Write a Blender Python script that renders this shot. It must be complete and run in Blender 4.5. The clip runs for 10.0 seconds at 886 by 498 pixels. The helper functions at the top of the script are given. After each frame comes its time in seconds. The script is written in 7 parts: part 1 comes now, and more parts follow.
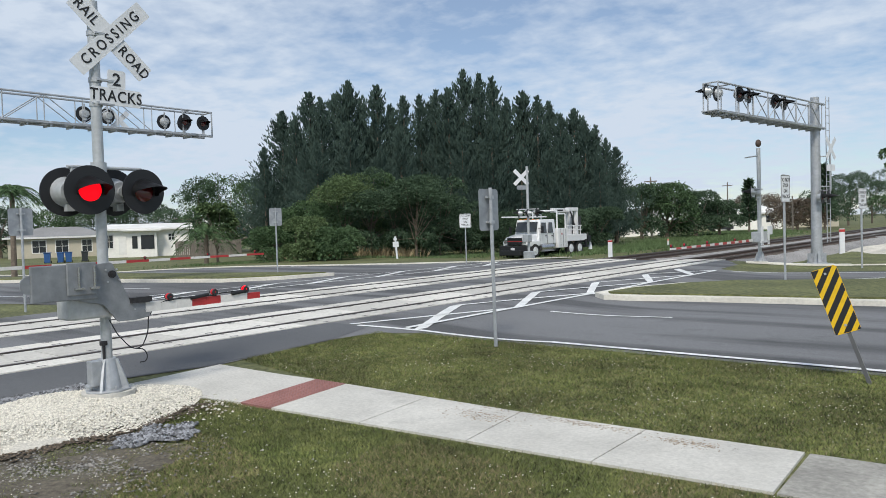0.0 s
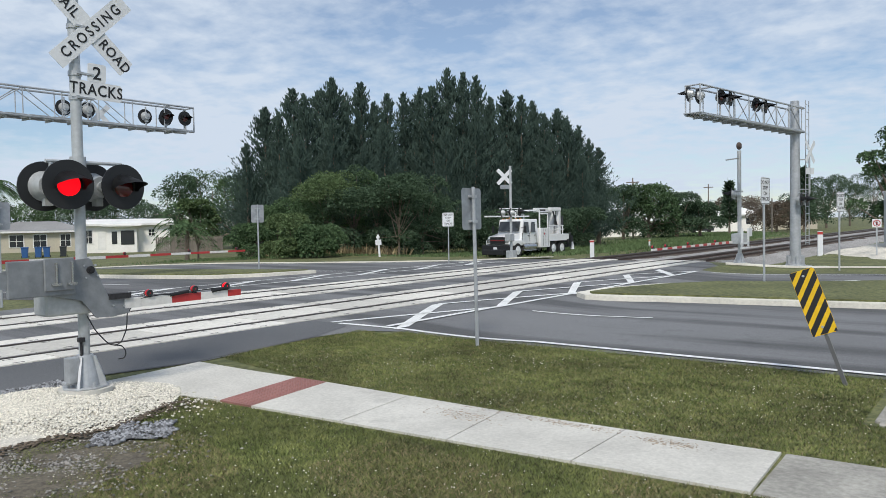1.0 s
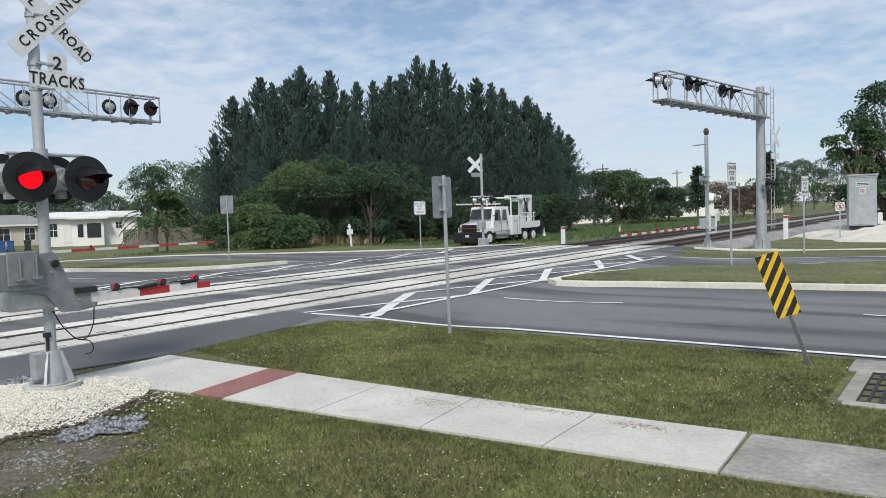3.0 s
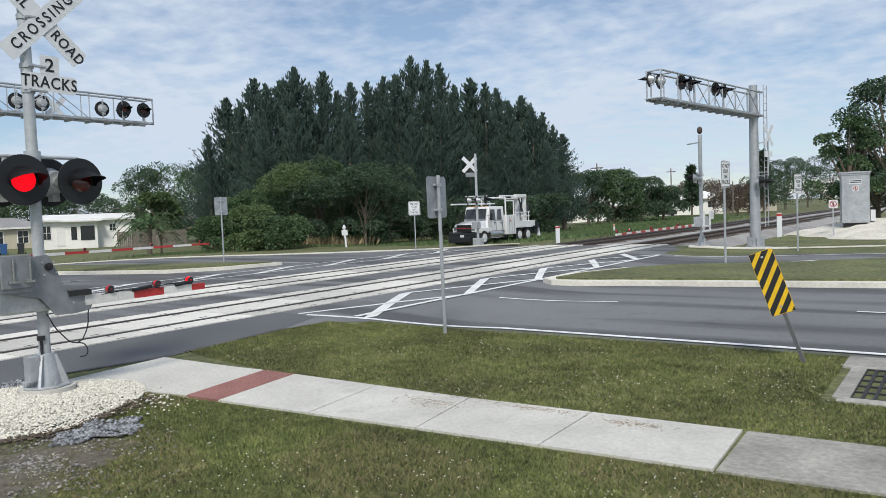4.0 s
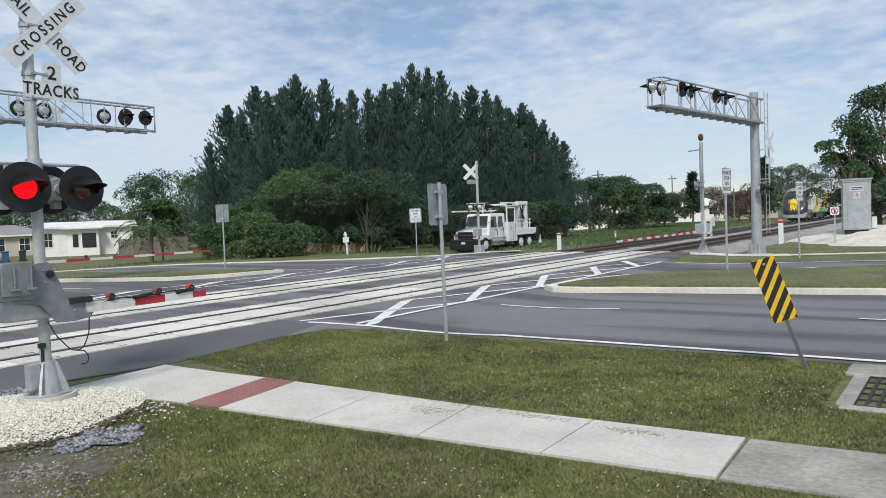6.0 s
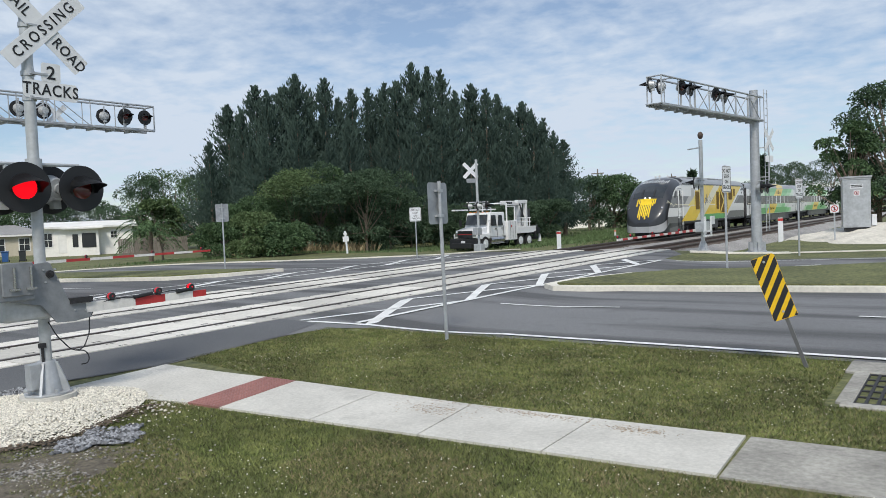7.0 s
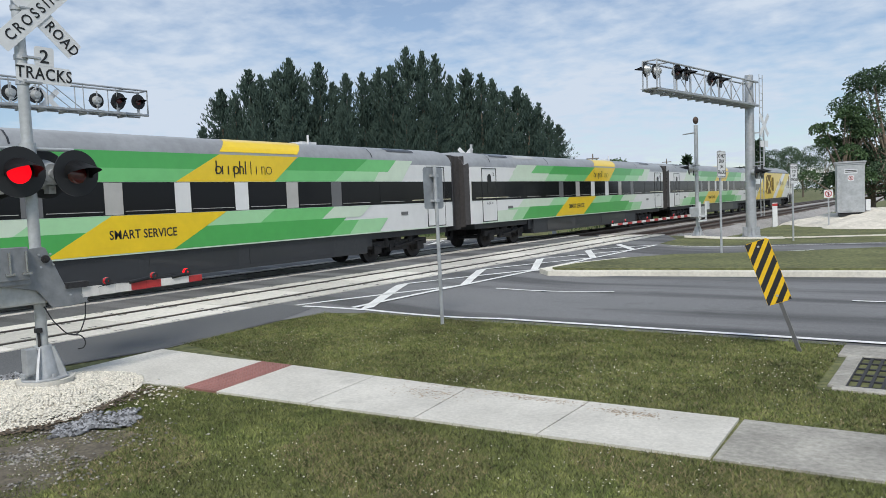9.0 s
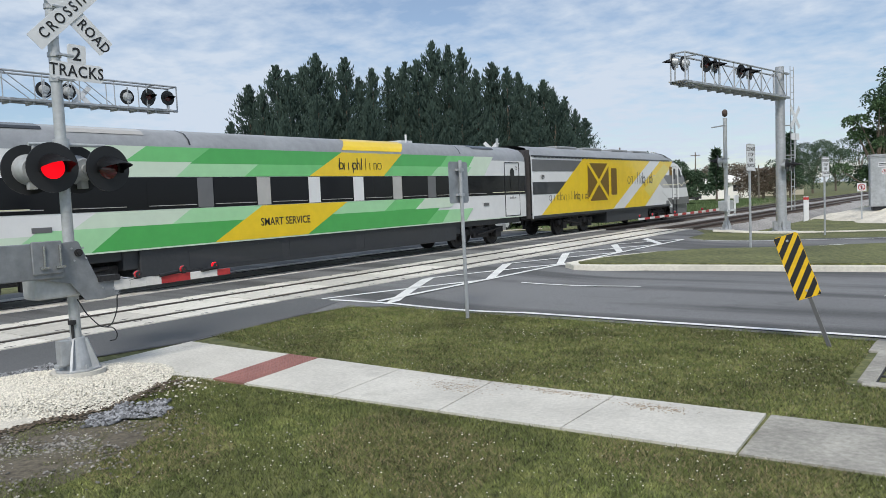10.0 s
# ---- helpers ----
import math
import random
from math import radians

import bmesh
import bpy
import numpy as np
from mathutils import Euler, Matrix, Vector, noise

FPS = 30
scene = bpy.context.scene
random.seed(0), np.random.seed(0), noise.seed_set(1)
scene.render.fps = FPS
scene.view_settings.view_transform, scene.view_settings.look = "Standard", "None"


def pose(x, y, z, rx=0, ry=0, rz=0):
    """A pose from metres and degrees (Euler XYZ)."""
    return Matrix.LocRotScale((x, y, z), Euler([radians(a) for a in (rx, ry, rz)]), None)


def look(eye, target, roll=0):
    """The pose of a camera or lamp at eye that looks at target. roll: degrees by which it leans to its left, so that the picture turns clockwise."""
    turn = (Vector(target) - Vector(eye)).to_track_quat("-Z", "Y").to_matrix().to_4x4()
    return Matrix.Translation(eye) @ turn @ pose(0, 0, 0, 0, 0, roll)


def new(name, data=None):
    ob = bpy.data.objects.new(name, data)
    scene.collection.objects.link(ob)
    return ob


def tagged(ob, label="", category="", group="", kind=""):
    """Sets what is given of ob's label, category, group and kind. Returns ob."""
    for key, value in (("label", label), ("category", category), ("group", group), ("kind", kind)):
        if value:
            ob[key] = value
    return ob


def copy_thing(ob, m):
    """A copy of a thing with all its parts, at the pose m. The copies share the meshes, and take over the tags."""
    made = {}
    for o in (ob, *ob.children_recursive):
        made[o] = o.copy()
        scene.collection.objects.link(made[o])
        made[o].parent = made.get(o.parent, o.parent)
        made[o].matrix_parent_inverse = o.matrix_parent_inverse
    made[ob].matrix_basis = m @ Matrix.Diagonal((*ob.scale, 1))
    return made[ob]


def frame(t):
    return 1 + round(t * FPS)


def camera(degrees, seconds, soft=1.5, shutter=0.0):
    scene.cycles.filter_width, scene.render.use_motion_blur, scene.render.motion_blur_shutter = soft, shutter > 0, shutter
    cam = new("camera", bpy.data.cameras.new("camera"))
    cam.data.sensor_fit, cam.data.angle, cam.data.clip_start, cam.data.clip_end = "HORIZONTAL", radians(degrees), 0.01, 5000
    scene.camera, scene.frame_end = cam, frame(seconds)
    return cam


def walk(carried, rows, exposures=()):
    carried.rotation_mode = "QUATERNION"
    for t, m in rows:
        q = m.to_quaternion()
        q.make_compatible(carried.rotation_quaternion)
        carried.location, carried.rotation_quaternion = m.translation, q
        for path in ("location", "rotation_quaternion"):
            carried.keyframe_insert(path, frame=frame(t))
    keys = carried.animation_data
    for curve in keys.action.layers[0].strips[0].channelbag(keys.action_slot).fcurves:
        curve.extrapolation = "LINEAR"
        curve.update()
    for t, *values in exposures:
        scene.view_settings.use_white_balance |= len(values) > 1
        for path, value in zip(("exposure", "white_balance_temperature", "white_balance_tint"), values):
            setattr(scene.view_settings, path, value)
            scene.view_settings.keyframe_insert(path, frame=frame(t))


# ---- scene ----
cam = camera(61.4, 10.0, soft=0.75)
PATH = [
    (0, (-0.022, -0.02, 2.112), (-1.289, 1.526, 2.05), -1.7),
    (0.5, (-0.023, -0.016, 2.113), (-1.273, 1.545, 2.052), -1.4),
    (1, (-0.021, -0.015, 2.116), (-1.252, 1.56, 2.049), -1.1),
    (1.5, (-0.02, -0.011, 2.111), (-1.232, 1.578, 2.032), -1.1),
    (2, (-0.01, -0.011, 2.112), (-1.205, 1.591, 2.022), -1.2),
    (2.5, (0.001, -0.008, 2.116), (-1.18, 1.603, 2.019), -1.5),
    (4, (0.004, -0.007, 2.115), (-1.157, 1.619, 2.015), -2.2),
    (4.5, (0.002, 0.003, 2.119), (-1.158, 1.629, 2.022), -2.3),
    (5, (0.003, 0.01, 2.122), (-1.16, 1.636, 2.033), -2.3),
    (5.5, (-0.003, 0.003, 2.115), (-1.166, 1.628, 2.034), -2.2),
    (7, (-0.004, -0.002, 2.116), (-1.167, 1.623, 2.032), -2.4),
    (7.5, (-0.015, -0.008, 2.112), (-1.174, 1.619, 2.02), -2.4),
    (8, (-0.016, -0.006, 2.112), (-1.171, 1.623, 2.008), -2.4),
    (8.5, (-0.004, -0.021, 2.114), (-1.156, 1.61, 2.0), -2.4),
    (9, (-0.005, -0.023, 2.111), (-1.157, 1.607, 1.987), -2.4),
    (9.5, (0.009, -0.049, 2.113), (-1.171, 1.561, 1.983), -2.4),
    (10, (0.026, -0.044, 2.107), (-1.182, 1.544, 1.971), -2.5),
]
walk(cam, [(t, look(eye, target, roll)) for t, eye, target, roll in PATH])

# ---- light ----
world = bpy.data.worlds.new("sky")
scene.world = world
world.use_nodes = True
wn, wl = world.node_tree.nodes, world.node_tree.links
wn.clear()
SUN_EL, SUN_AZ = 48.0, 150.0     # degrees; azimuth clockwise from +Y


def wnode(kind, **kw):
    n = wn.new(kind)
    for key, value in kw.items():
        n.inputs[key].default_value = value
    return n


sky = wn.new("ShaderNodeTexSky")
sky.sky_type, sky.sun_disc = "NISHITA", False
sky.sun_elevation, sky.sun_rotation = radians(SUN_EL), radians(SUN_AZ)
sky.air_density, sky.dust_density, sky.ozone_density = 1.0, 0.25, 4.0
coord = wn.new("ShaderNodeTexCoord")
split = wn.new("ShaderNodeSeparateXYZ")
wl.new(coord.outputs["Generated"], split.inputs[0])
lift = wn.new("ShaderNodeMath"); lift.operation = "ADD"; lift.inputs[1].default_value = 0.16; lift.use_clamp = True
wl.new(split.outputs["Z"], lift.inputs[0])
px = wn.new("ShaderNodeMath"); px.operation = "DIVIDE"
py = wn.new("ShaderNodeMath"); py.operation = "DIVIDE"
wl.new(split.outputs["X"], px.inputs[0]); wl.new(lift.outputs[0], px.inputs[1])
wl.new(split.outputs["Y"], py.inputs[0]); wl.new(lift.outputs[0], py.inputs[1])
flat = wn.new("ShaderNodeCombineXYZ")
wl.new(px.outputs[0], flat.inputs[0]); wl.new(py.outputs[0], flat.inputs[1])
cloud_big = wnode("ShaderNodeTexNoise", Scale=0.8, Detail=5.0, Roughness=0.55, Distortion=0.2)
cloud_small = wnode("ShaderNodeTexNoise", Scale=9.0, Detail=5.0, Roughness=0.55, Distortion=0.15)
wl.new(flat.outputs[0], cloud_big.inputs["Vector"]); wl.new(flat.outputs[0], cloud_small.inputs["Vector"])
cmix = wn.new("ShaderNodeMath"); cmix.operation = "MULTIPLY_ADD"; cmix.inputs[1].default_value = 0.45
wl.new(cloud_small.outputs[0], cmix.inputs[0]); wl.new(cloud_big.outputs[0], cmix.inputs[2])
cover = wn.new("ShaderNodeValToRGB")
cover.color_ramp.elements[0].position, cover.color_ramp.elements[1].position = 0.58, 0.84
cover.color_ramp.elements[0].color, cover.color_ramp.elements[1].color = (0.22, 0.22, 0.22, 1), (1, 1, 1, 1)
wl.new(cmix.outputs[0], cover.inputs[0])
skyamp = wn.new("ShaderNodeVectorMath"); skyamp.operation = "SCALE"; skyamp.inputs[3].default_value = 0.095
wl.new(sky.outputs[0], skyamp.inputs[0])
cloudy = wn.new("ShaderNodeMix"); cloudy.data_type = "RGBA"
cloudy.inputs[7].default_value = (0.565, 0.645, 0.755, 1)
wl.new(cover.outputs[0], cloudy.inputs[0]); wl.new(skyamp.outputs[0], cloudy.inputs[6])
back = wn.new("ShaderNodeBackground"); back.inputs[1].default_value = 1.0
wl.new(cloudy.outputs[2], back.inputs[0])
wout = wn.new("ShaderNodeOutputWorld")
wl.new(back.outputs[0], wout.inputs[0])

sun = new("sun", bpy.data.lights.new("sun", "SUN"))
sun.data.energy, sun.data.angle, sun.data.color = 2.65, radians(14), (1.0, 0.94, 0.85)
az, el = radians(SUN_AZ), radians(SUN_EL)
sun.matrix_world = look((math.sin(az) * math.cos(el) * 60, math.cos(az) * math.cos(el) * 60, math.sin(el) * 60), (0, 0, 0))
scene.view_settings.exposure = 0.15


# ---- materials ----
def material(name, color, rough=0.6, metal=0.0, grain=0.0, scale=8.0, bump=0.0, color2=None, island=0.0, obj=0.0, coat=0.0, big=0.0, bigscale=0.35, emit=0.0, spec=None, stain=0.0, stainscale=0.9, streak=0.0):
    """A surface: base colour with a fine grain, a broad stain, relief, and variation by piece."""
    m = bpy.data.materials.new(name)
    m.use_nodes = True
    nt = m.node_tree
    b = nt.nodes["Principled BSDF"]
    b.inputs["Roughness"].default_value, b.inputs["Metallic"].default_value = rough, metal
    b.inputs["Coat Weight"].default_value = coat
    if spec is not None:
        b.inputs["Specular IOR Level"].default_value = spec
    col = None
    base = (*color, 1)
    b.inputs["Base Color"].default_value = base
    if grain or bump or big or color2:
        tc = nt.nodes.new("ShaderNodeTexCoord")
        geo = nt.nodes.new("ShaderNodeNewGeometry")
        vec = geo.outputs["Position"] if obj < 0 else tc.outputs["Object"]
        n1 = nt.nodes.new("ShaderNodeTexNoise")
        n1.inputs["Scale"].default_value, n1.inputs["Detail"].default_value, n1.inputs["Roughness"].default_value = scale, 6, 0.65
        nt.links.new(vec, n1.inputs["Vector"])
        ramp = nt.nodes.new("ShaderNodeValToRGB")
        ramp.color_ramp.elements[0].position, ramp.color_ramp.elements[1].position = 0.32, 0.68
        c2 = color2 or color
        ramp.color_ramp.elements[0].color = (*[max(0, c * (1 - grain)) for c in color], 1)
        ramp.color_ramp.elements[1].color = (*[min(1, c * (1 + grain)) for c in c2], 1)
        nt.links.new(n1.outputs[0], ramp.inputs[0])
        col = ramp.outputs[0]
        if big:
            n2 = nt.nodes.new("ShaderNodeTexNoise")
            n2.inputs["Scale"].default_value, n2.inputs["Detail"].default_value = bigscale, 4
            nt.links.new(vec, n2.inputs["Vector"])
            mr = nt.nodes.new("ShaderNodeMapRange")
            mr.inputs[1].default_value, mr.inputs[2].default_value = 0.3, 0.7
            mr.inputs[3].default_value, mr.inputs[4].default_value = 1 - big, 1 + big
            nt.links.new(n2.outputs[0], mr.inputs[0])
            sc = nt.nodes.new("ShaderNodeVectorMath"); sc.operation = "SCALE"
            nt.links.new(col, sc.inputs[0]); nt.links.new(mr.outputs[0], sc.inputs[3])
            col = sc.outputs[0]
        if stain:
            n3 = nt.nodes.new("ShaderNodeTexNoise")
            n3.inputs["Scale"].default_value, n3.inputs["Detail"].default_value, n3.inputs["Roughness"].default_value = stainscale, 7, 0.7
            nt.links.new(vec, n3.inputs["Vector"])
            mr = nt.nodes.new("ShaderNodeMapRange")
            mr.inputs[1].default_value, mr.inputs[2].default_value = 0.56, 0.68
            mr.inputs[3].default_value, mr.inputs[4].default_value = 1.0, 1 - stain
            nt.links.new(n3.outputs[0], mr.inputs[0])
            sc = nt.nodes.new("ShaderNodeVectorMath"); sc.operation = "SCALE"
            nt.links.new(col, sc.inputs[0]); nt.links.new(mr.outputs[0], sc.inputs[3])
            col = sc.outputs[0]
        if streak:
            mp = nt.nodes.new("ShaderNodeMapping")
            mp.inputs["Scale"].default_value = (0.06, 0.75, 1)
            n4 = nt.nodes.new("ShaderNodeTexNoise")
            n4.inputs["Scale"].default_value, n4.inputs["Detail"].default_value = 1.0, 5
            nt.links.new(vec, mp.inputs[0]); nt.links.new(mp.outputs[0], n4.inputs["Vector"])
            mr = nt.nodes.new("ShaderNodeMapRange")
            mr.inputs[1].default_value, mr.inputs[2].default_value = 0.44, 0.58
            mr.inputs[3].default_value, mr.inputs[4].default_value = 1.0 + 0.3 * streak, 1 - streak
            nt.links.new(n4.outputs[0], mr.inputs[0])
            sc = nt.nodes.new("ShaderNodeVectorMath"); sc.operation = "SCALE"
            nt.links.new(col, sc.inputs[0]); nt.links.new(mr.outputs[0], sc.inputs[3])
            col = sc.outputs[0]
        if bump:
            bp = nt.nodes.new("ShaderNodeBump")
            bp.inputs["Strength"].default_value, bp.inputs["Distance"].default_value = min(1, bump), 0.02
            nt.links.new(n1.outputs[0], bp.inputs["Height"]); nt.links.new(bp.outputs[0], b.inputs["Normal"])
    if island or obj > 0:
        if island:
            src = nt.nodes.new("ShaderNodeNewGeometry").outputs["Random Per Island"]
        else:
            src = nt.nodes.new("ShaderNodeObjectInfo").outputs["Random"]
        amount = island or obj
        mr = nt.nodes.new("ShaderNodeMapRange")
        mr.inputs[3].default_value, mr.inputs[4].default_value = 1 - amount, 1 + amount
        nt.links.new(src, mr.inputs[0])
        sc = nt.nodes.new("ShaderNodeVectorMath"); sc.operation = "SCALE"
        sc.inputs[0].default_value = color
        if col:
            nt.links.new(col, sc.inputs[0])
        nt.links.new(mr.outputs[0], sc.inputs[3])
        col = sc.outputs[0]
    if col:
        nt.links.new(col, b.inputs["Base Color"])
    if emit:
        b.inputs["Emission Color"].default_value, b.inputs["Emission Strength"].default_value = base, emit
    return m


M = {}
M["grass"] = material("grass", (0.085, 0.105, 0.035), 0.9, 0, 0.45, 7, 0.8, (0.125, 0.13, 0.052), big=0.3, bigscale=0.5, obj=-1)
M["blade"] = material("grass_blade", (0.112, 0.153, 0.038), 0.85, 0, 0.3, 3.5, 0, (0.15, 0.165, 0.055), island=0.8, big=0.4, bigscale=0.7, obj=-1)
M["stone_dirt"] = material("weathered_stone", (0.25, 0.24, 0.22), 0.9, island=0.6)
M["drygrass"] = material("dry_grass", (0.26, 0.21, 0.12), 0.9, island=0.5)
M["asphalt"] = material("asphalt", (0.15, 0.153, 0.158), 0.85, 0, 0.24, 40, 0.4, big=0.14, bigscale=0.22, obj=-1, stain=0.2, stainscale=0.9, streak=0.42)
M["newasphalt"] = material("new_asphalt", (0.108, 0.112, 0.118), 0.85, 0, 0.25, 45, 0.4, big=0.15, bigscale=0.3, obj=-1)
M["line"] = material("road_paint", (0.72, 0.73, 0.72), 0.7, 0, 0.14, 25, 0.2, big=0.14, bigscale=1.2, obj=-1)
M["concrete"] = material("sidewalk_concrete", (0.55, 0.535, 0.49), 0.85, 0, 0.12, 26, 0.25, big=0.12, bigscale=1.1, obj=-1, stain=0.22, stainscale=0.8)
M["oldconcrete"] = material("old_concrete", (0.31, 0.3, 0.27), 0.9, 0, 0.22, 16, 0.4, big=0.3, bigscale=1.4, obj=-1)
M["panel"] = material("crossing_panel_concrete", (0.6, 0.58, 0.53), 0.85, 0, 0.14, 14, 0.05, big=0.14, bigscale=0.6, obj=0.2, stain=0.25, stainscale=1.2)
M["kerb"] = material("kerb_concrete", (0.68, 0.655, 0.58), 0.85, 0, 0.12, 12, 0.3, big=0.14, bigscale=0.7, obj=-1)
M["redpad"] = material("red_tactile_paint", (0.27, 0.125, 0.11), 0.75, 0, 0.18, 40, 0.3, big=0.15, bigscale=2, obj=-1)
M["rail"] = material("rail_steel", (0.13, 0.11, 0.1), 0.45, 0.5, 0.25, 20, 0)
M["railrust"] = material("rail_rust", (0.09, 0.065, 0.055), 0.8, 0.1, 0.3, 20, 0.2)
M["rubber"] = material("black_rubber", (0.025, 0.025, 0.026), 0.8, 0, 0.3, 20, 0.1)
M["ballast"] = material("ballast_stone", (0.3, 0.29, 0.28), 0.9, 0, 0.45, 14, 0.8, big=0.15, obj=-1)
M["stone_grey"] = material("grey_gravel", (0.2, 0.208, 0.222), 0.9, island=0.8)
M["stone_white"] = material("white_gravel", (0.66, 0.63, 0.55), 0.9, island=0.28)
M["whitebase"] = material("white_gravel_bed", (0.6, 0.57, 0.5), 0.95, 0, 0.25, 35, 0.8, big=0.12, bigscale=1.5, obj=-1)
M["greybase"] = material("dirt_gravel_bed", (0.115, 0.1, 0.075), 0.95, 0, 0.45, 18, 0.8, big=0.3, bigscale=0.9, obj=-1)
M["sand"] = material("pale_sand", (0.6, 0.57, 0.5), 0.95, 0, 0.16, 5, 0.5, big=0.15, bigscale=0.7, obj=-1)
M["wood"] = material("railway_tie_wood", (0.12, 0.1, 0.085), 0.9, 0, 0.35, 12, 0.4, obj=0.2)
M["galv"] = material("galvanised_steel", (0.42, 0.44, 0.46), 0.5, 0.45, 0.12, 9, 0.05, big=0.12, bigscale=2)
M["silver"] = material("aluminium_paint", (0.46, 0.48, 0.49), 0.45, 0.35, 0.1, 14, 0.08, big=0.12, bigscale=3)
M["darkgrey"] = material("dark_grey_paint", (0.035, 0.038, 0.042), 0.5, 0.0, 0.15, 10, 0.05)
M["black"] = material("black_paint", (0.012, 0.013, 0.015), 0.55)
M["signwhite"] = material("sign_white", (0.66, 0.68, 0.7), 0.45, 0, 0.05, 6, 0, big=0.05)
M["signback"] = material("sign_aluminium", (0.33, 0.35, 0.37), 0.45, 0.5, 0.1, 10, 0.05, big=0.15, bigscale=3)
M["steel"] = material("dull_grey_steel", (0.24, 0.255, 0.27), 0.55, 0.3, 0.14, 8, 0.06, big=0.15, bigscale=2.5)
M["lensred"] = material("red_lamp_lens", (0.5, 0.012, 0.02), 0.18, coat=0.8)
M["lensdark"] = material("unlit_red_lens", (0.1, 0.012, 0.015), 0.2, coat=0.6)
M["lenslit"] = material("lit_red_lens", (0.9, 0.004, 0.012), 0.4, emit=1.0, spec=0.1)
M["red"] = material("red_reflective", (0.42, 0.035, 0.035), 0.5, 0, 0.12, 14, 0, big=0.1)
M["armwhite"] = material("gate_arm_white", (0.68, 0.67, 0.64), 0.55, 0, 0.1, 12, 0, big=0.1)
M["hazyellow"] = material("marker_yellow", (0.75, 0.47, 0.01), 0.45, 0, 0.08, 14, 0, big=0.08)
M["cast"] = material("cast_iron", (0.045, 0.045, 0.048), 0.7, 0.5, 0.3, 20, 0.3)
M["trainwhite"] = material("train_white", (0.72, 0.73, 0.73), 0.28, 0, 0.03, 3, 0, coat=0.4, big=0.04)
M["traingrey"] = material("train_dark_grey", (0.035, 0.038, 0.044), 0.35, 0.2, 0.06, 3, 0, coat=0.4, big=0.06)
M["trainmid"] = material("train_mid_grey", (0.13, 0.132, 0.138), 0.35, 0.1, 0.06, 3, 0, coat=0.4)
M["chin"] = material("train_chin_silver", (0.42, 0.43, 0.44), 0.35, 0.35, 0.06, 3, 0, coat=0.3)
M["trainlight"] = material("train_light_grey", (0.45, 0.44, 0.42), 0.35, 0.1, 0.06, 3, 0, coat=0.4)
M["roofsilver"] = material("train_roof_silver", (0.36, 0.37, 0.38), 0.4, 0.4, 0.1, 4, 0.03, big=0.1, bigscale=0.6)
M["yellow"] = material("train_yellow", (0.83, 0.58, 0.012), 0.3, 0, 0.05, 3, 0, coat=0.4, big=0.05)
M["paleyellow"] = material("train_pale_yellow", (0.76, 0.62, 0.1), 0.3, 0, 0.05, 3, 0, coat=0.4)
M["cream"] = material("train_cream", (0.74, 0.7, 0.5), 0.3, 0, 0.04, 3, 0, coat=0.4)
M["brown"] = material("grille_brown", (0.2, 0.12, 0.02), 0.7, 0.1, 0.2, 30, 0.3)
M["green1"] = material("train_green", (0.07, 0.4, 0.09), 0.3, 0, 0.05, 3, 0, coat=0.4)
M["green2"] = material("train_mid_green", (0.16, 0.54, 0.18), 0.3, 0, 0.05, 3, 0, coat=0.4)
M["green3"] = material("train_pale_green", (0.36, 0.67, 0.37), 0.3, 0, 0.04, 3, 0, coat=0.4)
M["green4"] = material("train_mint", (0.6, 0.72, 0.58), 0.3, 0, 0.04, 3, 0, coat=0.4)
M["glass"] = material("dark_train_glass", (0.008, 0.009, 0.011), 0.12, 0, spec=0.22)
M["bogie"] = material("bogie_steel", (0.035, 0.033, 0.032), 0.7, 0.2, 0.35, 8, 0.2)
M["gangway"] = material("gangway_rubber", (0.05, 0.048, 0.05), 0.8, 0, 0.25, 6, 0.2)
M["lamp"] = material("headlamp_white", (1.0, 0.97, 0.9), 0.3, emit=1.2)
M["truckwhite"] = material("truck_white", (0.74, 0.75, 0.76), 0.3, 0, 0.04, 3, 0, coat=0.5, big=0.05)
M["tyre"] = material("tyre_rubber", (0.02, 0.02, 0.021), 0.85, 0, 0.2, 12, 0.2)
M["chrome"] = material("worn_chrome", (0.5, 0.5, 0.5), 0.25, 0.9)
M["amber"] = material("amber_lens", (0.6, 0.2, 0.02), 0.3)
M["needle"] = material("casuarina_foliage", (0.064, 0.098, 0.082), 1.0, island=0.18, spec=0.05)
M["leaf"] = material("broad_leaf", (0.075, 0.125, 0.06), 0.85, island=0.45, spec=0.12)
M["leaflight"] = material("light_leaf", (0.105, 0.155, 0.07), 0.85, island=0.4, spec=0.12)
M["leafdark"] = material("dark_leaf", (0.062, 0.1, 0.06), 0.9, island=0.4, spec=0.1)
M["leafbrown"] = material("dry_leaf", (0.11, 0.085, 0.06), 0.85, island=0.5)
M["bark"] = material("bark", (0.16, 0.13, 0.1), 0.9, 0, 0.35, 6, 0.6)
M["stucco"] = material("white_stucco", (0.85, 0.84, 0.8), 0.85, 0, 0.05, 4, 0.15, big=0.06)
M["stuccobeige"] = material("beige_stucco", (0.5, 0.46, 0.37), 0.85, 0, 0.06, 4, 0.15, big=0.06)
M["roofwhite"] = material("white_roof", (0.74, 0.74, 0.72), 0.7, 0, 0.06, 2, 0.1, big=0.08)
M["roofgrey"] = material("grey_shingle", (0.26, 0.26, 0.26), 0.85, 0, 0.15, 5, 0.2, big=0.1)
M["window"] = material("window_glass", (0.03, 0.035, 0.04), 0.1, coat=0.3)
M["fence"] = material("grey_board_fence", (0.17, 0.15, 0.13), 0.9, 0, 0.25, 5, 0.2, obj=0.15)
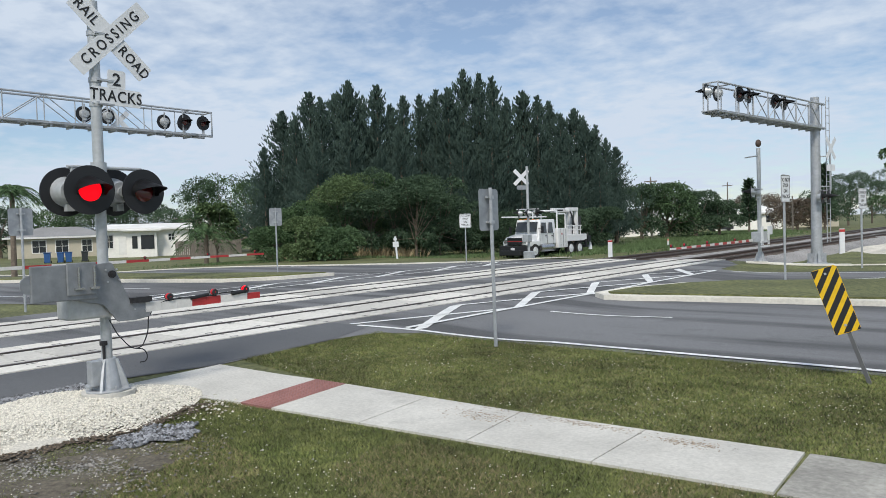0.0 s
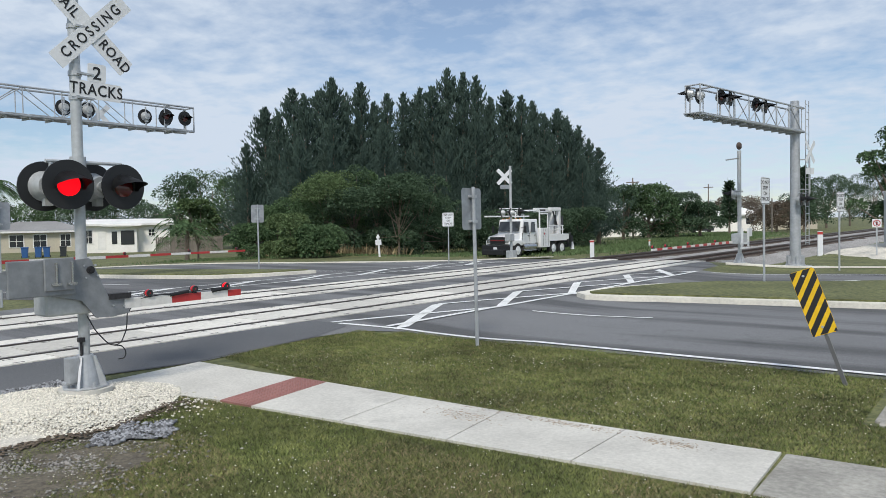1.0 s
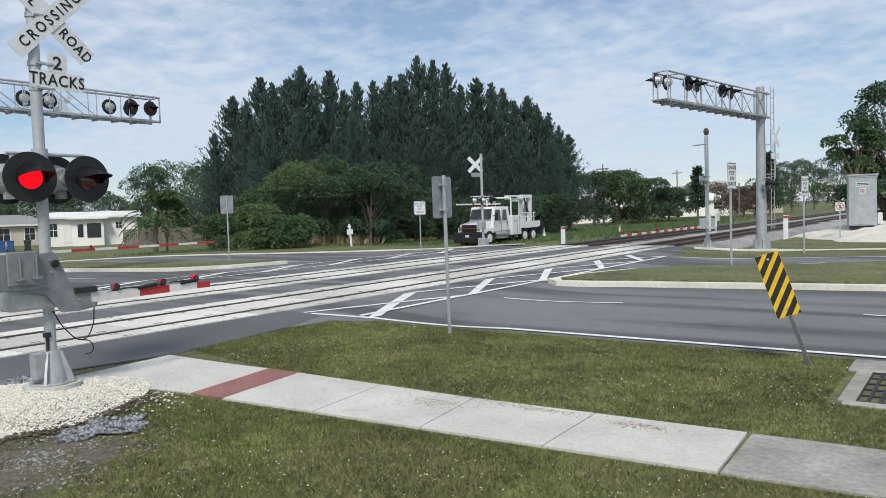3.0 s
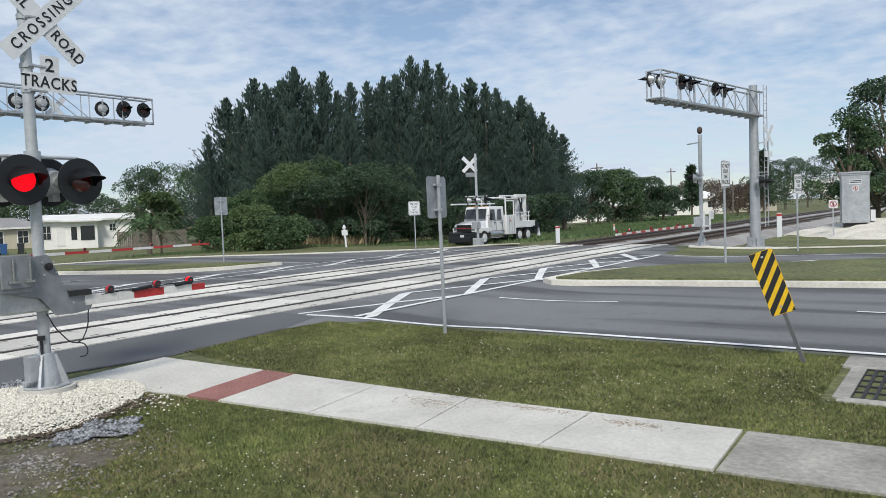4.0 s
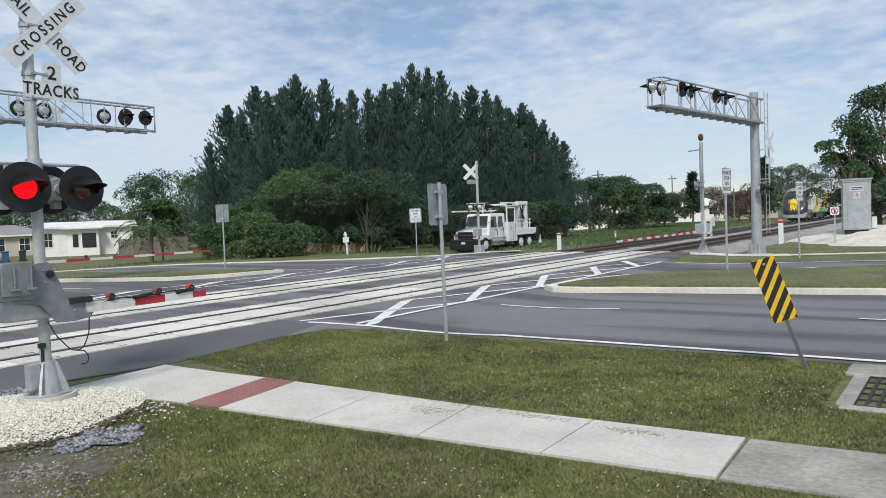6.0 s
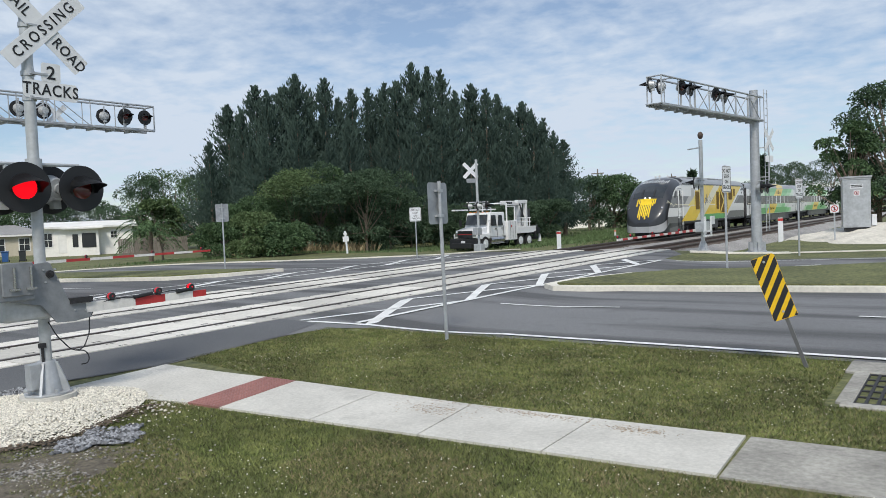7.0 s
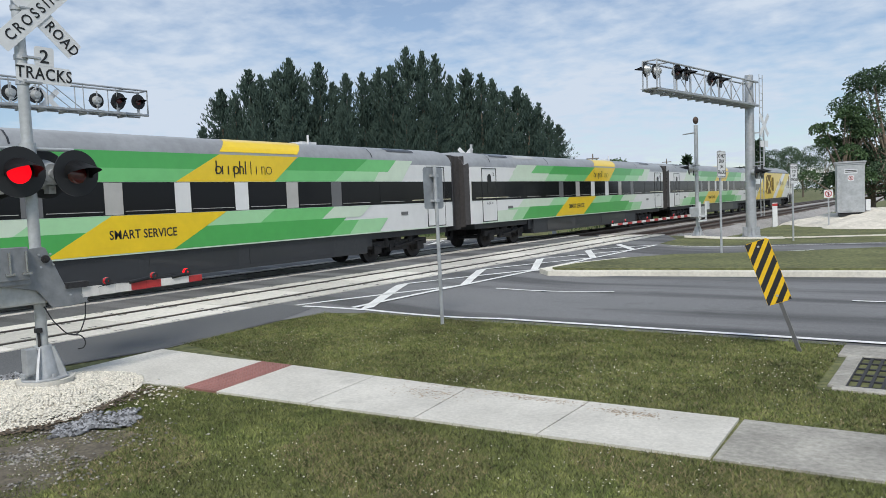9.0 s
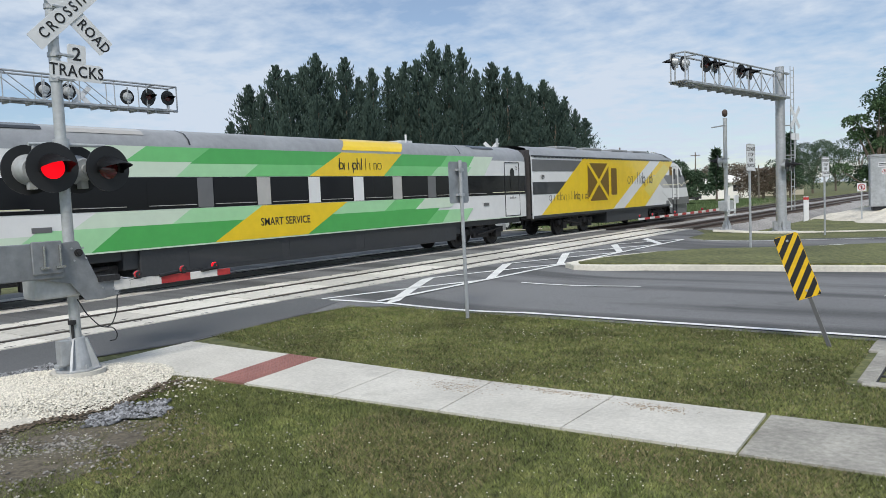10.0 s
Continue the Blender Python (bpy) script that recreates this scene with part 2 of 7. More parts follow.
M["binblue"] = material("blue_plastic", (0.03, 0.1, 0.28), 0.5, 0, 0.08, 5, 0)
M["bindark"] = material("dark_plastic", (0.03, 0.035, 0.04), 0.5, 0, 0.08, 5, 0)
M["soil"] = material("tan_soil", (0.4, 0.33, 0.25), 0.95, island=0.4)
M["orangepaint"] = material("orange_paint", (0.6, 0.16, 0.05), 0.6)


# ---- building helpers ----
def bx(bm, x0, x1, y0, y1, z0, z1, m=None):
    """A box between two corners, turned by m."""
    t = Matrix.Translation(((x0 + x1) / 2, (y0 + y1) / 2, (z0 + z1) / 2)) @ Matrix.Diagonal((abs(x1 - x0), abs(y1 - y0), abs(z1 - z0), 1))
    return bmesh.ops.create_cube(bm, size=1, matrix=(m @ t) if m else t)["verts"]


def rod(bm, a, b, r, n=10, r2=None):
    """A round bar from a to b."""
    a, b = Vector(a), Vector(b)
    q = (b - a).to_track_quat("Z", "Y").to_matrix().to_4x4()
    return bmesh.ops.create_cone(bm, cap_ends=True, segments=n, radius1=r, radius2=r if r2 is None else r2, depth=(b - a).length,
                                 matrix=Matrix.Translation((a + b) / 2) @ q)["verts"]


def poly(bm, pts, thick=0.0):
    """A flat face through pts, thickened along its normal."""
    f = bm.faces.new([bm.verts.new(p) for p in pts])
    f.normal_update()
    if thick:
        n = f.normal.copy()
        out = bmesh.ops.extrude_face_region(bm, geom=[f])["geom"]
        bmesh.ops.translate(bm, vec=n * thick, verts=[g for g in out if isinstance(g, bmesh.types.BMVert)])
    return f


def soften(bm, w, seg=2):
    bmesh.ops.bevel(bm, geom=bm.edges[:], offset=w, segments=seg, profile=0.6, affect="EDGES")
    return bm


def mesh_of(name, bm, mat, smooth=False):
    bmesh.ops.recalc_face_normals(bm, faces=bm.faces[:])
    me = bpy.data.meshes.new(name)
    bm.to_mesh(me)
    bm.free()
    me.materials.append(mat)
    if smooth:
        me.shade_smooth()
        me.set_sharp_from_angle(angle=radians(35))
    return me


def part(name, bm, mat, parent=None, label="", smooth=False):
    ob = new(name, mesh_of(name, bm, mat, smooth))
    ob.parent = parent
    if label:
        tagged(ob, label)
    return ob


def raw(name, verts, faces, mat, parent=None, label=""):
    me = bpy.data.meshes.new(name)
    me.from_pydata([tuple(v) for v in verts], [], [tuple(f) for f in faces])
    me.materials.append(mat)
    ob = new(name, me)
    ob.parent = parent
    if label:
        tagged(ob, label)
    return ob


def thing(name, label, category, m, group="", kind=""):
    ob = new(name)
    ob.matrix_basis = m
    return tagged(ob, label, category, group, kind)


def words(name, text, size, m, mat, parent, depth=0.002, squeeze=1.0, align="CENTER", spacing=1.0):
    """Raised lettering as a mesh, in the plane of m."""
    cu = bpy.data.curves.new(name, "FONT")
    cu.body, cu.size, cu.extrude, cu.align_x, cu.align_y, cu.offset = text, size, depth, align, "CENTER", size * 0.012
    cu.resolution_u, cu.space_character = 3, spacing
    tmp = bpy.data.objects.new(name, cu)
    scene.collection.objects.link(tmp)
    me = bpy.data.meshes.new_from_object(tmp.evaluated_get(bpy.context.evaluated_depsgraph_get()))
    bpy.data.objects.remove(tmp)
    me.transform(m @ Matrix.Diagonal((squeeze, 1, 1, 1)))
    me.materials.clear()
    me.materials.append(mat)
    ob = new(name, me)
    ob.parent = parent
    return ob


def ease(v):
    v = min(1.0, max(0.0, v))
    return v * v * (3 - 2 * v)


def gz(x, y):
    """Height of the ground: rails at 0, the roadside a little lower, a dip beyond the crossing."""
    near = -0.2 * ease((x + 12.52) / 4.5)
    dip = -max(0.3 * ease((y - 37) / 5) * ease((-x - 21.5) / 4), 0.58 * ease((-x - 36) / 22))
    bed = -0.5 * ease((y - 36.9) / 1.6) * ease((x + 23.5) / 2.2) * ease((-9.3 - x) / 1.6)
    return near + min(dip, bed)


CUTS = [-12.52 + 0.375 * i for i in range(13)]
WCUTS = [-36 - 2.2 * i for i in range(11)]


def drape(name, outline, dz, mat, label="", parent=None, thick=0.0, kind="structure", ycuts=()):
    """A flat sheet of the given outline laid on the ground, dz above it."""
    bm = bmesh.new()
    bm.faces.new([bm.verts.new((x, y, 0)) for x, y in outline])
    for cx in CUTS + WCUTS:
        bmesh.ops.bisect_plane(bm, geom=bm.verts[:] + bm.edges[:] + bm.faces[:], plane_co=(cx, 0, 0), plane_no=(1, 0, 0))
    for cy in ycuts:
        bmesh.ops.bisect_plane(bm, geom=bm.verts[:] + bm.edges[:] + bm.faces[:], plane_co=(0, cy, 0), plane_no=(0, 1, 0))
    bmesh.ops.triangulate(bm, faces=bm.faces[:])
    bmesh.ops.recalc_face_normals(bm, faces=bm.faces[:])
    if bm.faces[:] and bm.faces[0].normal.z < 0:
        bmesh.ops.reverse_faces(bm, faces=bm.faces[:])
    if thick:
        g = bmesh.ops.extrude_face_region(bm, geom=bm.faces[:])["geom"]
        bmesh.ops.translate(bm, vec=(0, 0, thick), verts=[v for v in g if isinstance(v, bmesh.types.BMVert)])
    for v in bm.verts:
        v.co.z += gz(v.co.x, v.co.y) + dz
    me = bpy.data.meshes.new(name)
    bm.to_mesh(me)
    bm.free()
    me.materials.append(mat)
    ob = new(name, me)
    ob.parent = parent
    if label or kind:
        tagged(ob, label, "", "", kind if not parent else "")
    return ob


def strip(a, b, w):
    """The outline of a line of width w from a to b."""
    a, b = Vector(a), Vector(b)
    n = (b - a).normalized().orthogonal() * (w / 2)
    return [a - n, b - n, b + n, a + n]


# ---- ground, road, pavement ----
def build_ground():
    xs = sorted(set([-2500, -1200, -600, -300, -180, -140, -120, -100] + [-92 + 4 * i for i in range(9)] + WCUTS + [-34 + 1.5 * i for i in range(15)] + CUTS
                    + [-7.5, -6, -4.5, -3, -1.5, 0, 2, 5, 10, 20, 40, 80, 200, 600, 2500]))
    ys = sorted(set([-2500, -600, -200, -80, -40, -20, -10, -5] + [2.0 * i for i in range(19)] + [36.9, 37.3, 37.7, 38.1, 38.5] + [39 + 1.0 * i for i in range(12)]
                    + [52, 56, 60, 70, 80, 100, 130, 160, 220, 320, 600, 1200, 2500]))
    vs = [(x, y, gz(x, y)) for y in ys for x in xs]
    w = len(xs)
    fs = [(j * w + i, j * w + i + 1, (j + 1) * w + i + 1, (j + 1) * w + i) for j in range(len(ys) - 1) for i in range(w - 1)]
    tagged(raw("ground", vs, fs, M["grass"]), "mown roadside lawn with patchy green and brown grass", "ground", "", "structure")


build_ground()

ASPHALT = [(-10.98, -2), (-10.98, 5.0), (-10.66, 7.06), (-10.95, 9.9), (-10.8, 11.0), (-10.2, 11.55), (-8.5, 11.93), (-3.6, 12.02), (-1.45, 11.98), (80, 12.0),
           (80, 36.0), (-2.85, 34.2), (-6.2, 33.4), (-10.1, 31.2), (-10.9, 31.6), (-11.1, 34.5), (-12.4, 37.0), (-21.5, 37.0),
           (-23.4, 37.0), (-24.6, 33.8), (-28.6, 31.0), (-33, 28.6), (-39, 26.2), (-50, 23.4), (-120, 8), (-120, -22), (-30, 8.4), (-24, 10.3), (-21.8, 9.6), (-21.4, -2)]
drape("road", ASPHALT, 0.012, M["asphalt"], "worn grey asphalt road across two railway tracks")
drape("road_patch", [(-10.98, -2), (-10.98, 5.0), (-10.7, 7.0), (-11.0, 10.0), (-11.4, 11.2), (-12.6, 11.3), (-12.6, -2)], 0.018, M["newasphalt"], "dark newer asphalt strip along the track panels")
drape("road_patch", [(-16.15, -2), (-16.15, 38), (-17.1, 38), (-17.1, -2)], 0.018, M["newasphalt"], "dark newer asphalt strip between the tracks")


def build_markings():
    line_sets = [("edge_line", strip((-11.75, 11.3), (-10.4, 11.75), 0.14)), ("edge_line", strip((-10.4, 11.75), (-7.5, 12.27), 0.14)),
                 ("edge_line", strip((-7.5, 12.27), (80, 12.25), 0.15)), ("lane_line", strip((-9.8, 16.1), (-6.9, 16.72), 0.12)),
                 ("lane_line", strip((-1.9, 16.68), (1.4, 16.7), 0.12)), ("lane_line", strip((6.5, 16.7), (9.6, 16.7), 0.12)),
                 ("edge_line", strip((-10.7, 19.9), (-8.8, 25.9), 0.12)), ("edge_line", strip((-8.7, 26.1), (-2.5, 30.2), 0.14)), ("edge_line", strip((-2.5, 30.2), (80, 31), 0.14)),
                 ("edge_line", strip((-10.2, 30.9), (-2.8, 33.7), 0.12)),
                 ("edge_line", strip((-24.6, 24.4), (-34, 21.2), 0.12)), ("edge_line", strip((-24.0, 33.0), (-34, 27.6), 0.12)),
                 ("edge_line", strip((-23.6, 12.2), (-40, 8.2), 0.12)), ("lane_line", strip((-27, 15.0), (-31, 13.8), 0.12))]
    # zigzag hatching on both sides of the rails
    right, left, ys = -10.75, -12.25, [11.75, 15.75, 19.65, 23.45, 27.4, 30.5]
    foot = [11.85, 16.1, 19.9, 24.3, 28.1]
    for i in range(5):
        line_sets.append(("hatch_line", strip((right, ys[i]), (right, ys[i + 1] + 0.1), 0.13)))
        line_sets.append(("hatch_bar", [(right + (0.3 if i == 0 else 0), foot[i] - 0.25), (right + (0.3 if i == 0 else 0), foot[i] + 0.25), (left + 0.06, ys[i + 1] - 0.1), (left + 0.06, ys[i + 1] - 0.7)]))
    # slanting lines from the head of each bar to the foot of a later one
    for a, b in (((-12.0, 11.3), (right, 15.9)), ((left + 0.1, 15.3), (right, 20.2)), ((left + 0.1, 19.3), (right, 24.3)), ((left + 0.1, 23.2), (right, 28.1)), ((left + 0.1, 27.2), (right, 30.8))):
        line_sets.append(("hatch_line", strip(a, b, 0.13)))
    wr, wl_, wy = -22.3, -23.9, [11.6, 15.2, 18.8, 22.6, 26.4, 30.4, 34.0]
    for i in range(6):
        line_sets.append(("hatch_line", strip((wr, wy[i]), (wr, wy[i + 1]), 0.13)))
        line_sets.append(("hatch_line", strip((wl_, wy[i]), (wl_, wy[i + 1]), 0.13)))
        line_sets.append(("hatch_bar", [(wr - 0.04, wy[i] - 0.2), (wr - 0.04, wy[i] + 0.45), (wl_ + 0.06, wy[i + 1]), (wl_ + 0.06, wy[i + 1] - 0.65)]))
    holder = thing("road_markings", "white painted edge lines and zigzag crossing hatching on the asphalt", "road marking", pose(0, 0, 0), kind="structure")
    for i, (n, o) in enumerate(line_sets):
        drape(n, o, 0.024 + 0.004 * (i % 3), M["line"], parent=holder)
    drape("arrow", [(-8.2, 26.9), (-6.6, 28.2), (-4.6, 30.2), (-5.2, 28.8)], 0.026, M["line"], parent=holder)


build_markings()


def kerbed_island(name, outline, label):
    """A raised island: kerb ring with a grass top."""
    hold = thing(name, label, "traffic island", pose(0, 0, 0), kind="structure")
    drape("kerb", outline, 0.0, M["kerb"], parent=hold, thick=0.15)
    c = sum((Vector(p) for p in outline), Vector((0, 0))) / len(outline)
    inner = []
    n = len(outline)
    for i in range(n):
        a, b, d = Vector(outline[i - 1]), Vector(outline[i]), Vector(outline[(i + 1) % n])
        e1, e2 = (b - a).normalized(), (d - b).normalized()
        nrm = Vector((-(e1 + e2).y, (e1 + e2).x)).normalized()
        inner.append(b + nrm * 0.38)
    drape("island_grass", inner, 0.15, M["grass"], parent=hold, thick=0.05)


kerbed_island("median_island", [(-10.35, 19.5), (-9.9, 19.15), (-9.2, 19.5), (-8.2, 20.15), (-6.0, 20.5), (-3.8, 20.85), (-1.8, 21.2), (80, 22.5), (80, 30.2), (-2.4, 29.5), (-5.1, 27.5), (-7.0, 26.5), (-8.5, 26.0), (-9.6, 24.0), (-10.3, 21.2)],
              "kerbed grass median with pale concrete edges")
kerbed_island("median_island", [(-25.2, 22.9), (-30, 21.4), (-38, 18.9), (-110, 1), (-110, -6.5), (-38, 14.6), (-32.6, 16.4), (-27, 18.2), (-25.6, 20.2)],
              "kerbed grass median beyond the tracks")


def build_sidewalk():
    hold = thing("sidewalk", "pale concrete footpath of square slabs with a red tactile band", "sidewalk", pose(0, 0, 0), kind="structure")
    fy = lambda x: 7.5 + 0.055 * max(0, x + 5)
    ny = lambda x: 5.94 + 0.075 * (x + 8)
    skew = lambda x: 0.22 if x < -5 else 0.1
    first = [(-10.62, 7.05), (-10.48, 5.35), (-9.2, 5.7), (-8.46, 5.9), (-8.72, 7.45)]
    drape("slab", [first[0], first[1], first[2], first[3], first[4]], 0.0, M["concrete"], parent=hold, thick=0.028)
    drape("tactile_band", [(-8.715, 7.45), (-8.455, 5.9), (-7.87, 5.95), (-8.12, 7.5)], 0.0, M["redpad"], "red tactile paving band", parent=hold, thick=0.03)
    xf = [-8.12, -6.53, -5.04, -3.47, -1.88]
    xn = [-7.87, -6.36, -4.86, -3.44, -1.82]
    for i in range(4):
        g = 0.008
        o = [(xf[i] + g, fy(xf[i])), (xn[i] + g, ny(xn[i])), (xn[i + 1] - g, ny(xn[i + 1])), (xf[i + 1] - g, fy(xf[i + 1]))]
        drape("slab", o, 0.0, M["concrete"], parent=hold, thick=0.028)
    xo = [-1.86, -0.3, 1.2, 2.8, 4.4]
    for i in range(4):
        o = [(xo[i] + 0.02, fy(xo[i])), (xo[i] + 0.06, ny(xo[i])), (xo[i + 1] - 0.01, ny(xo[i + 1])), (xo[i + 1], fy(xo[i + 1]))]
        drape("old_slab", o, 0.0, M["oldconcrete"], "weathered grey slab", parent=hold, thick=0.022)
    bm = bmesh.new()
    for i in range(11):
        for j in range(26):
            x, y = -8.66 + 0.055 * i, 5.97 + 0.058 * j
            x += (7.45 - y) * 0.165
            z = gz(x, y) + 0.029
            bmesh.ops.create_cone(bm, cap_ends=True, segments=6, radius1=0.016, radius2=0.009, depth=0.01, matrix=Matrix.Translation((x, y, z + 0.005)))
    part("tactile_studs", bm, M["redpad"], hold)


build_sidewalk()
kerb_edge = [(-23.2, 40.5), (-23.7, 37.8), (-24.7, 34.2), (-28.8, 31.3), (-33.2, 28.9), (-39.2, 26.5), (-50, 23.7), (-120, 8.3)]
for a, b in zip(kerb_edge, kerb_edge[1:]):
    drape("edge_kerb", strip(a, b, 0.4), 0.012, M["kerb"], "pale concrete road edge strip", thick=0.05)
drape("edge_kerb", strip((-11.2, 36.0), (-7.0, 37.2), 0.7), 0.012, M["kerb"], "pale broken concrete apron by the signal masts", thick=0.06)
drape("edge_kerb", strip((-7.0, 37.2), (-1.0, 39.5), 0.25), 0.012, M["kerb"], "pale concrete edge strip in the verge", thick=0.05)
drape("edge_kerb", strip((-1.0, 39.5), (60, 44), 0.25), 0.012, M["kerb"], "pale concrete edge strip in the verge", thick=0.05)


# ---- railway ----
GAUGE = 1.435
TRACK_A, TRACK_B = -13.38 - GAUGE / 2, -18.12 - GAUGE / 2
CROSS_Y0, CROSS_Y1 = -4.0, 37.0


def build_tracks():
    for cx in (TRACK_A, TRACK_B):
        rails = thing("railway_track", "steel rails on wooden ties in grey ballast", "railway track", pose(cx, 0, 0), "tracks", "structure")
        for sx in (-1, 1):
            bm = bmesh.new()
            o = sx * GAUGE / 2
            bx(bm, o + (0.0 if sx > 0 else -0.07), o + (0.07 if sx > 0 else 0.0), -60, 500, -0.035, 0.042)
            part("rail_head", bm, M["rail"], rails)
            bm = bmesh.new()
            c = o + 0.035 * sx
            bx(bm, c - 0.012, c + 0.012, CROSS_Y1 + 0.2, 500, -0.14, -0.03)
            bx(bm, c - 0.07, c + 0.07, CROSS_Y1 + 0.2, 500, -0.16, -0.138)
            bx(bm, c - 0.03, c + 0.03, CROSS_Y1 + 0.2, 500, -0.05, 0.028)
            part("rail_web", bm, M["railrust"], rails)
        tie = bmesh.new()
        bx(tie, -1.3, 1.3, -0.11, 0.11, -0.3, -0.15)
        me = mesh_of("tie", tie, M["wood"])
        for i in range(110):
            t = new("tie", me)
            t.parent, t.location = rails, (random.uniform(-0.04, 0.04), CROSS_Y1 + 0.6 + 0.55 * i, 0)
    # ballast shoulder beyond the crossing
    prof = [(-2.5 + TRACK_B, -0.6), (-1.7 + TRACK_B, -0.17), (1.7 + TRACK_A, -0.17), (3.0 + TRACK_A, -0.62)]
    for y0, y1 in ((CROSS_Y1 + 0.2, 500), (-60, -2.2)):
        n = 90 if y0 > 0 else 20
        vs = [(x, y0 + (y1 - y0) * (j / n) ** (2 if y0 > 0 else 1), z + 0.16 + random.uniform(-0.03, 0.03) - 0.16) for j in range(n + 1) for x, z in prof]
        fs = [(j * 4 + i, j * 4 + i + 1, j * 4 + i + 5, j * 4 + i + 4) for j in range(n) for i in range(3)]
        tagged(raw("ballast_bed", vs, fs, M["ballast"]), "grey crushed stone bed under the rails", "ballast", "", "structure")
    # concrete crossing panels
    hold = thing("crossing_panels", "pale concrete panels set flush between and beside the rails", "crossing panel", pose(0, 0, 0), kind="structure")
    def panel_mesh(w, l):
        bm = bmesh.new()
        bx(bm, -w / 2, w / 2, 0.012, l - 0.012, 0, 0.042)
        return mesh_of("panel", bm, M["panel"])
    L = 2.44
    mids, sides = panel_mesh(GAUGE - 0.25, L), panel_mesh(0.6, L)
    slot = bmesh.new()
    for k in (0.25, 0.75):
        bx(slot, -0.012, 0.012, L * k - 0.09, L * k + 0.09, 0, 0.004)
    slots = mesh_of("lifting_slots", slot, M["rubber"])
    for cx in (TRACK_A, TRACK_B):
        for i in range(17):
            y = CROSS_Y0 + L * i
            for w, me in ((0, mids), (GAUGE / 2 + 0.15 + 0.3, sides), (-GAUGE / 2 - 0.15 - 0.3, sides)):
                p = new("panel", me)
                p.parent, p.location = hold, (cx + w, y, -0.012 + random.uniform(-0.003, 0.003))
                if y > 0:
                    for off in ((0.2, -0.2) if w else (0.48, -0.48)):
                        q = new("lifting_slots", slots)
                        q.parent, q.location = hold, (cx + w + off, y, 0.0315)
        for sx in (-1, 1):
            bm = bmesh.new()
            o = cx + sx * GAUGE / 2
            bx(bm, o - sx * 0.125, o - sx * 0.001, CROSS_Y0, CROSS_Y1, 0.002, 0.018)
            bx(bm, o + sx * 0.071, o + sx * 0.15, CROSS_Y0, CROSS_Y1, 0.004, 0.0285)
            part("flangeway", bm, M["rubber"], hold)


build_tracks()


# ---- train ----
def lerp_rows(rows, u):
    for a, b in zip(rows, rows[1:]):
        if u <= b[0]:
            k = (u - a[0]) / (b[0] - a[0])
            k = max(0, k)
            return [p + (q - p) * k for p, q in zip(a[1:], b[1:])]
    return list(rows[-1][1:])


PROFILE = [(1.0, 0.0), (1.0, 0.1), (1.0, 0.22), (1.0, 0.4), (1.0, 0.78), (0.985, 0.835), (0.93, 0.895), (0.8, 0.95), (0.55, 0.985), (0.25, 0.998), (0.0, 1.0)]
PROFILE = PROFILE + [(-a, b) for a, b in PROFILE[-2::-1]]


def shell_point(rows, u, k, off=0.0):
    """A point on a vehicle's skin: u along it, k round it from the right sill (0) over the roof (0.5) to the left."""
    w, z0, z1 = lerp_rows(rows, u)
    f = k * (len(PROFILE) - 1)
    i = min(len(PROFILE) - 2, int(f))
    a = PROFILE[i][0] + (PROFILE[i + 1][0] - PROFILE[i][0]) * (f - i)
    b = PROFILE[i][1] + (PROFILE[i + 1][1] - PROFILE[i][1]) * (f - i)
    return Vector((a * w, u, z0 + b * (z1 - z0)))


def shell(rows, us, pick, parent, names):
    """The skin of a vehicle, one mesh for each paint that pick(u, z, k) names."""
    n = len(PROFILE)
    sets = {}
    for i in range(len(us) - 1):
        for j in range(n - 1):
            q = [shell_point(rows, us[i + (c in (1, 2))], (j + (c in (2, 3))) / (n - 1)) for c in range(4)]
            mid = sum(q, Vector()) / 4
            sets.setdefault(pick(mid.y, mid.z, (j + 0.5) / (n - 1)), []).append(q)
    for key, quads in sets.items():
        bm = bmesh.new()
        for q in quads:
            bm.faces.new([bm.verts.new(p) for p in q])
        bmesh.ops.remove_doubles(bm, verts=bm.verts[:], dist=0.002)
        part(names[key], bm, M[key], parent, smooth=True)


def patch(rows, u0, u1, k0, k1, off, nu=8, nk=6, lean=0.0):
    """A sheet that follows the skin, off metres outside it."""
    n = len(PROFILE) - 1
    us = sorted(set([u0 + (u1 - u0) * i / nu for i in range(nu + 1)] + [r[0] for r in rows if u0 < r[0] < u1]))
    ks = sorted(set([k0 + (k1 - k0) * i / nk for i in range(nk + 1)] + [i / n for i in range(n) if k0 < i / n < k1]))
    bm = bmesh.new()
    grid = []
    for v in us:
        row = []
        for k in ks:
            u = v + lean * (k - k0) / (k1 - k0)
            p = shell_point(rows, u, k)
            t1 = shell_point(rows, u + 0.03, k) - shell_point(rows, u - 0.03, k)
            t2 = shell_point(rows, u, min(1, k + 0.012)) - shell_point(rows, u, max(0, k - 0.012))
            nrm = t2.cross(t1).normalized()
            if nrm.z < -0.05 or (abs(nrm.z) < 0.05 and nrm.x * p.x < 0):
                nrm = -nrm
            row.append(bm.verts.new(p + nrm * off))
        grid.append(row)
    for a, b in zip(grid, grid[1:]):
        for i in range(len(ks) - 1):
            bm.faces.new((a[i], b[i], b[i + 1], a[i + 1]))
    return bm


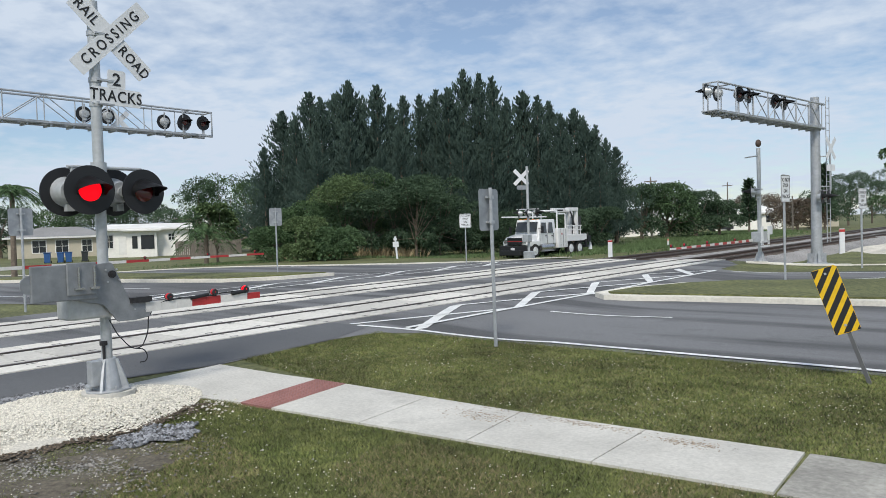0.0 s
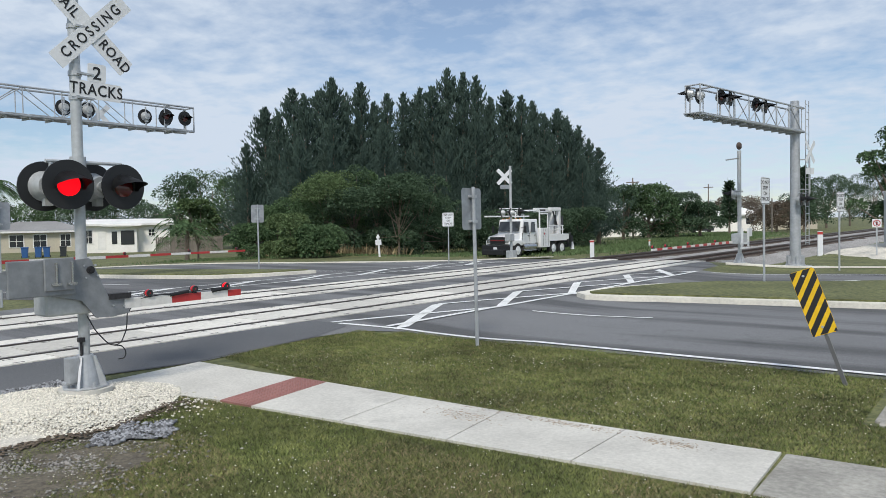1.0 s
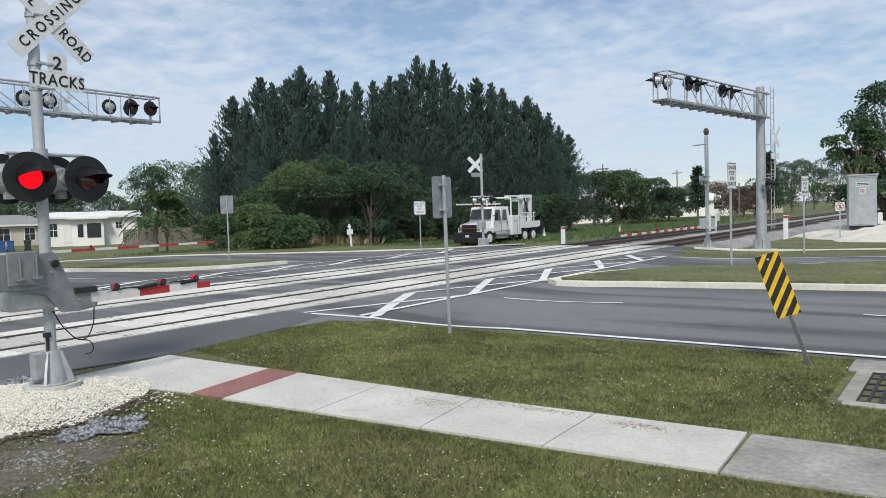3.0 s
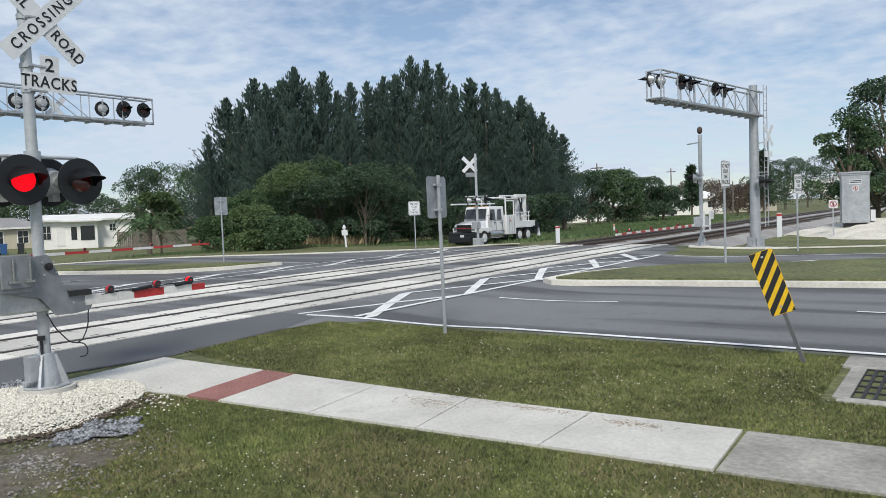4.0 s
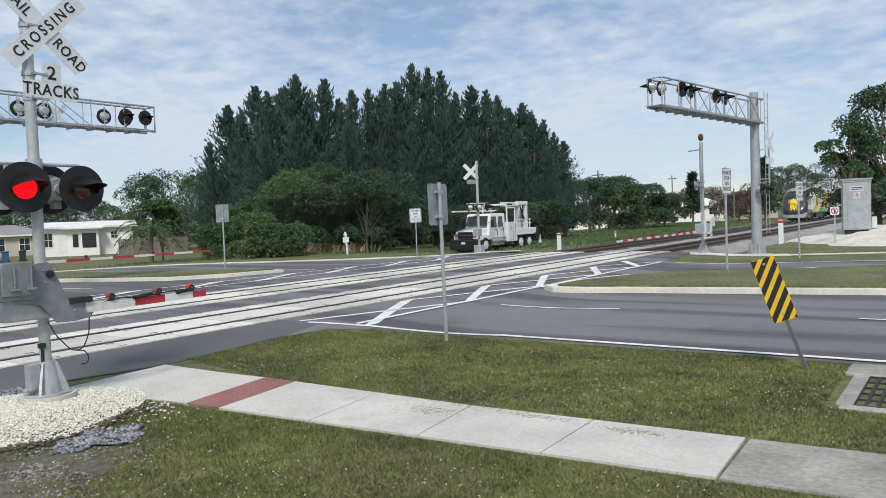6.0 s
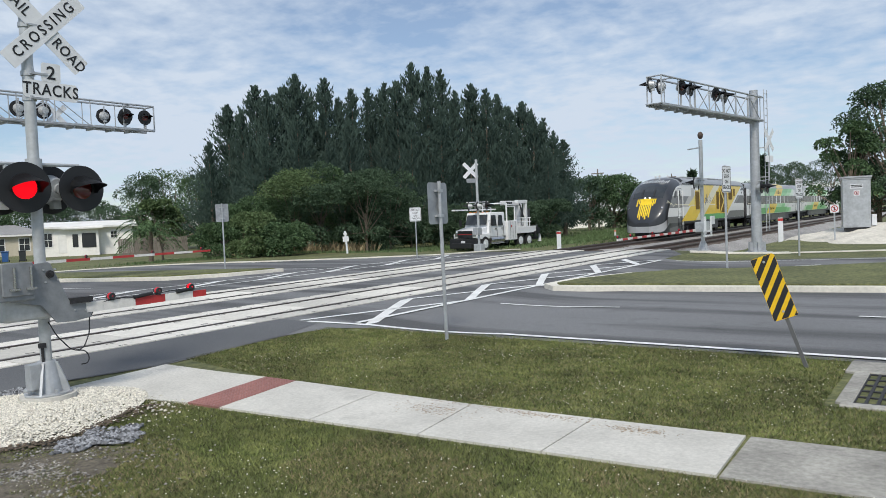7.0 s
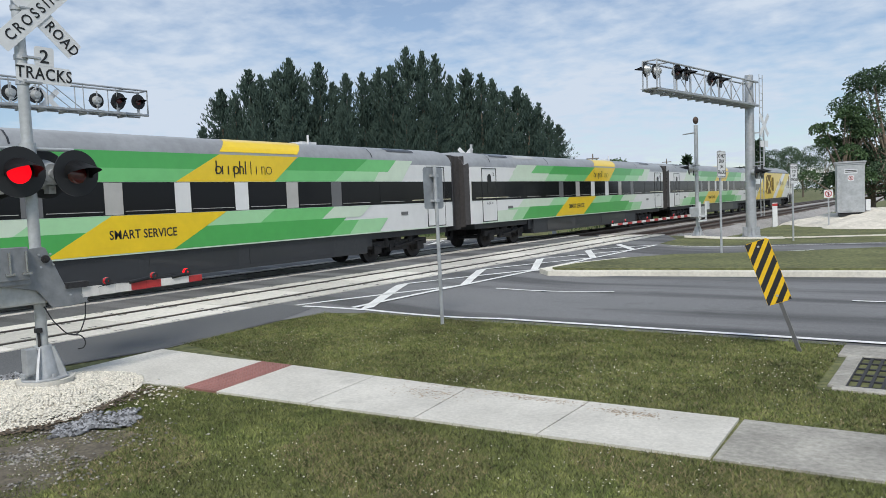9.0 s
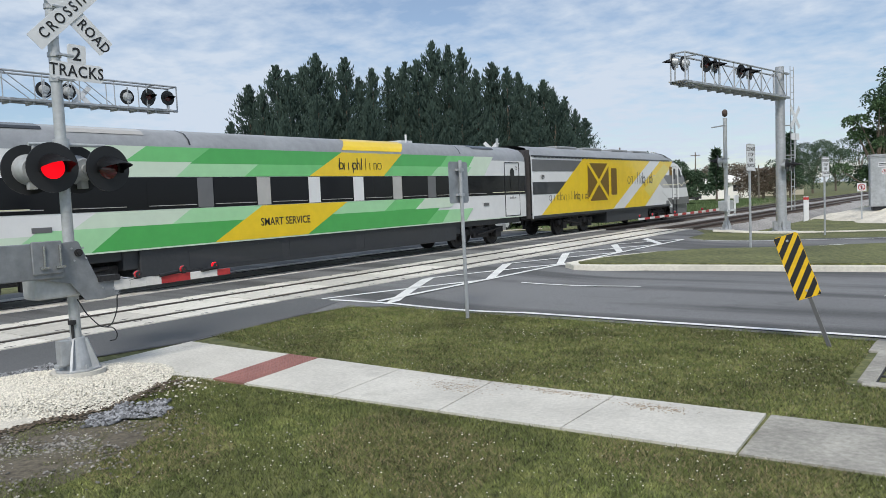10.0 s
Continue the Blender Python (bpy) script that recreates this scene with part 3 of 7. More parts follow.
def side_panel(parent, name, pts, mat, off=0.006, x=1.53, thick=0.004, label=""):
    """A painted shape on the flat side: points (u, z)."""
    bm = bmesh.new()
    f = bm.faces.new([bm.verts.new((x + off, u, z)) for u, z in pts])
    g = bmesh.ops.extrude_face_region(bm, geom=[f])["geom"]
    bmesh.ops.translate(bm, vec=(thick, 0, 0), verts=[v for v in g if isinstance(v, bmesh.types.BMVert)])
    return part(name, bm, mat, parent, label)


def rect(u0, u1, z0, z1, c=0.0):
    if not c:
        return [(u0, z0), (u1, z0), (u1, z1), (u0, z1)]
    return [(u0 + c, z0), (u1 - c, z0), (u1, z0 + c), (u1, z1 - c), (u1 - c, z1), (u0 + c, z1), (u0, z1 - c), (u0, z0 + c)]


def slant(u, z0, z1, w, lean):
    """A leaning bar: its foot at u, width w, shifted by lean at the top."""
    return [(u, z0), (u + w, z0), (u + w + lean, z1), (u + lean, z1)]


def wordmark(parent, u, z, h, mat, x=1.53, s=1.0, n=10):
    """A brand name drawn as plain bars and rings, the first six heavier."""
    w = 0.4 * h * s
    for i in range(n):
        bm = bmesh.new()
        uu = u + i * w * 1.36
        wt = h * (0.1 if i < 6 else 0.06)
        tall = i % 10 in (0, 4, 5, 6)
        if i % 10 in (0, 3, 9):
            ring = []
            for k in range(17):
                a = 2 * math.pi * k / 16
                cy, cz = uu + w * 0.55, z + 0.32 * h
                ring.append([bm.verts.new((x + 0.03, cy + math.cos(a) * q, cz + math.sin(a) * q)) for q in (0.31 * h, 0.31 * h - wt)])
            for p, q in zip(ring, ring[1:]):
                bm.faces.new((p[0], q[0], q[1], p[1]))
        if i % 10 != 9:
            lo = z - 0.25 * h if i % 10 == 3 else z
            bx(bm, x + 0.027, x + 0.031, uu, uu + wt, lo, z + h * (1.0 if tall else 0.62))
        if i % 10 in (4, 8):
            bx(bm, x + 0.027, x + 0.031, uu + w * 0.8, uu + w * 0.8 + wt, z, z + 0.5 * h)
            bx(bm, x + 0.0265, x + 0.0305, uu + wt, uu + w * 0.8, z + 0.62 * h - wt, z + 0.62 * h)
        part("wordmark_shape", bm, mat, parent)


def bogie(parent, u, wb=2.6, axles=2, r=0.46):
    b = new("bogie")
    b.parent, b.location = parent, (0, u, 0)
    bm = bmesh.new()
    for sx in (-1, 1):
        bx(bm, sx * 1.0 - 0.09, sx * 1.0 + 0.09, -wb / 2 - 0.5, wb / 2 + 0.5, 0.5, 0.75)
        bx(bm, sx * 1.05 - 0.08, sx * 1.05 + 0.08, -0.55, 0.55, 0.36, 0.62)
        for a in (-0.5, 0.5):
            bx(bm, sx * 1.08 - 0.1, sx * 1.08 + 0.1, a * wb - 0.2, a * wb + 0.2, 0.3, 0.62)
            rod(bm, (sx * 1.05, a * wb * 0.55, 0.55), (sx * 1.05, a * wb * 0.55, 1.0), 0.12, 10)
        rod(bm, (sx * 1.18, -0.35, 0.5), (sx * 1.18, wb / 2 + 0.2, 0.72), 0.05, 8)
        rod(bm, (sx * 0.9, 0, 0.7), (sx * 0.9, 0, 1.1), 0.26, 12)
    bx(bm, -1.0, 1.0, -0.25, 0.25, 0.5, 0.8)
    soften(bm, 0.015, 1)
    part("bogie_frame", bm, M["bogie"], b)
    for a in ((-0.5, 0.5) if axles == 2 else (-0.5, 0, 0.5)):
        bm = bmesh.new()
        for sx in (-1, 1):
            rod(bm, (sx * 0.69, a * wb, r), (sx * 0.83, a * wb, r), r, 28)
            rod(bm, (sx * 0.83, a * wb, r), (sx * 0.86, a * wb, r), r * 0.55, 20)
            rod(bm, (sx * 0.66, a * wb, r), (sx * 0.69, a * wb, r), r + 0.03, 28)
        rod(bm, (-0.7, a * wb, r), (0.7, a * wb, r), 0.09, 12)
        part("wheelset", bm, M["bogie"], b, smooth=True)
    return b


def coach(label, service, first):
    """A passenger coach; u runs from its leading end backwards."""
    c = thing("passenger_coach", label, "railway coach", pose(0, 0, 0), "train")
    L = 24.7
    rows = [(-0.35, 1.4, 1.1, 4.12), (-0.1, 1.5, 1.1, 4.22), (0.25, 1.53, 1.1, 4.25), (L - 0.6, 1.53, 1.1, 4.25), (L - 0.25, 1.5, 1.1, 4.22), (L, 1.4, 1.1, 4.12)]
    us = [-0.35, -0.1, 0.25] + [0.25 + (L - 0.85) * i / 8 for i in range(1, 9)] + [L - 0.25, L]
    pick = lambda u, z, k: "roofsilver" if z > 3.6 else ("gangway" if (u < -0.2 or u > L - 0.15) else "trainwhite")
    shell(rows, us, pick, c, {"roofsilver": "roof", "trainwhite": "body", "gangway": "end_frame"})
    bm = bmesh.new()
    bx(bm, -1.38, 1.38, -0.34, -0.3, 1.0, 4.0)
    part("end_wall", bm, M["gangway"], c)
    bm = bmesh.new()
    bx(bm, -1.38, 1.38, L - 0.05, L, 1.0, 4.0)
    part("end_wall", bm, M["gangway"], c)
    bm = bmesh.new()
    bx(bm, -1.1, 1.1, -0.8, -0.34, 0.95, 3.95)
    for i in range(5):
        bx(bm, -1.16, 1.16, -0.42 - 0.09 * i, -0.38 - 0.09 * i, 0.92, 4.0)
    part("gangway", bm, M["gangway"], c, "dark ribbed gangway bellows")
    bm = bmesh.new()
    bx(bm, -1.1, 1.1, L - 0.02, L + 0.4, 0.95, 3.95)
    for i in range(5):
        bx(bm, -1.16, 1.16, L + 0.03 + 0.09 * i, L + 0.07 + 0.09 * i, 0.92, 4.0)
    part("gangway", bm, M["gangway"], c, "dark ribbed gangway bellows")
    # skirt and underframe
    bm = bmesh.new()
    bx(bm, -1.46, 1.46, 5.6, L - 5.6, 0.4, 1.1)
    bx(bm, -1.3, 1.3, 0.5, L - 0.5, 0.86, 1.1)
    for s0 in (5.2, L - 6.2):
        bx(bm, -1.36, 1.36, s0, s0 + 1.0, 0.62, 1.1)
    soften(bm, 0.02, 1)
    part("underframe", bm, M["darkgrey"], c, "dark grey equipment skirt")
    for a, b in ((7.0, 10.2), (10.5, 13.4), (13.8, 17.4)):
        bm = bmesh.new()
        bx(bm, 1.462, 1.468, a, b, 0.5, 1.0)
        part("skirt_panel", bm, M["traingrey"], c)
    side_panel(c, "sill_strip", rect(0.7, L - 0.7, 1.1, 1.14), M["green4"], off=0.008)
    # window band and windows
    side_panel(c, "window_band", rect(0.0, L - 0.3, 2.1, 2.92), M["glass"], off=0.004, label="black glass window band")
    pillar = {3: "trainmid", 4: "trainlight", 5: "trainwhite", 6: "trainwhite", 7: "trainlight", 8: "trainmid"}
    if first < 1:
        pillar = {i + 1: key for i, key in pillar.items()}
    for i in range(10 if first > 1 else 11):
        u = first + i * 1.995
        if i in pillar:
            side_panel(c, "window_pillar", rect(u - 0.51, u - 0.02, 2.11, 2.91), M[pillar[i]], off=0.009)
        side_panel(c, "window", rect(u, u + 1.47, 2.17, 2.87, 0.07), M["glass"], off=0.013)
        side_panel(c, "window_seal", rect(u + 0.04, u + 1.43, 2.185, 2.2), M["trainlight"], off=0.014)
    side_panel(c, "accent_line", rect(0.3, 3.0, 2.2, 2.225), M["cream"], off=0.016)
    side_panel(c, "accent_line", rect(L - 3.0, L - 0.4, 2.2, 2.225), M["cream"], off=0.016)
    # livery: upper green sweep, yellow flash, lower green sweep
    hi, lo = (2.93, 3.7), (1.14, 2.09)
    du = -1.08
    def sweep(band, cells):
        for u0, w, za, zb, key, lean in cells:
            side_panel(c, "livery_stripe", slant(u0 + du, band[0] + (band[1] - band[0]) * za, band[0] + (band[1] - band[0]) * zb, w, lean), M[key], off=0.008 + 0.002 * random.random())
    sweep(hi, [(4.6, 2.4, 0.5, 1.0, "green4", 0.5), (4.2, 3.6, 0.0, 0.5, "green4", 0.5), (6.4, 1.9, 0.5, 1.0, "green2", 0.6), (8.0, 5.9, 0.45, 1.0, "green1", 0.7), (7.4, 2.6, 0.0, 0.45, "green3", 0.5),
               (9.6, 3.4, 0.0, 0.45, "green2", 0.5), (16.3, 3.3, 0.45, 1.0, "green1", 0.7), (15.9, 2.7, 0.0, 0.45, "green2", 0.5), (19.2, 2.2, 0.45, 1.0, "green2", 0.5),
               (18.3, 2.6, 0.0, 0.45, "green3", 0.4), (21.1, 1.4, 0.45, 1.0, "green4", 0.4), (20.6, 1.6, 0.0, 0.45, "green4", 0.3)])
    side_panel(c, "livery_flash", [(11.38, hi[0]), (14.86, hi[0]), (15.86, hi[1]), (12.85, hi[1])], M["yellow"], off=0.014)
    sweep(lo, [(2.2, 2.2, 0.0, 0.5, "green4", 0.6), (3.4, 2.0, 0.0, 0.6, "green3", 0.8), (4.3, 6.2, 0.0, 0.6, "green1", 0.9), (5.0, 3.2, 0.6, 1.0, "green4", 0.6), (7.6, 3.4, 0.6, 1.0, "green3", 0.6),
               (11.6, 4.8, 0.0, 0.6, "green1", 0.9), (12.5, 3.4, 0.6, 1.0, "green3", 0.6), (15.6, 2.6, 0.0, 0.62, "green1", 0.9), (15.3, 2.6, 0.6, 1.0, "green2", 0.6), (17.5, 2.2, 0.0, 0.5, "green2", 0.7),
               (17.6, 2.2, 0.6, 1.0, "green4", 0.6), (19.2, 1.6, 0.0, 0.5, "green3", 0.5)])
    side_panel(c, "livery_flash", [(7.8, lo[0]), (11.2, lo[0]), (13.0, lo[1]), (9.5, lo[1])], M["yellow"], off=0.014)
    wordmark(c, 12.7, 3.14, 0.38, M["black"], s=1.0)
    words("service_name", service, 0.32, Matrix.Translation((1.551, 10.36, 1.6)) @ Euler((radians(90), 0, radians(90))).to_matrix().to_4x4(), M["black"], c, squeeze=0.86)
    # roof flash, vents and panels
    part("roof_flash", patch(rows, 12.9, 15.9, 0.262, 0.5, 0.012, lean=1.0), M["yellow"], c, smooth=True)
    for u0 in (1.9, L - 4.1):
        part("roof_vent", patch(rows, u0, u0 + 1.6, 0.33, 0.39, 0.02), M["traingrey"], c)
    part("roof_hatch", patch(rows, 4.0, 6.0, 0.32, 0.385, 0.015), M["trainlight"], c)
    for u0 in (1.6, 7.2, L - 5.2):
        part("roof_seam", patch(rows, u0, u0 + 0.05, 0.26, 0.74, 0.012), M["traingrey"], c)
    bm = bmesh.new()
    bx(bm, -0.4, 0.4, 17.2, 17.9, 4.22, 4.34); rod(bm, (0.5, 17.4, 4.2), (0.5, 17.4, 4.55), 0.04)
    part("roof_antenna", bm, M["signwhite"], c)
    # end doors
    for u0 in (0.85, L - 2.0):
        side_panel(c, "door", rect(u0, u0 + 1.15, 1.2, 2.08, 0.05), M["trainwhite"], off=0.016)
        side_panel(c, "door_window", rect(u0 + 0.42, u0 + 0.74, 2.35, 3.24, 0.1), M["glass"], off=0.022)
        bm = bmesh.new()
        for a, b, z0, z1 in ((u0 - 0.03, u0, 1.16, 3.5), (u0 + 1.15, u0 + 1.18, 1.16, 3.5), (u0, u0 + 1.15, 3.47, 3.5), (u0, u0 + 1.15, 1.16, 1.19)):
            bx(bm, 1.536, 1.551, a, b, z0, z1)
        part("door_seal", bm, M["black"], c)
        words("car_class", "2", 0.22, Matrix.Translation((1.54, u0 + 0.95, 3.24)) @ Euler((radians(90), 0, radians(90))).to_matrix().to_4x4(), M["black"], c)
        wordmark(c, u0 + 0.32, 1.92, 0.12, M["trainmid"], x=1.54, s=0.8)
    side_panel(c, "access_plate", rect(3.0, 3.45, 1.68, 1.8), M["trainmid"], off=0.018)
    side_panel(c, "access_plate", rect(L - 3.7, L - 3.3, 1.68, 1.8), M["trainmid"], off=0.018)
    bogie(c, 3.4)
    bogie(c, L - 3.4)
    return c


def locomotive(label, number, lead):
    """A streamlined diesel locomotive; its nose near u = 0, its coupled end at u = L."""
    c = thing("locomotive", label, "locomotive", pose(0, 0, 0), "train")
    L = 22.35
    fore = lambda u: u if u >= 2.3 else 0.78 + (u - 0.42) * 0.8085
    rows = [(0.42, 0.45, 0.5, 1.15), (0.48, 0.72, 0.48, 1.34), (0.6, 0.97, 0.46, 1.56), (0.8, 1.18, 0.45, 1.82), (1.1, 1.34, 0.44, 2.14), (1.45, 1.44, 0.43, 2.5), (1.85, 1.49, 0.42, 2.88), (2.3, 1.52, 0.42, 3.3),
            (2.8, 1.53, 0.42, 3.68), (3.3, 1.53, 0.42, 3.97), (4.0, 1.53, 0.42, 4.2), (4.9, 1.53, 0.46, 4.34), (5.1, 1.53, 0.95, 4.36), (L, 1.53, 0.95, 4.36)]
    rows = [(fore(r[0]), *r[1:]) for r in rows]
    us = [0.42, 0.48, 0.54, 0.6, 0.7, 0.8, 0.95, 1.1, 1.28, 1.45, 1.65, 1.85, 2.08, 2.3, 2.55, 2.8, 3.05, 3.3, 3.65, 4.0, 4.45, 4.9, 5.1, 5.6] + [5.6 + (L - 5.6) * i / 8 for i in range(1, 9)]
    us = [fore(u) for u in us]
    n = len(PROFILE) - 1
    def pick(u, z, k):
        row = int(min(k, 1 - k) * n)
        if u > 4.6 and row > 4:
            return "roofsilver"
        if 1.9 < u < 5.4 and row < 1:
            return "trainmid"
        return "traingrey" if u < 4.6 else "trainwhite"
    shell(rows, us, pick, c, {"roofsilver": "roof", "traingrey": "cab_mask", "trainwhite": "body", "trainmid": "cab_skirt"})
    bm = bmesh.new()
    poly(bm, [(a * 0.45, 0.78, 0.5 + b * 0.65) for a, b in PROFILE])
    part("nose_cap", bm, M["traingrey"], c)
    # silver rim that sweeps from the chin up to the cab sides
    rim = [(0.775, 0.44, 0.86), (0.83, 0.44, 0.88), (0.93, 0.44, 0.93), (1.09, 0.45, 1.0), (1.33, 0.55, 1.12), (1.6, 0.75, 1.28), (1.9, 1.0, 1.42), (2.2, 1.22, 1.47)]
    for sx in (-1, 1):
        bm = bmesh.new()
        line = [[bm.verts.new((sx * (lerp_rows(rows, max(0.78, u))[0] + 0.012), u, z)) for z in (za, zb)] for u, za, zb in rim]
        for a, b in zip(line, line[1:]):
            bm.faces.new((a[0], b[0], b[1], a[1]))
        part("chin_rim", bm, M["chin"], c, "silver chin rim", smooth=True)
    bm = bmesh.new()
    bx(bm, -0.47, 0.47, 0.745, 0.79, 0.44, 0.86)
    soften(bm, 0.015, 1)
    part("chin_bar", bm, M["chin"], c)
    bm = bmesh.new()
    bx(bm, -1.45, 1.45, L - 0.04, L, 0.95, 4.1)
    part("end_wall", bm, M["gangway"], c)
    bm = bmesh.new()
    bx(bm, -1.15, 1.15, L, L + 0.42, 0.95, 3.95)
    part("gangway", bm, M["gangway"], c)
    # windscreen, wipers, lamps, nose stripes
    part("windscreen", patch(rows, 1.95, 3.02, 0.365, 0.635, 0.012, 8, 10), M["window"], c, smooth=True)
    part("number_board", patch(rows, 3.04, 3.14, 0.4, 0.44, 0.015), M["trainlight"], c)
    for k0 in (0.445, 0.555):
        part("wiper", patch(rows, 1.98, 2.5, k0 - 0.004, k0 + 0.004, 0.04), M["black"], c)
    for k0 in (0.478, 0.522):
        p = shell_point(rows, 1.9, k0)
        bm = bmesh.new()
        rod(bm, p + Vector((0, -0.06, 0.03)), p + Vector((0, 0.05, 0.0)), 0.055, 16)
        part("headlamp", bm, M["lamp"], c, "bright white headlamp")
    for sx in (-1, 1):
        p = shell_point(rows, 1.42, 0.5 - sx * 0.17)
        bm = bmesh.new()
        rod(bm, p + Vector((sx * 0.03, -0.06, 0.02)), p + Vector((-sx * 0.05, 0.05, -0.02)), 0.075, 16)
        part("ditch_lamp", bm, M["chrome"], c)
    def nose_point(u, x):
        w, za, zb = lerp_rows(rows, u)
        a = min(1.0, abs(x) / w)
        for p, q in zip(PROFILE, PROFILE[1:]):
            if q[0] <= a <= p[0] and p[0] > q[0]:
                return Vector((x, u - 0.012, za + (p[1] + (q[1] - p[1]) * (p[0] - a) / (p[0] - q[0])) * (zb - za) + 0.012))
        return Vector((x, u - 0.012, zb + 0.012))

    def nose_bar(name, u0, u1, x0, x1):
        bm = bmesh.new()
        line = [[bm.verts.new(nose_point(u0 + (u1 - u0) * i / 14, x0 + (x1 - x0) * k / 3)) for k in range(4)] for i in range(15)]
        for a, b in zip(line, line[1:]):
            for k in range(3):
                bm.faces.new((a[k], a[k + 1], b[k + 1], b[k]))
        part(name, bm, M["yellow"], c, smooth=True)

    nose_bar("nose_panel", 1.5, 1.86, -0.36, 0.36)
    for i in range(11):
        x0 = -0.68 + 0.126 * i
        far_out = abs(x0 + 0.04) > 0.45
        nose_bar("nose_stripe", (1.45 if far_out else 0.84) + 0.06 * ((i * 5) % 3), 1.86, x0, x0 + 0.085)
    for i in range(15):
        k0 = 0.38 + 0.0165 * i
        part("brow_stripe", patch(rows, 3.25, 3.85 - 0.16 * ((i * 7) % 3), k0, k0 + 0.008, 0.012, 6, 1), M["trainwhite"], c)
    # cab side
    side_panel(c, "cab_panel", [(1.5, 1.47), (5.4, 1.47), (6.6, 2.08), (1.82, 2.08)], M["trainwhite"], off=0.008)
    side_panel(c, "cab_panel", [(1.86, 2.1), (6.0, 2.1), (7.5, 2.9), (2.55, 2.9)], M["trainmid"], off=0.008)
    side_panel(c, "cab_panel", [(4.9, 2.1), (6.1, 2.1), (7.8, 2.9), (6.2, 2.9)], M["trainlight"], off=0.012)
    side_panel(c, "cab_panel", [(2.58, 2.92), (9.0, 2.92), (10.2, 3.68), (4.1, 3.68), (3.4, 3.55), (2.95, 3.3)], M["trainwhite"], off=0.008)
    side_panel(c, "cab_panel", [(1.45, 1.02), (4.65, 1.02), (5.4, 1.46), (1.48, 1.46)], M["trainmid"], off=0.007)
    zig = [(1.35, 2.45), (1.5, 2.6), (1.56, 2.42), (1.72, 2.58), (1.78, 2.38), (1.95, 2.52), (2.05, 2.34), (2.35, 2.42), (2.75, 2.2), (3.2, 2.36), (3.6, 2.28), (6.2, 2.3)]
    for (a, za), (b, zb) in zip(zig, zig[1:]):
        side_panel(c, "accent_line", [(a, za - 0.026), (b, zb - 0.026), (b, zb + 0.026), (a, za + 0.026)], M["cream"], off=0.016)
    side_panel(c, "cab_window", [(2.95, 2.75), (3.5, 2.85), (3.5, 3.28), (3.36, 3.36), (3.1, 3.2), (2.95, 2.98)], M["glass"], off=0.018)
    side_panel(c, "door_window", rect(3.9, 4.32, 2.65, 3.33, 0.09), M["glass"], off=0.018)
    bm = bmesh.new()
    for a, b, z0, z1 in ((3.74, 3.77, 1.2, 3.45), (4.5, 4.53, 1.2, 3.45), (3.74, 4.53, 3.43, 3.46), (3.9, 4.4, 1.62, 1.65)):
        bx(bm, 1.54, 1.552, a, b, z0, z1)
    part("cab_door_seal", bm, M["trainmid"], c)
    for u0 in (3.68, 4.6):
        bm = bmesh.new()
        rod(bm, (1.62, u0, 1.35), (1.62, u0, 3.3), 0.032, 8)
        for z in (1.4, 3.25):
            rod(bm, (1.5, u0, z), (1.63, u0, z), 0.025, 8)
        part("handrail", bm, M["trainwhite"], c)
    bm = bmesh.new()
    for z in (0.4, 0.68, 0.96):
        bx(bm, 1.3, 1.6, 3.8, 4.45, z, z + 0.05)
    for u0 in (3.78, 4.45):
        bx(bm, 1.35, 1.58, u0, u0 + 0.04, 0.35, 1.3)
    part("cab_steps", bm, M["black"], c)
    side_panel(c, "sill_strip", rect(4.9, L - 0.1, 0.95, 1.075), M["darkgrey"], off=0.006)
    # livery
    z0, z1 = 1.08, 3.78
    if lead:
        side_panel(c, "livery_field", [(4.5, z0), (15.7, z0), (21.4, z1), (9.8, z1)], M["yellow"], off=0.010)
        side_panel(c, "livery_stripe", [(6.05, 2.2), (7.25, 2.2), (10.2, 3.68), (9.2, 3.68), (7.6, 2.92)], M["paleyellow"], off=0.0145)
        side_panel(c, "livery_stripe", [(9.2, z0), (15.6, z0), (16.5, 1.5), (10.2, 1.5)], M["green1"], off=0.0145)
        side_panel(c, "livery_stripe", [(7.75, z0), (9.3, z0), (14.5, z1), (12.85, z1)], M["cream"], off=0.0185)
        side_panel(c, "livery_stripe", [(6.6, 2.2), (13.0, 2.2), (13.1, 2.26), (6.7, 2.26)], M["cream"], off=0.0225)
        side_panel(c, "livery_stripe", slant(15.6, z0, 1.55, 0.35, 0.95), M["cream"], off=0.0185)
        side_panel(c, "tail_panel", [(16.3, z0), (L - 0.1, z0), (L - 0.1, 1.65), (17.5, 1.65)], M["trainmid"], off=0.008)
        side_panel(c, "tail_panel", [(18.9, 2.28), (L - 0.1, 2.28), (L - 0.1, 2.98), (20.2, 2.98)], M["trainmid"], off=0.008)
        side_panel(c, "tail_panel", [(19.6, 2.32), (L - 0.1, 2.32), (L - 0.1, 2.9), (20.9, 2.9)], M["traingrey"], off=0.0125)
        side_panel(c, "tail_panel", [(21.1, 3.42), (L - 0.1, 3.42), (L - 0.1, 3.68), (21.6, 3.68)], M["traingrey"], off=0.008)
        wordmark(c, 9.17, 2.36, 0.68, M["traingrey"], s=1.0)
        grilles = ((7.8, 8.78, 1.9, 3.26), (13.4, 14.16, 1.83, 3.27), (14.45, 16.68, 1.55, 3.53), (17.09, 18.3, 2.6, 3.53), (18.62, 19.18, 2.91, 3.53))
        cross = (14.45, 16.68, 1.55, 3.53)
        side_panel(c, "vent_panel", rect(6.8, 7.45, 2.88, 3.52), M["trainlight"], off=0.02)
    else:
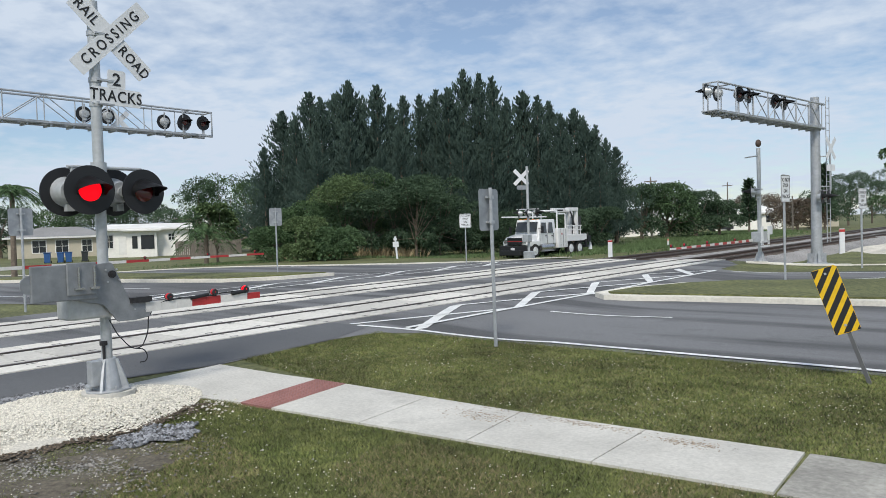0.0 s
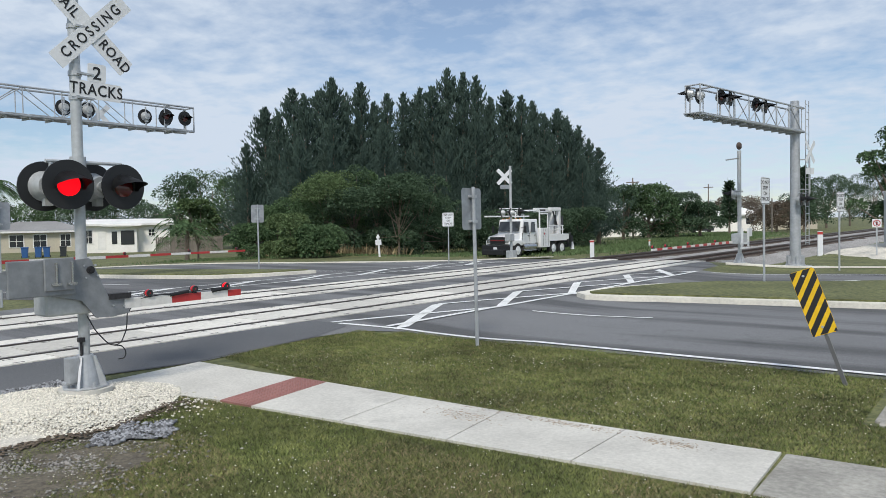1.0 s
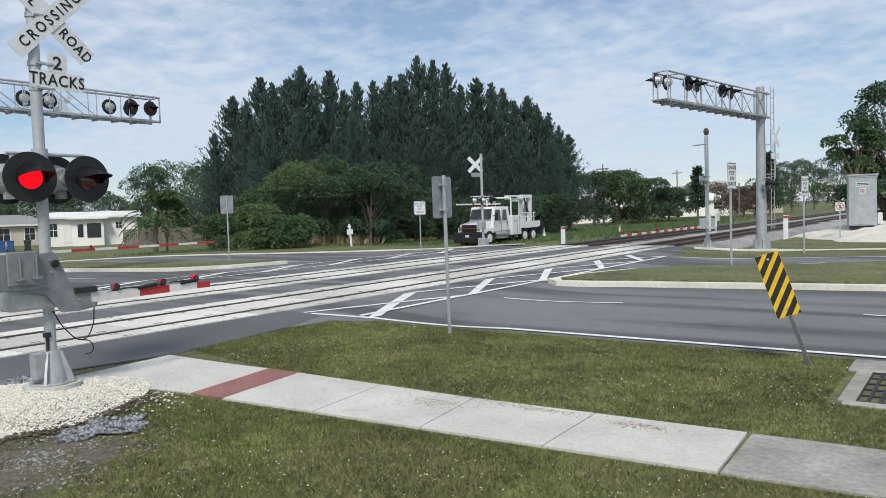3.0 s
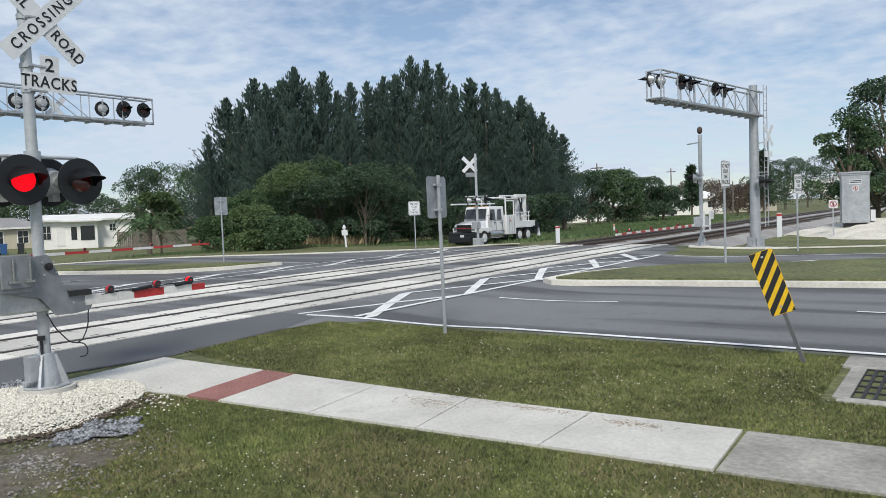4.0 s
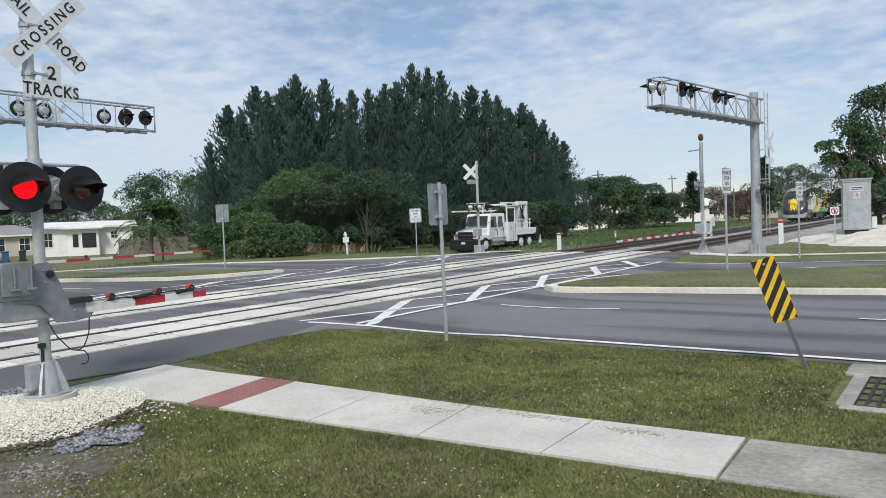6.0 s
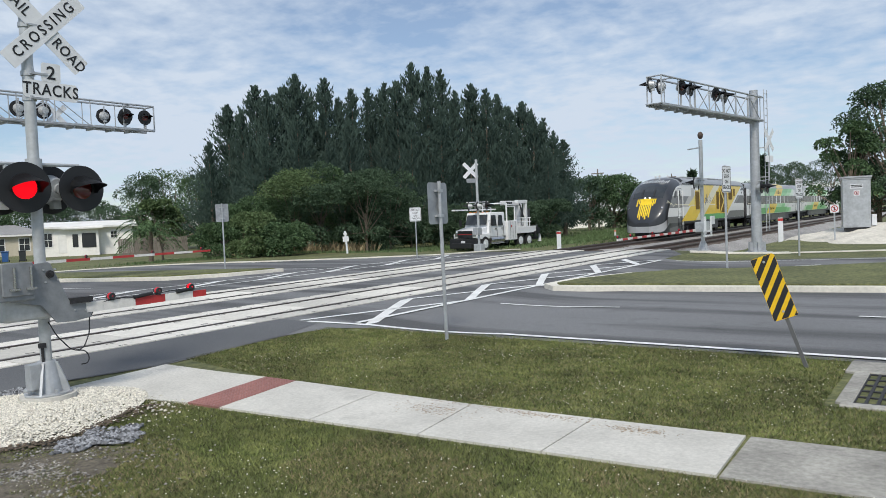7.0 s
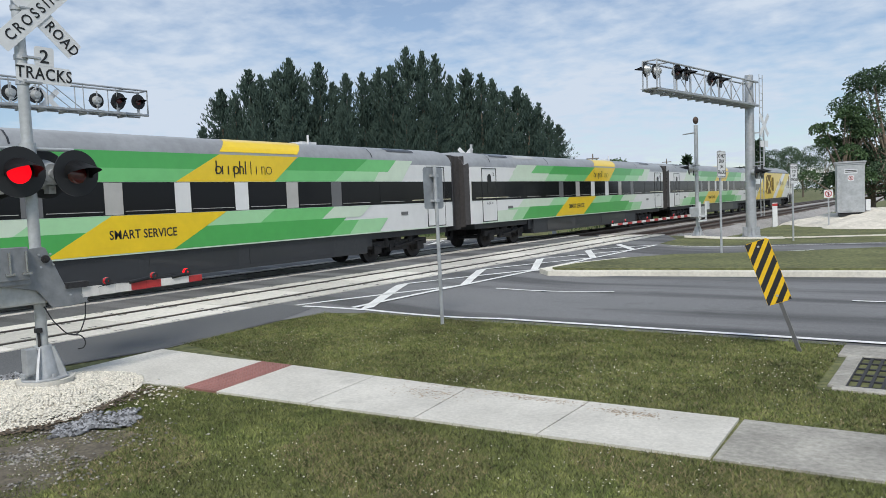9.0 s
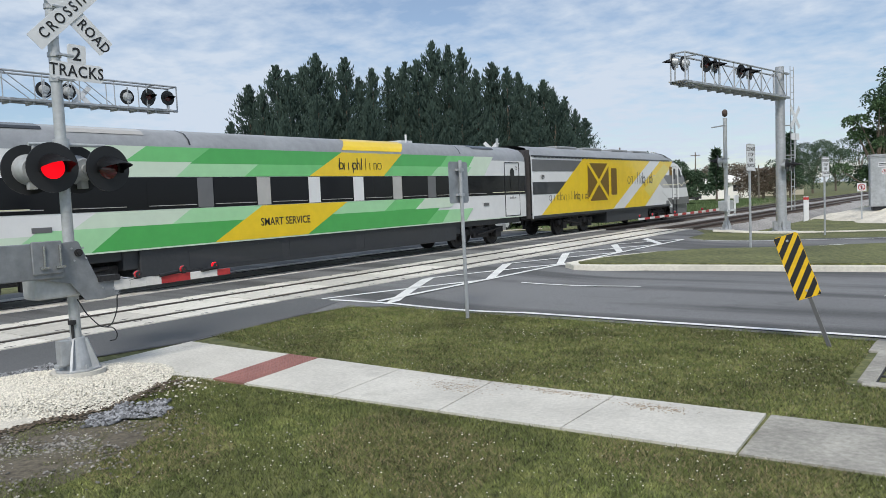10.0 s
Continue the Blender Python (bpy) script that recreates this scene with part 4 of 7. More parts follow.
        side_panel(c, "livery_field", [(21.5, z0), (9.1, z0), (5.0, 3.3), (4.4, z1), (17.1, z1)], M["yellow"], off=0.010)
        side_panel(c, "livery_stripe", [(13.64, z0), (12.13, z0), (6.54, z1), (8.19, z1)], M["trainwhite"], off=0.0145)
        side_panel(c, "livery_stripe", [(8.3, 1.6), (9.2, 2.1), (5.9, 3.6), (5.0, 3.3)], M["paleyellow"], off=0.0145)
        wordmark(c, 7.95, 2.42, 0.68, M["traingrey"], s=1.0)
        wordmark(c, 16.7, 1.72, 0.42, M["traingrey"], s=1.3, n=14)
        side_panel(c, "tail_panel", [(17.3, 3.12), (L - 0.1, 3.12), (L - 0.1, 3.66), (17.2, 3.66)], M["trainmid"], off=0.008)
        side_panel(c, "tail_panel", [(19.0, 2.05), (L - 0.1, 2.05), (L - 0.1, 2.62), (18.0, 2.62)], M["traingrey"], off=0.008)
        grilles = ((14.15, 16.67, 1.59, 3.55), (13.1, 13.84, 1.85, 3.3))
        cross = (14.15, 16.67, 1.59, 3.55)
        side_panel(c, "vent_panel", rect(4.5, 5.0, 2.9, 3.45), M["brown"], off=0.02)
    for u0, u1, za, zb in grilles:
        side_panel(c, "grille_frame", rect(u0 - 0.08, u1 + 0.08, za - 0.08, zb + 0.08, 0.06), M["yellow"], off=0.024)
        side_panel(c, "grille", rect(u0, u1, za, zb, 0.06), M["brown"], off=0.03)
        bm = bmesh.new()
        z = za + 0.08
        while z < zb - 0.05:
            bx(bm, 1.565, 1.574, u0 + 0.05, u1 - 0.05, z, z + 0.03)
            z += 0.09
        part("grille_slat", bm, M["brown"], c)
    a, b, za, zb = cross
    for s0, s1 in (((a, za), (b, zb)), ((a, zb), (b, za))):
        d = Vector((s1[0] - s0[0], s1[1] - s0[1])).normalized().orthogonal() * 0.1
        side_panel(c, "grille_brace", [(s0[0] + d.x, s0[1] + d.y), (s0[0] - d.x, s0[1] - d.y), (s1[0] - d.x, s1[1] - d.y), (s1[0] + d.x, s1[1] + d.y)], M["yellow"], off=0.05 if s0[1] < s1[1] else 0.055)
    if lead:
        words("unit_number", number, 0.26, Matrix.Translation((1.552, L - 0.75, 3.2)) @ Euler((radians(90), 0, radians(90))).to_matrix().to_4x4(), M["black"], c)
    # roof edge, roof gear
    bm = bmesh.new()
    bx(bm, 1.5, 1.55, 4.9, L - 0.1, 3.79, 3.85)
    for i in range(43):
        bx(bm, 1.52, 1.57, 5.0 + 0.4 * i, 5.2 + 0.4 * i, 3.755, 3.79)
    part("roof_gutter", bm, M["traingrey"], c)
    for u0 in (7.0, 10.0, 13.5, 16.5):
        bm = bmesh.new()
        bx(bm, -0.9, 0.9, u0, u0 + 2.2, 4.3, 4.42)
        soften(bm, 0.03, 1)
        part("roof_hatch", bm, M["roofsilver"], c)
    part("roof_vent", patch(rows, 4.7, 5.3, 0.3, 0.42, 0.02), M["black"], c)
    for u0, xx in ((3.9, 0.2), (4.5, -0.3), (5.0, 0.4)):
        bm = bmesh.new()
        rod(bm, (xx, u0, 4.15), (xx, u0, 4.5), 0.05); bx(bm, xx - 0.05, xx + 0.05, u0 - 0.1, u0 + 0.2, 4.38, 4.46)
        part("roof_horn", bm, M["signwhite"], c)
    # underframe
    bm = bmesh.new()
    bx(bm, -1.42, 1.42, 8.4, 14.2, 0.35, 1.06)
    soften(bm, 0.04, 2)
    part("fuel_tank", bm, M["darkgrey"], c)
    bm = bmesh.new()
    bx(bm, -1.3, 1.3, 5.0, L - 0.3, 0.85, 1.0)
    part("underframe", bm, M["bogie"], c)
    bm = bmesh.new()
    bx(bm, -0.85, 0.85, 1.5, 2.6, 0.16, 0.5)
    soften(bm, 0.03, 1)
    part("snow_plough", bm, M["black"], c)
    bogie(c, 5.5, 2.8, r=0.53)
    bogie(c, 17.2, 2.8, r=0.53)
    if not lead:
        # the rear engine faces the other way: its length runs along -y
        done = set()
        for o in c.children_recursive:
            if o.type == "MESH" and o.data not in done:
                done.add(o.data)
                o.data.transform(Matrix.Diagonal((1, -1, 1, 1)))
                o.data.flip_normals()
            o.location.y = -o.location.y
        words("unit_number", number, 0.26, Matrix.Translation((1.552, -L + 1.0, 2.85)) @ Euler((radians(90), 0, radians(90))).to_matrix().to_4x4(), M["black"], c)
    return c


loco_lead = locomotive("yellow, white and grey streamlined diesel locomotive heading the train", "103", True)
coach_set = [coach("white and green coach with yellow flash and black window band", s, first)
             for s, first in (("PREMIUM SERVICE", 0.83), ("SMART SERVICE", 1.87), ("SMART SERVICE", 0.83), ("SMART SERVICE", 1.87))]
loco_tail = locomotive("yellow and grey diesel locomotive at the rear of the train", "109", False)
COACH_PITCH = 25.9
# seconds, and where the first coach's leading end is along the track
TRAIN_AT = [(0, 416.85), (1.5, 344.25), (3, 271.65), (4.5, 199.05), (5.5, 150.65), (6.25, 111.85), (7, 73.05), (7.5, 47.45), (8, 23.45), (8.5, -0.02), (9, -25.05), (9.5, -49.45), (10, -73.05)]


def motions():
    def ride(ob, shift):
        walk(ob, [(t, pose(TRACK_B, y + shift, 0.034)) for t, y in TRAIN_AT])

    ride(loco_lead, -23.6)
    for i, c in enumerate(coach_set):
        ride(c, COACH_PITCH * i)
    # the rear engine stands the other way round
    ride(loco_tail, COACH_PITCH * 4 + 21.4)


# ---- crossing signals ----
def signal_lamp(parent, p, yaw, r=0.305, lit=False, name="signal_lamp"):
    """A round signal head at p facing yaw (0: towards +x)."""
    h = new(name)
    h.parent = parent
    h.matrix_basis = Matrix.Translation(p) @ Matrix.Rotation(radians(yaw), 4, "Z")
    bm = bmesh.new()
    rod(bm, (-0.012, 0, 0), (0.012, 0, 0), r, 40)
    part("backing_disc", bm, M["black"], h, smooth=True)
    bm = bmesh.new()
    rod(bm, (-0.2, 0, 0), (-0.012, 0, 0), r * 0.42, 24, r * 0.62)
    rod(bm, (-0.24, 0, 0), (-0.2, 0, 0), r * 0.2, 16)
    bx(bm, -0.16, -0.05, -0.05, 0.05, -r * 0.8, -r * 0.5)
    part("housing", bm, M["silver"], h, smooth=True)
    bm = bmesh.new()
    bmesh.ops.create_uvsphere(bm, u_segments=24, v_segments=12, radius=r * 0.46, matrix=Matrix.Translation((0.012, 0, 0)) @ Matrix.Diagonal((0.22, 1, 1, 1)))
    part("lens", bm, M["lenslit" if lit else "lensdark"], h, "glowing red lens" if lit else "dark red lens", smooth=True)
    bm = bmesh.new()
    n = 20
    ring = []
    for i in range(n + 1):
        a = radians(-20 + 220 * i / n)
        c, s = math.cos(a), math.sin(a)
        reach = 0.44 * (0.3 + 0.7 * max(0.0, s) ** 0.7) if s > -0.1 else 0.08
        ring.append([bm.verts.new((0.013, c * r * 0.56, s * r * 0.56)), bm.verts.new((0.013 + reach, c * r * 0.6, s * r * 0.58 - 0.13 * max(0, s)))])
    for a, b in zip(ring, ring[1:]):
        bm.faces.new((a[0], a[1], b[1], b[0]))
    bmesh.ops.solidify(bm, geom=bm.faces[:], thickness=0.006)
    part("hood", bm, M["black"], h, smooth=True)
    return h


def board(bm, w, h, c=0.04, t=0.006):
    """An upright board in the y-z plane with clipped corners, face to +x."""
    pts = [(-w / 2 + c, -h / 2), (w / 2 - c, -h / 2), (w / 2, -h / 2 + c), (w / 2, h / 2 - c), (w / 2 - c, h / 2), (-w / 2 + c, h / 2), (-w / 2, h / 2 - c), (-w / 2, -h / 2 + c)]
    f = bm.faces.new([bm.verts.new((0, y, z)) for y, z in pts])
    g = bmesh.ops.extrude_face_region(bm, geom=[f])["geom"]
    bmesh.ops.translate(bm, vec=(t, 0, 0), verts=[v for v in g if isinstance(v, bmesh.types.BMVert)])
    return bm


FACE_X = Euler((radians(90), 0, radians(90))).to_matrix().to_4x4()


def crossbuck(parent, p, yaw, text=True, blade=1.3, width=0.25, plaque=True, tilt=45):
    for i, (ang, halves) in enumerate(((-tilt, (("RAIL", -0.4), ("ROAD", 0.4))), (tilt, (("CROSSING", 0.0),)))):
        b = new("crossbuck_blade")
        b.parent = parent
        b.matrix_basis = Matrix.Translation(p) @ Matrix.Rotation(radians(yaw), 4, "Z") @ Matrix.Translation((0.012 * i, 0, 0)) @ Matrix.Rotation(radians(ang), 4, "X")
        bm = board(bmesh.new(), blade, width, 0.012)
        part("blade_board", bm, M["signwhite"], b)
        if text:
            for t, o in halves:
                words("blade_lettering", t, 0.19, Matrix.Translation((0.009, o * blade * 0.82, 0)) @ FACE_X, M["black"], b, squeeze=0.88, spacing=1.42 if t == "CROSSING" else 1.12)
    if plaque:
        b = new("track_count_plaque")
        b.parent = parent
        b.matrix_basis = Matrix.Translation(Vector(p) + Vector((0, 0.05, -0.79))) @ Matrix.Rotation(radians(yaw), 4, "Z") @ Matrix.Rotation(radians(-2.5), 4, "X")
        part("plaque_board", board(bmesh.new(), 0.68, 0.23, 0.03), M["signwhite"], b)
        bm = board(bmesh.new(), 0.24, 0.25, 0.02)
        bmesh.ops.translate(bm, vec=(0, 0, 0.235), verts=bm.verts[:])
        part("plaque_board", bm, M["signwhite"], b)
        if text:
            words("plaque_lettering", "TRACKS", 0.215, Matrix.Translation((0.009, 0, 0)) @ FACE_X, M["black"], b, squeeze=0.82, spacing=1.1)
            words("plaque_lettering", "2", 0.24, Matrix.Translation((0.009, 0, 0.225)) @ FACE_X, M["black"], b, squeeze=1.0)


def gate_arm(parent, length, z, out, stripe=0.4, lamps=(0.35, 0.65, 0.97), h=0.1, start=0.55, x=0.0, lit=True, reds=None):
    """A striped barrier arm along out (unit y sign) from the mast."""
    a = new("gate_arm")
    a.parent = parent
    n = int(round(length / stripe))
    for i in range(n):
        bm = bmesh.new()
        y0, y1 = start + stripe * i, start + stripe * (i + 1)
        taper = 1 - 0.35 * i / max(1, n)
        bx(bm, x - 0.02, x + 0.02, out * (y0 + 0.001), out * (y1 - 0.001), z - h / 2 * taper, z + h / 2 * taper)
        part("arm_stripe", bm, M["red"] if (reds[i % len(reds)] if reds else i % 2) else M["armwhite"], a)
    for f in lamps:
        bm = bmesh.new()
        y = out * (start + length * f)
        bmesh.ops.create_uvsphere(bm, u_segments=16, v_segments=10, radius=0.052, matrix=Matrix.Translation((x, y, z + 0.115)))
        part("arm_lamp", bm, M["lenslit" if lit and f == lamps[-1] else "lensred"], a, "small glowing red lamp" if lit and f == lamps[-1] else "small shiny red lamp", smooth=True)
        bm = bmesh.new()
        bx(bm, x - 0.03, x + 0.03, y - 0.03, y + 0.03, z + h / 2 * 0.8, z + 0.07)
        rod(bm, (x - 0.05, y, z + 0.115), (x + 0.05, y, z + 0.115), 0.045, 12)
        part("lamp_bracket", bm, M["cast"], a)
    return a


def mast_base(parent, s=1.0):
    bm = bmesh.new()
    rod(bm, (0, 0, -0.12), (0, 0, 0.12), 0.34 * s, 28)
    part("foundation", bm, M["concrete"], parent, smooth=True)
    bm = bmesh.new()
    rod(bm, (0, 0, 0.12), (0, 0, 0.15), 0.3 * s, 8)
    soften(bm, 0.008, 1)
    part("base_plate", bm, M["galv"], parent)
    for i in range(4):
        m = Matrix.Rotation(radians(45 + 90 * i), 4, "Z")
        bm = bmesh.new()
        vs = [m @ Vector(p) for p in ((0.08, 0, 0.14), (0.28, 0, 0.14), (0.25, 0, 0.24), (0.14, 0, 0.54), (0.08, 0, 0.54))]
        off = m @ Vector((0, 0.016, 0)) - m @ Vector((0, 0, 0))
        lo, hi = [bm.verts.new(v - off) for v in vs], [bm.verts.new(v + off) for v in vs]
        bm.faces.new(lo); bm.faces.new(hi[::-1])
        for k in range(5):
            bm.faces.new((lo[k], hi[k], hi[(k + 1) % 5], lo[(k + 1) % 5]))
        bmesh.ops.recalc_face_normals(bm, faces=bm.faces)
        part("base_rib", bm, M["galv"], parent)
    bm = bmesh.new()
    rod(bm, (0, 0, 0.14), (0, 0, 0.56), 0.19, 20, 0.11)
    soften(bm, 0.008, 1)
    part("base_casting", bm, M["galv"], parent)
    for i in range(4):
        a = radians(90 * i)
        bm = bmesh.new()
        rod(bm, (0.23 * math.cos(a), 0.23 * math.sin(a), 0.14), (0.23 * math.cos(a), 0.23 * math.sin(a), 0.2), 0.025, 6)
        part("bolt", bm, M["galv"], parent)


def gate_signal():
    """The near mast: crossbuck, two-way flashers and a short gate arm."""
    g = thing("crossing_signal", "silver crossing mast with crossbuck, round red flashers and lowered gate", "railway signal", pose(-9.97, 4.86, -0.1))
    mast_base(g)
    bm = bmesh.new()
    rod(bm, (0, 0, 0.3), (0, 0, 5.35), 0.0705, 24)
    part("mast", bm, M["silver"], g, smooth=True)
    bm = bmesh.new()
    bx(bm, -0.03, 0.12, -0.27, -0.13, 0.22, 0.55); bx(bm, -0.05, 0.06, -0.3, -0.1, 0.19, 0.23)
    soften(bm, 0.012, 2)
    part("junction_box", bm, M["galv"], g)
    bm = bmesh.new()
    rod(bm, (0.06, -0.07, 0.5), (0.06, -0.07, 0.75), 0.018, 8); bx(bm, 0.03, 0.09, -0.11, -0.03, 0.74, 0.8)
    part("conduit", bm, M["cast"], g)
    # flasher cross-arm
    bm = bmesh.new()
    rod(bm, (0.0, -0.42, 3.13), (0.0, 0.6, 3.13), 0.024, 12)
    rod(bm, (0, 0, 3.06), (0, 0, 3.2), 0.1, 16)
    for y in (-0.36, 0.56):
        rod(bm, (0.0, y, 3.13), (0.0, y, 2.95), 0.022, 10)
    part("cross_arm", bm, M["silver"], g, smooth=True)
    signal_lamp(g, (0.15, -0.205, 2.82), -4, 0.325, True)
    signal_lamp(g, (0.15, 0.54, 2.81), 2, 0.31)
    signal_lamp(g, (-0.2, -0.36, 2.81), 176, 0.325)
    signal_lamp(g, (-0.2, 0.29, 2.81), 184, 0.325)
    # crossbuck with the plaque
    crossbuck(g, (0.1, 0.185, 4.88), -6)
    for z in (4.3, 3.98, 4.92):
        bm = bmesh.new()
        rod(bm, (0, 0, z - 0.03), (0, 0, z + 0.03), 0.085, 14)
        bx(bm, 0.04, 0.11, -0.02, 0.2, z - 0.012, z + 0.012)
        part("clamp", bm, M["galv"], g)
    # gate mechanism
    bm = bmesh.new()
    bx(bm, -0.2, 0.17, -0.56, 0.1, 1.12, 1.8)
    soften(bm, 0.07, 3)
    part("gate_motor", bm, M["silver"], g, "rounded light grey motor housing", smooth=True)
    bm = bmesh.new()
    bm2 = [(-0.62, 1.42), (-0.62, 1.8), (-0.02, 1.86), (0.02, 1.84), (0.24, 1.33), (0.54, 1.28), (0.54, 1.08), (0.3, 1.05), (0.06, 1.06), (-0.12, 1.3)]
    f = bm.faces.new([bm.verts.new((0.2, y, z)) for y, z in bm2])
    gg = bmesh.ops.extrude_face_region(bm, geom=[f])["geom"]
    bmesh.ops.translate(bm, vec=(0.025, 0, 0), verts=[v for v in gg if isinstance(v, bmesh.types.BMVert)])
    soften(bm, 0.006, 1)
    part("arm_bracket", bm, M["steel"], g, "grey steel arm bracket")
    bm = bmesh.new()
    bx(bm, 0.228, 0.28, -1.04, -0.22, 1.4, 1.86)
    soften(bm, 0.015, 2)
    part("counterweight", bm, M["steel"], g, "slab steel counterweight")
    bm = bmesh.new()
    rod(bm, (0.232, -1.04, 1.63), (0.262, -1.04, 1.63), 0.12, 20)
    part("counterweight_tab", bm, M["steel"], g)
    bm = bmesh.new()
    bx(bm, 0.281, 0.31, -0.62, -0.24, 1.46, 1.88)
    soften(bm, 0.012, 1)
    part("counterweight", bm, M["steel"], g, "slab steel counterweight")
    for y in (-0.48, -0.28):
        bm = bmesh.new()
        rod(bm, (0.325, y, 1.56), (0.325, y, 1.82), 0.016, 8); bx(bm, 0.31, 0.34, y - 0.06, y + 0.06, 1.53, 1.56)
        part("clamp_bolt", bm, M["chrome"], g)
    bm = bmesh.new()
    rod(bm, (0.15, 0.0, 1.7), (0.255, 0.0, 1.7), 0.05, 16); rod(bm, (0.25, 0.0, 1.7), (0.27, 0.0, 1.7), 0.03, 6)
    part("pivot", bm, M["cast"], g)
    for y, z in ((-0.08, 1.76), (0.07, 1.76), (-0.06, 1.6), (0.1, 1.62), (0.3, 1.2), (0.45, 1.18)):
        bm = bmesh.new()
        rod(bm, (0.22, y, z), (0.24, y, z), 0.014, 6)
        part("bolt", bm, M["galv"], g)
    bm = bmesh.new()
    bx(bm, 0.1, 0.26, 0.24, 0.54, 1.285, 1.36)
    part("clamp_plate", bm, M["cast"], g)
    arm = gate_arm(g, 1.92, 1.21, 1, 0.24, (0.19, 0.57, 0.86), 0.135, 0.46, 0.21, True, (0, 0, 0, 1, 1, 0, 0, 1))
    # dark cable ties on the arm
    for y in (1.15, 1.85):
        bm = bmesh.new()
        rod(bm, (0.235, y, 1.27), (0.235, y + 0.3, 1.3), 0.026, 8)
        part("cable_splice", bm, M["black"], arm)
    # loose cable under the mechanism
    cu = bpy.data.curves.new("cable", "CURVE")
    cu.dimensions, cu.bevel_depth, cu.resolution_u = "3D", 0.008, 6
    for pts in ([(0.15, -0.02, 1.08), (0.18, 0.12, 0.82), (0.2, 0.34, 0.66), (0.21, 0.46, 0.8), (0.22, 0.5, 1.08)],
                [(0.2, 0.3, 0.66), (0.22, 0.42, 0.62), (0.22, 0.44, 0.48), (0.2, 0.36, 0.46)],
                [(0.22, 0.52, 1.1), (0.22, 0.62, 1.22), (0.23, 0.9, 1.28), (0.23, 1.3, 1.27), (0.23, 1.7, 1.3), (0.23, 2.1, 1.31)]):
        sp = cu.splines.new("BEZIER")
        sp.bezier_points.add(len(pts) - 1)
        for b, p in zip(sp.bezier_points, pts):
            b.co, b.handle_left_type, b.handle_right_type = p, "AUTO", "AUTO"
    cu.materials.append(M["black"])
    cab = new("cable", cu)
    cab.parent = g


gate_signal()


def cantilever(name, m, reach, lamps, label, top=7.6, bottom=6.3, ladder=True, lift=0.62):
    """A mast with a latticed arm that reaches along -y from it."""
    g = thing(name, label, "signal gantry", m, "gantries")
    bm = bmesh.new()
    rod(bm, (0, 0, 0.05), (0, 0, top + 0.3), 0.25, 24, 0.19)
    part("mast", bm, M["galv"], g, smooth=True)
    bm = bmesh.new()
    bx(bm, -0.55, 0.55, -0.55, 0.55, -0.2, 0.03); rod(bm, (0, 0, 0.03), (0, 0, 0.09), 0.46, 8)
    for i in range(6):
        bx(bm, 0.24, 0.42, -0.02, 0.02, 0.09, 0.5, Matrix.Rotation(radians(60 * i), 4, "Z"))
    part("base_plate", bm, M["galv"], g)
    hw = 0.3
    rail_b, rail_t = bottom, top - 0.05
    for sx in (-1, 1):
        for z, r in ((rail_b, 0.055), (rail_t, 0.04)):
            bm = bmesh.new()
            rod(bm, (sx * hw, 0.3, z), (sx * hw, -reach, z), r, 10)
            part("chord", bm, M["galv"], g)
        n = int(reach / 1.3)
        for i in range(n + 1):
            y = -reach * i / n
            bm = bmesh.new()
            rod(bm, (sx * hw, y, rail_b), (sx * hw, y, rail_t), 0.022, 6)
            part("upright", bm, M["galv"], g)
            if i < n - (2 if reach < 12 else 3):
                y2 = -reach * (i + 1) / n
                a, b = (rail_b, rail_t) if i % 2 == 0 else (rail_t, rail_b)
                bm = bmesh.new()
                rod(bm, (sx * hw, y, a), (sx * hw, y2, b), 0.02, 6)
                part("brace", bm, M["galv"], g)
    for i in range(int(reach / 0.8)):
        bm = bmesh.new()
        bx(bm, -hw - 0.05, hw + 0.05, -0.3 - 0.8 * i - 0.7, -0.3 - 0.8 * i, rail_b + 0.03, rail_b + 0.06)
        part("walkway_grating", bm, M["galv"], g)
        bm = bmesh.new()
        bx(bm, -hw, hw, -0.34 - 0.8 * i, -0.28 - 0.8 * i, rail_b - 0.12, rail_b + 0.03)
        part("walkway_bearer", bm, M["galv"], g)
    bm = bmesh.new()
    for sx in (-1, 1):
        rod(bm, (sx * hw, -reach, rail_b), (sx * hw, -reach, rail_t + 0.02), 0.03, 8)
    rod(bm, (-hw, -reach, rail_t), (hw, -reach, rail_t), 0.03, 8)
    part("end_rail", bm, M["galv"], g)
    bm = bmesh.new()
    rod(bm, (-hw, -reach + 1.0, rail_t), (hw, -reach + 1.0, rail_t), 0.03, 8)
    part("cross_rail", bm, M["galv"], g)
    bm = bmesh.new()
    rod(bm, (0, 0, rail_b - 0.1), (0, 0, rail_b + 0.1), 0.25, 16)
    for sx in (-1, 1):
        bx(bm, sx * hw - 0.03, sx * hw + 0.03, -0.22, 0.22, rail_b - 0.06, rail_b + 0.06)
        bx(bm, sx * hw - 0.03, sx * hw + 0.03, -0.22, 0.22, rail_t - 0.05, rail_t + 0.05)
    part("arm_collar", bm, M["galv"], g)
    if ladder:
        bm = bmesh.new()
        for sy in (-0.2, 0.2):
            rod(bm, (0.42, sy + 0.35, 1.0), (0.42, sy + 0.35, top + 0.3), 0.02, 6)
        for i in range(20):
            rod(bm, (0.42, 0.15, 1.1 + 0.34 * i), (0.42, 0.55, 1.1 + 0.34 * i), 0.014, 6)
        part("ladder", bm, M["galv"], g)
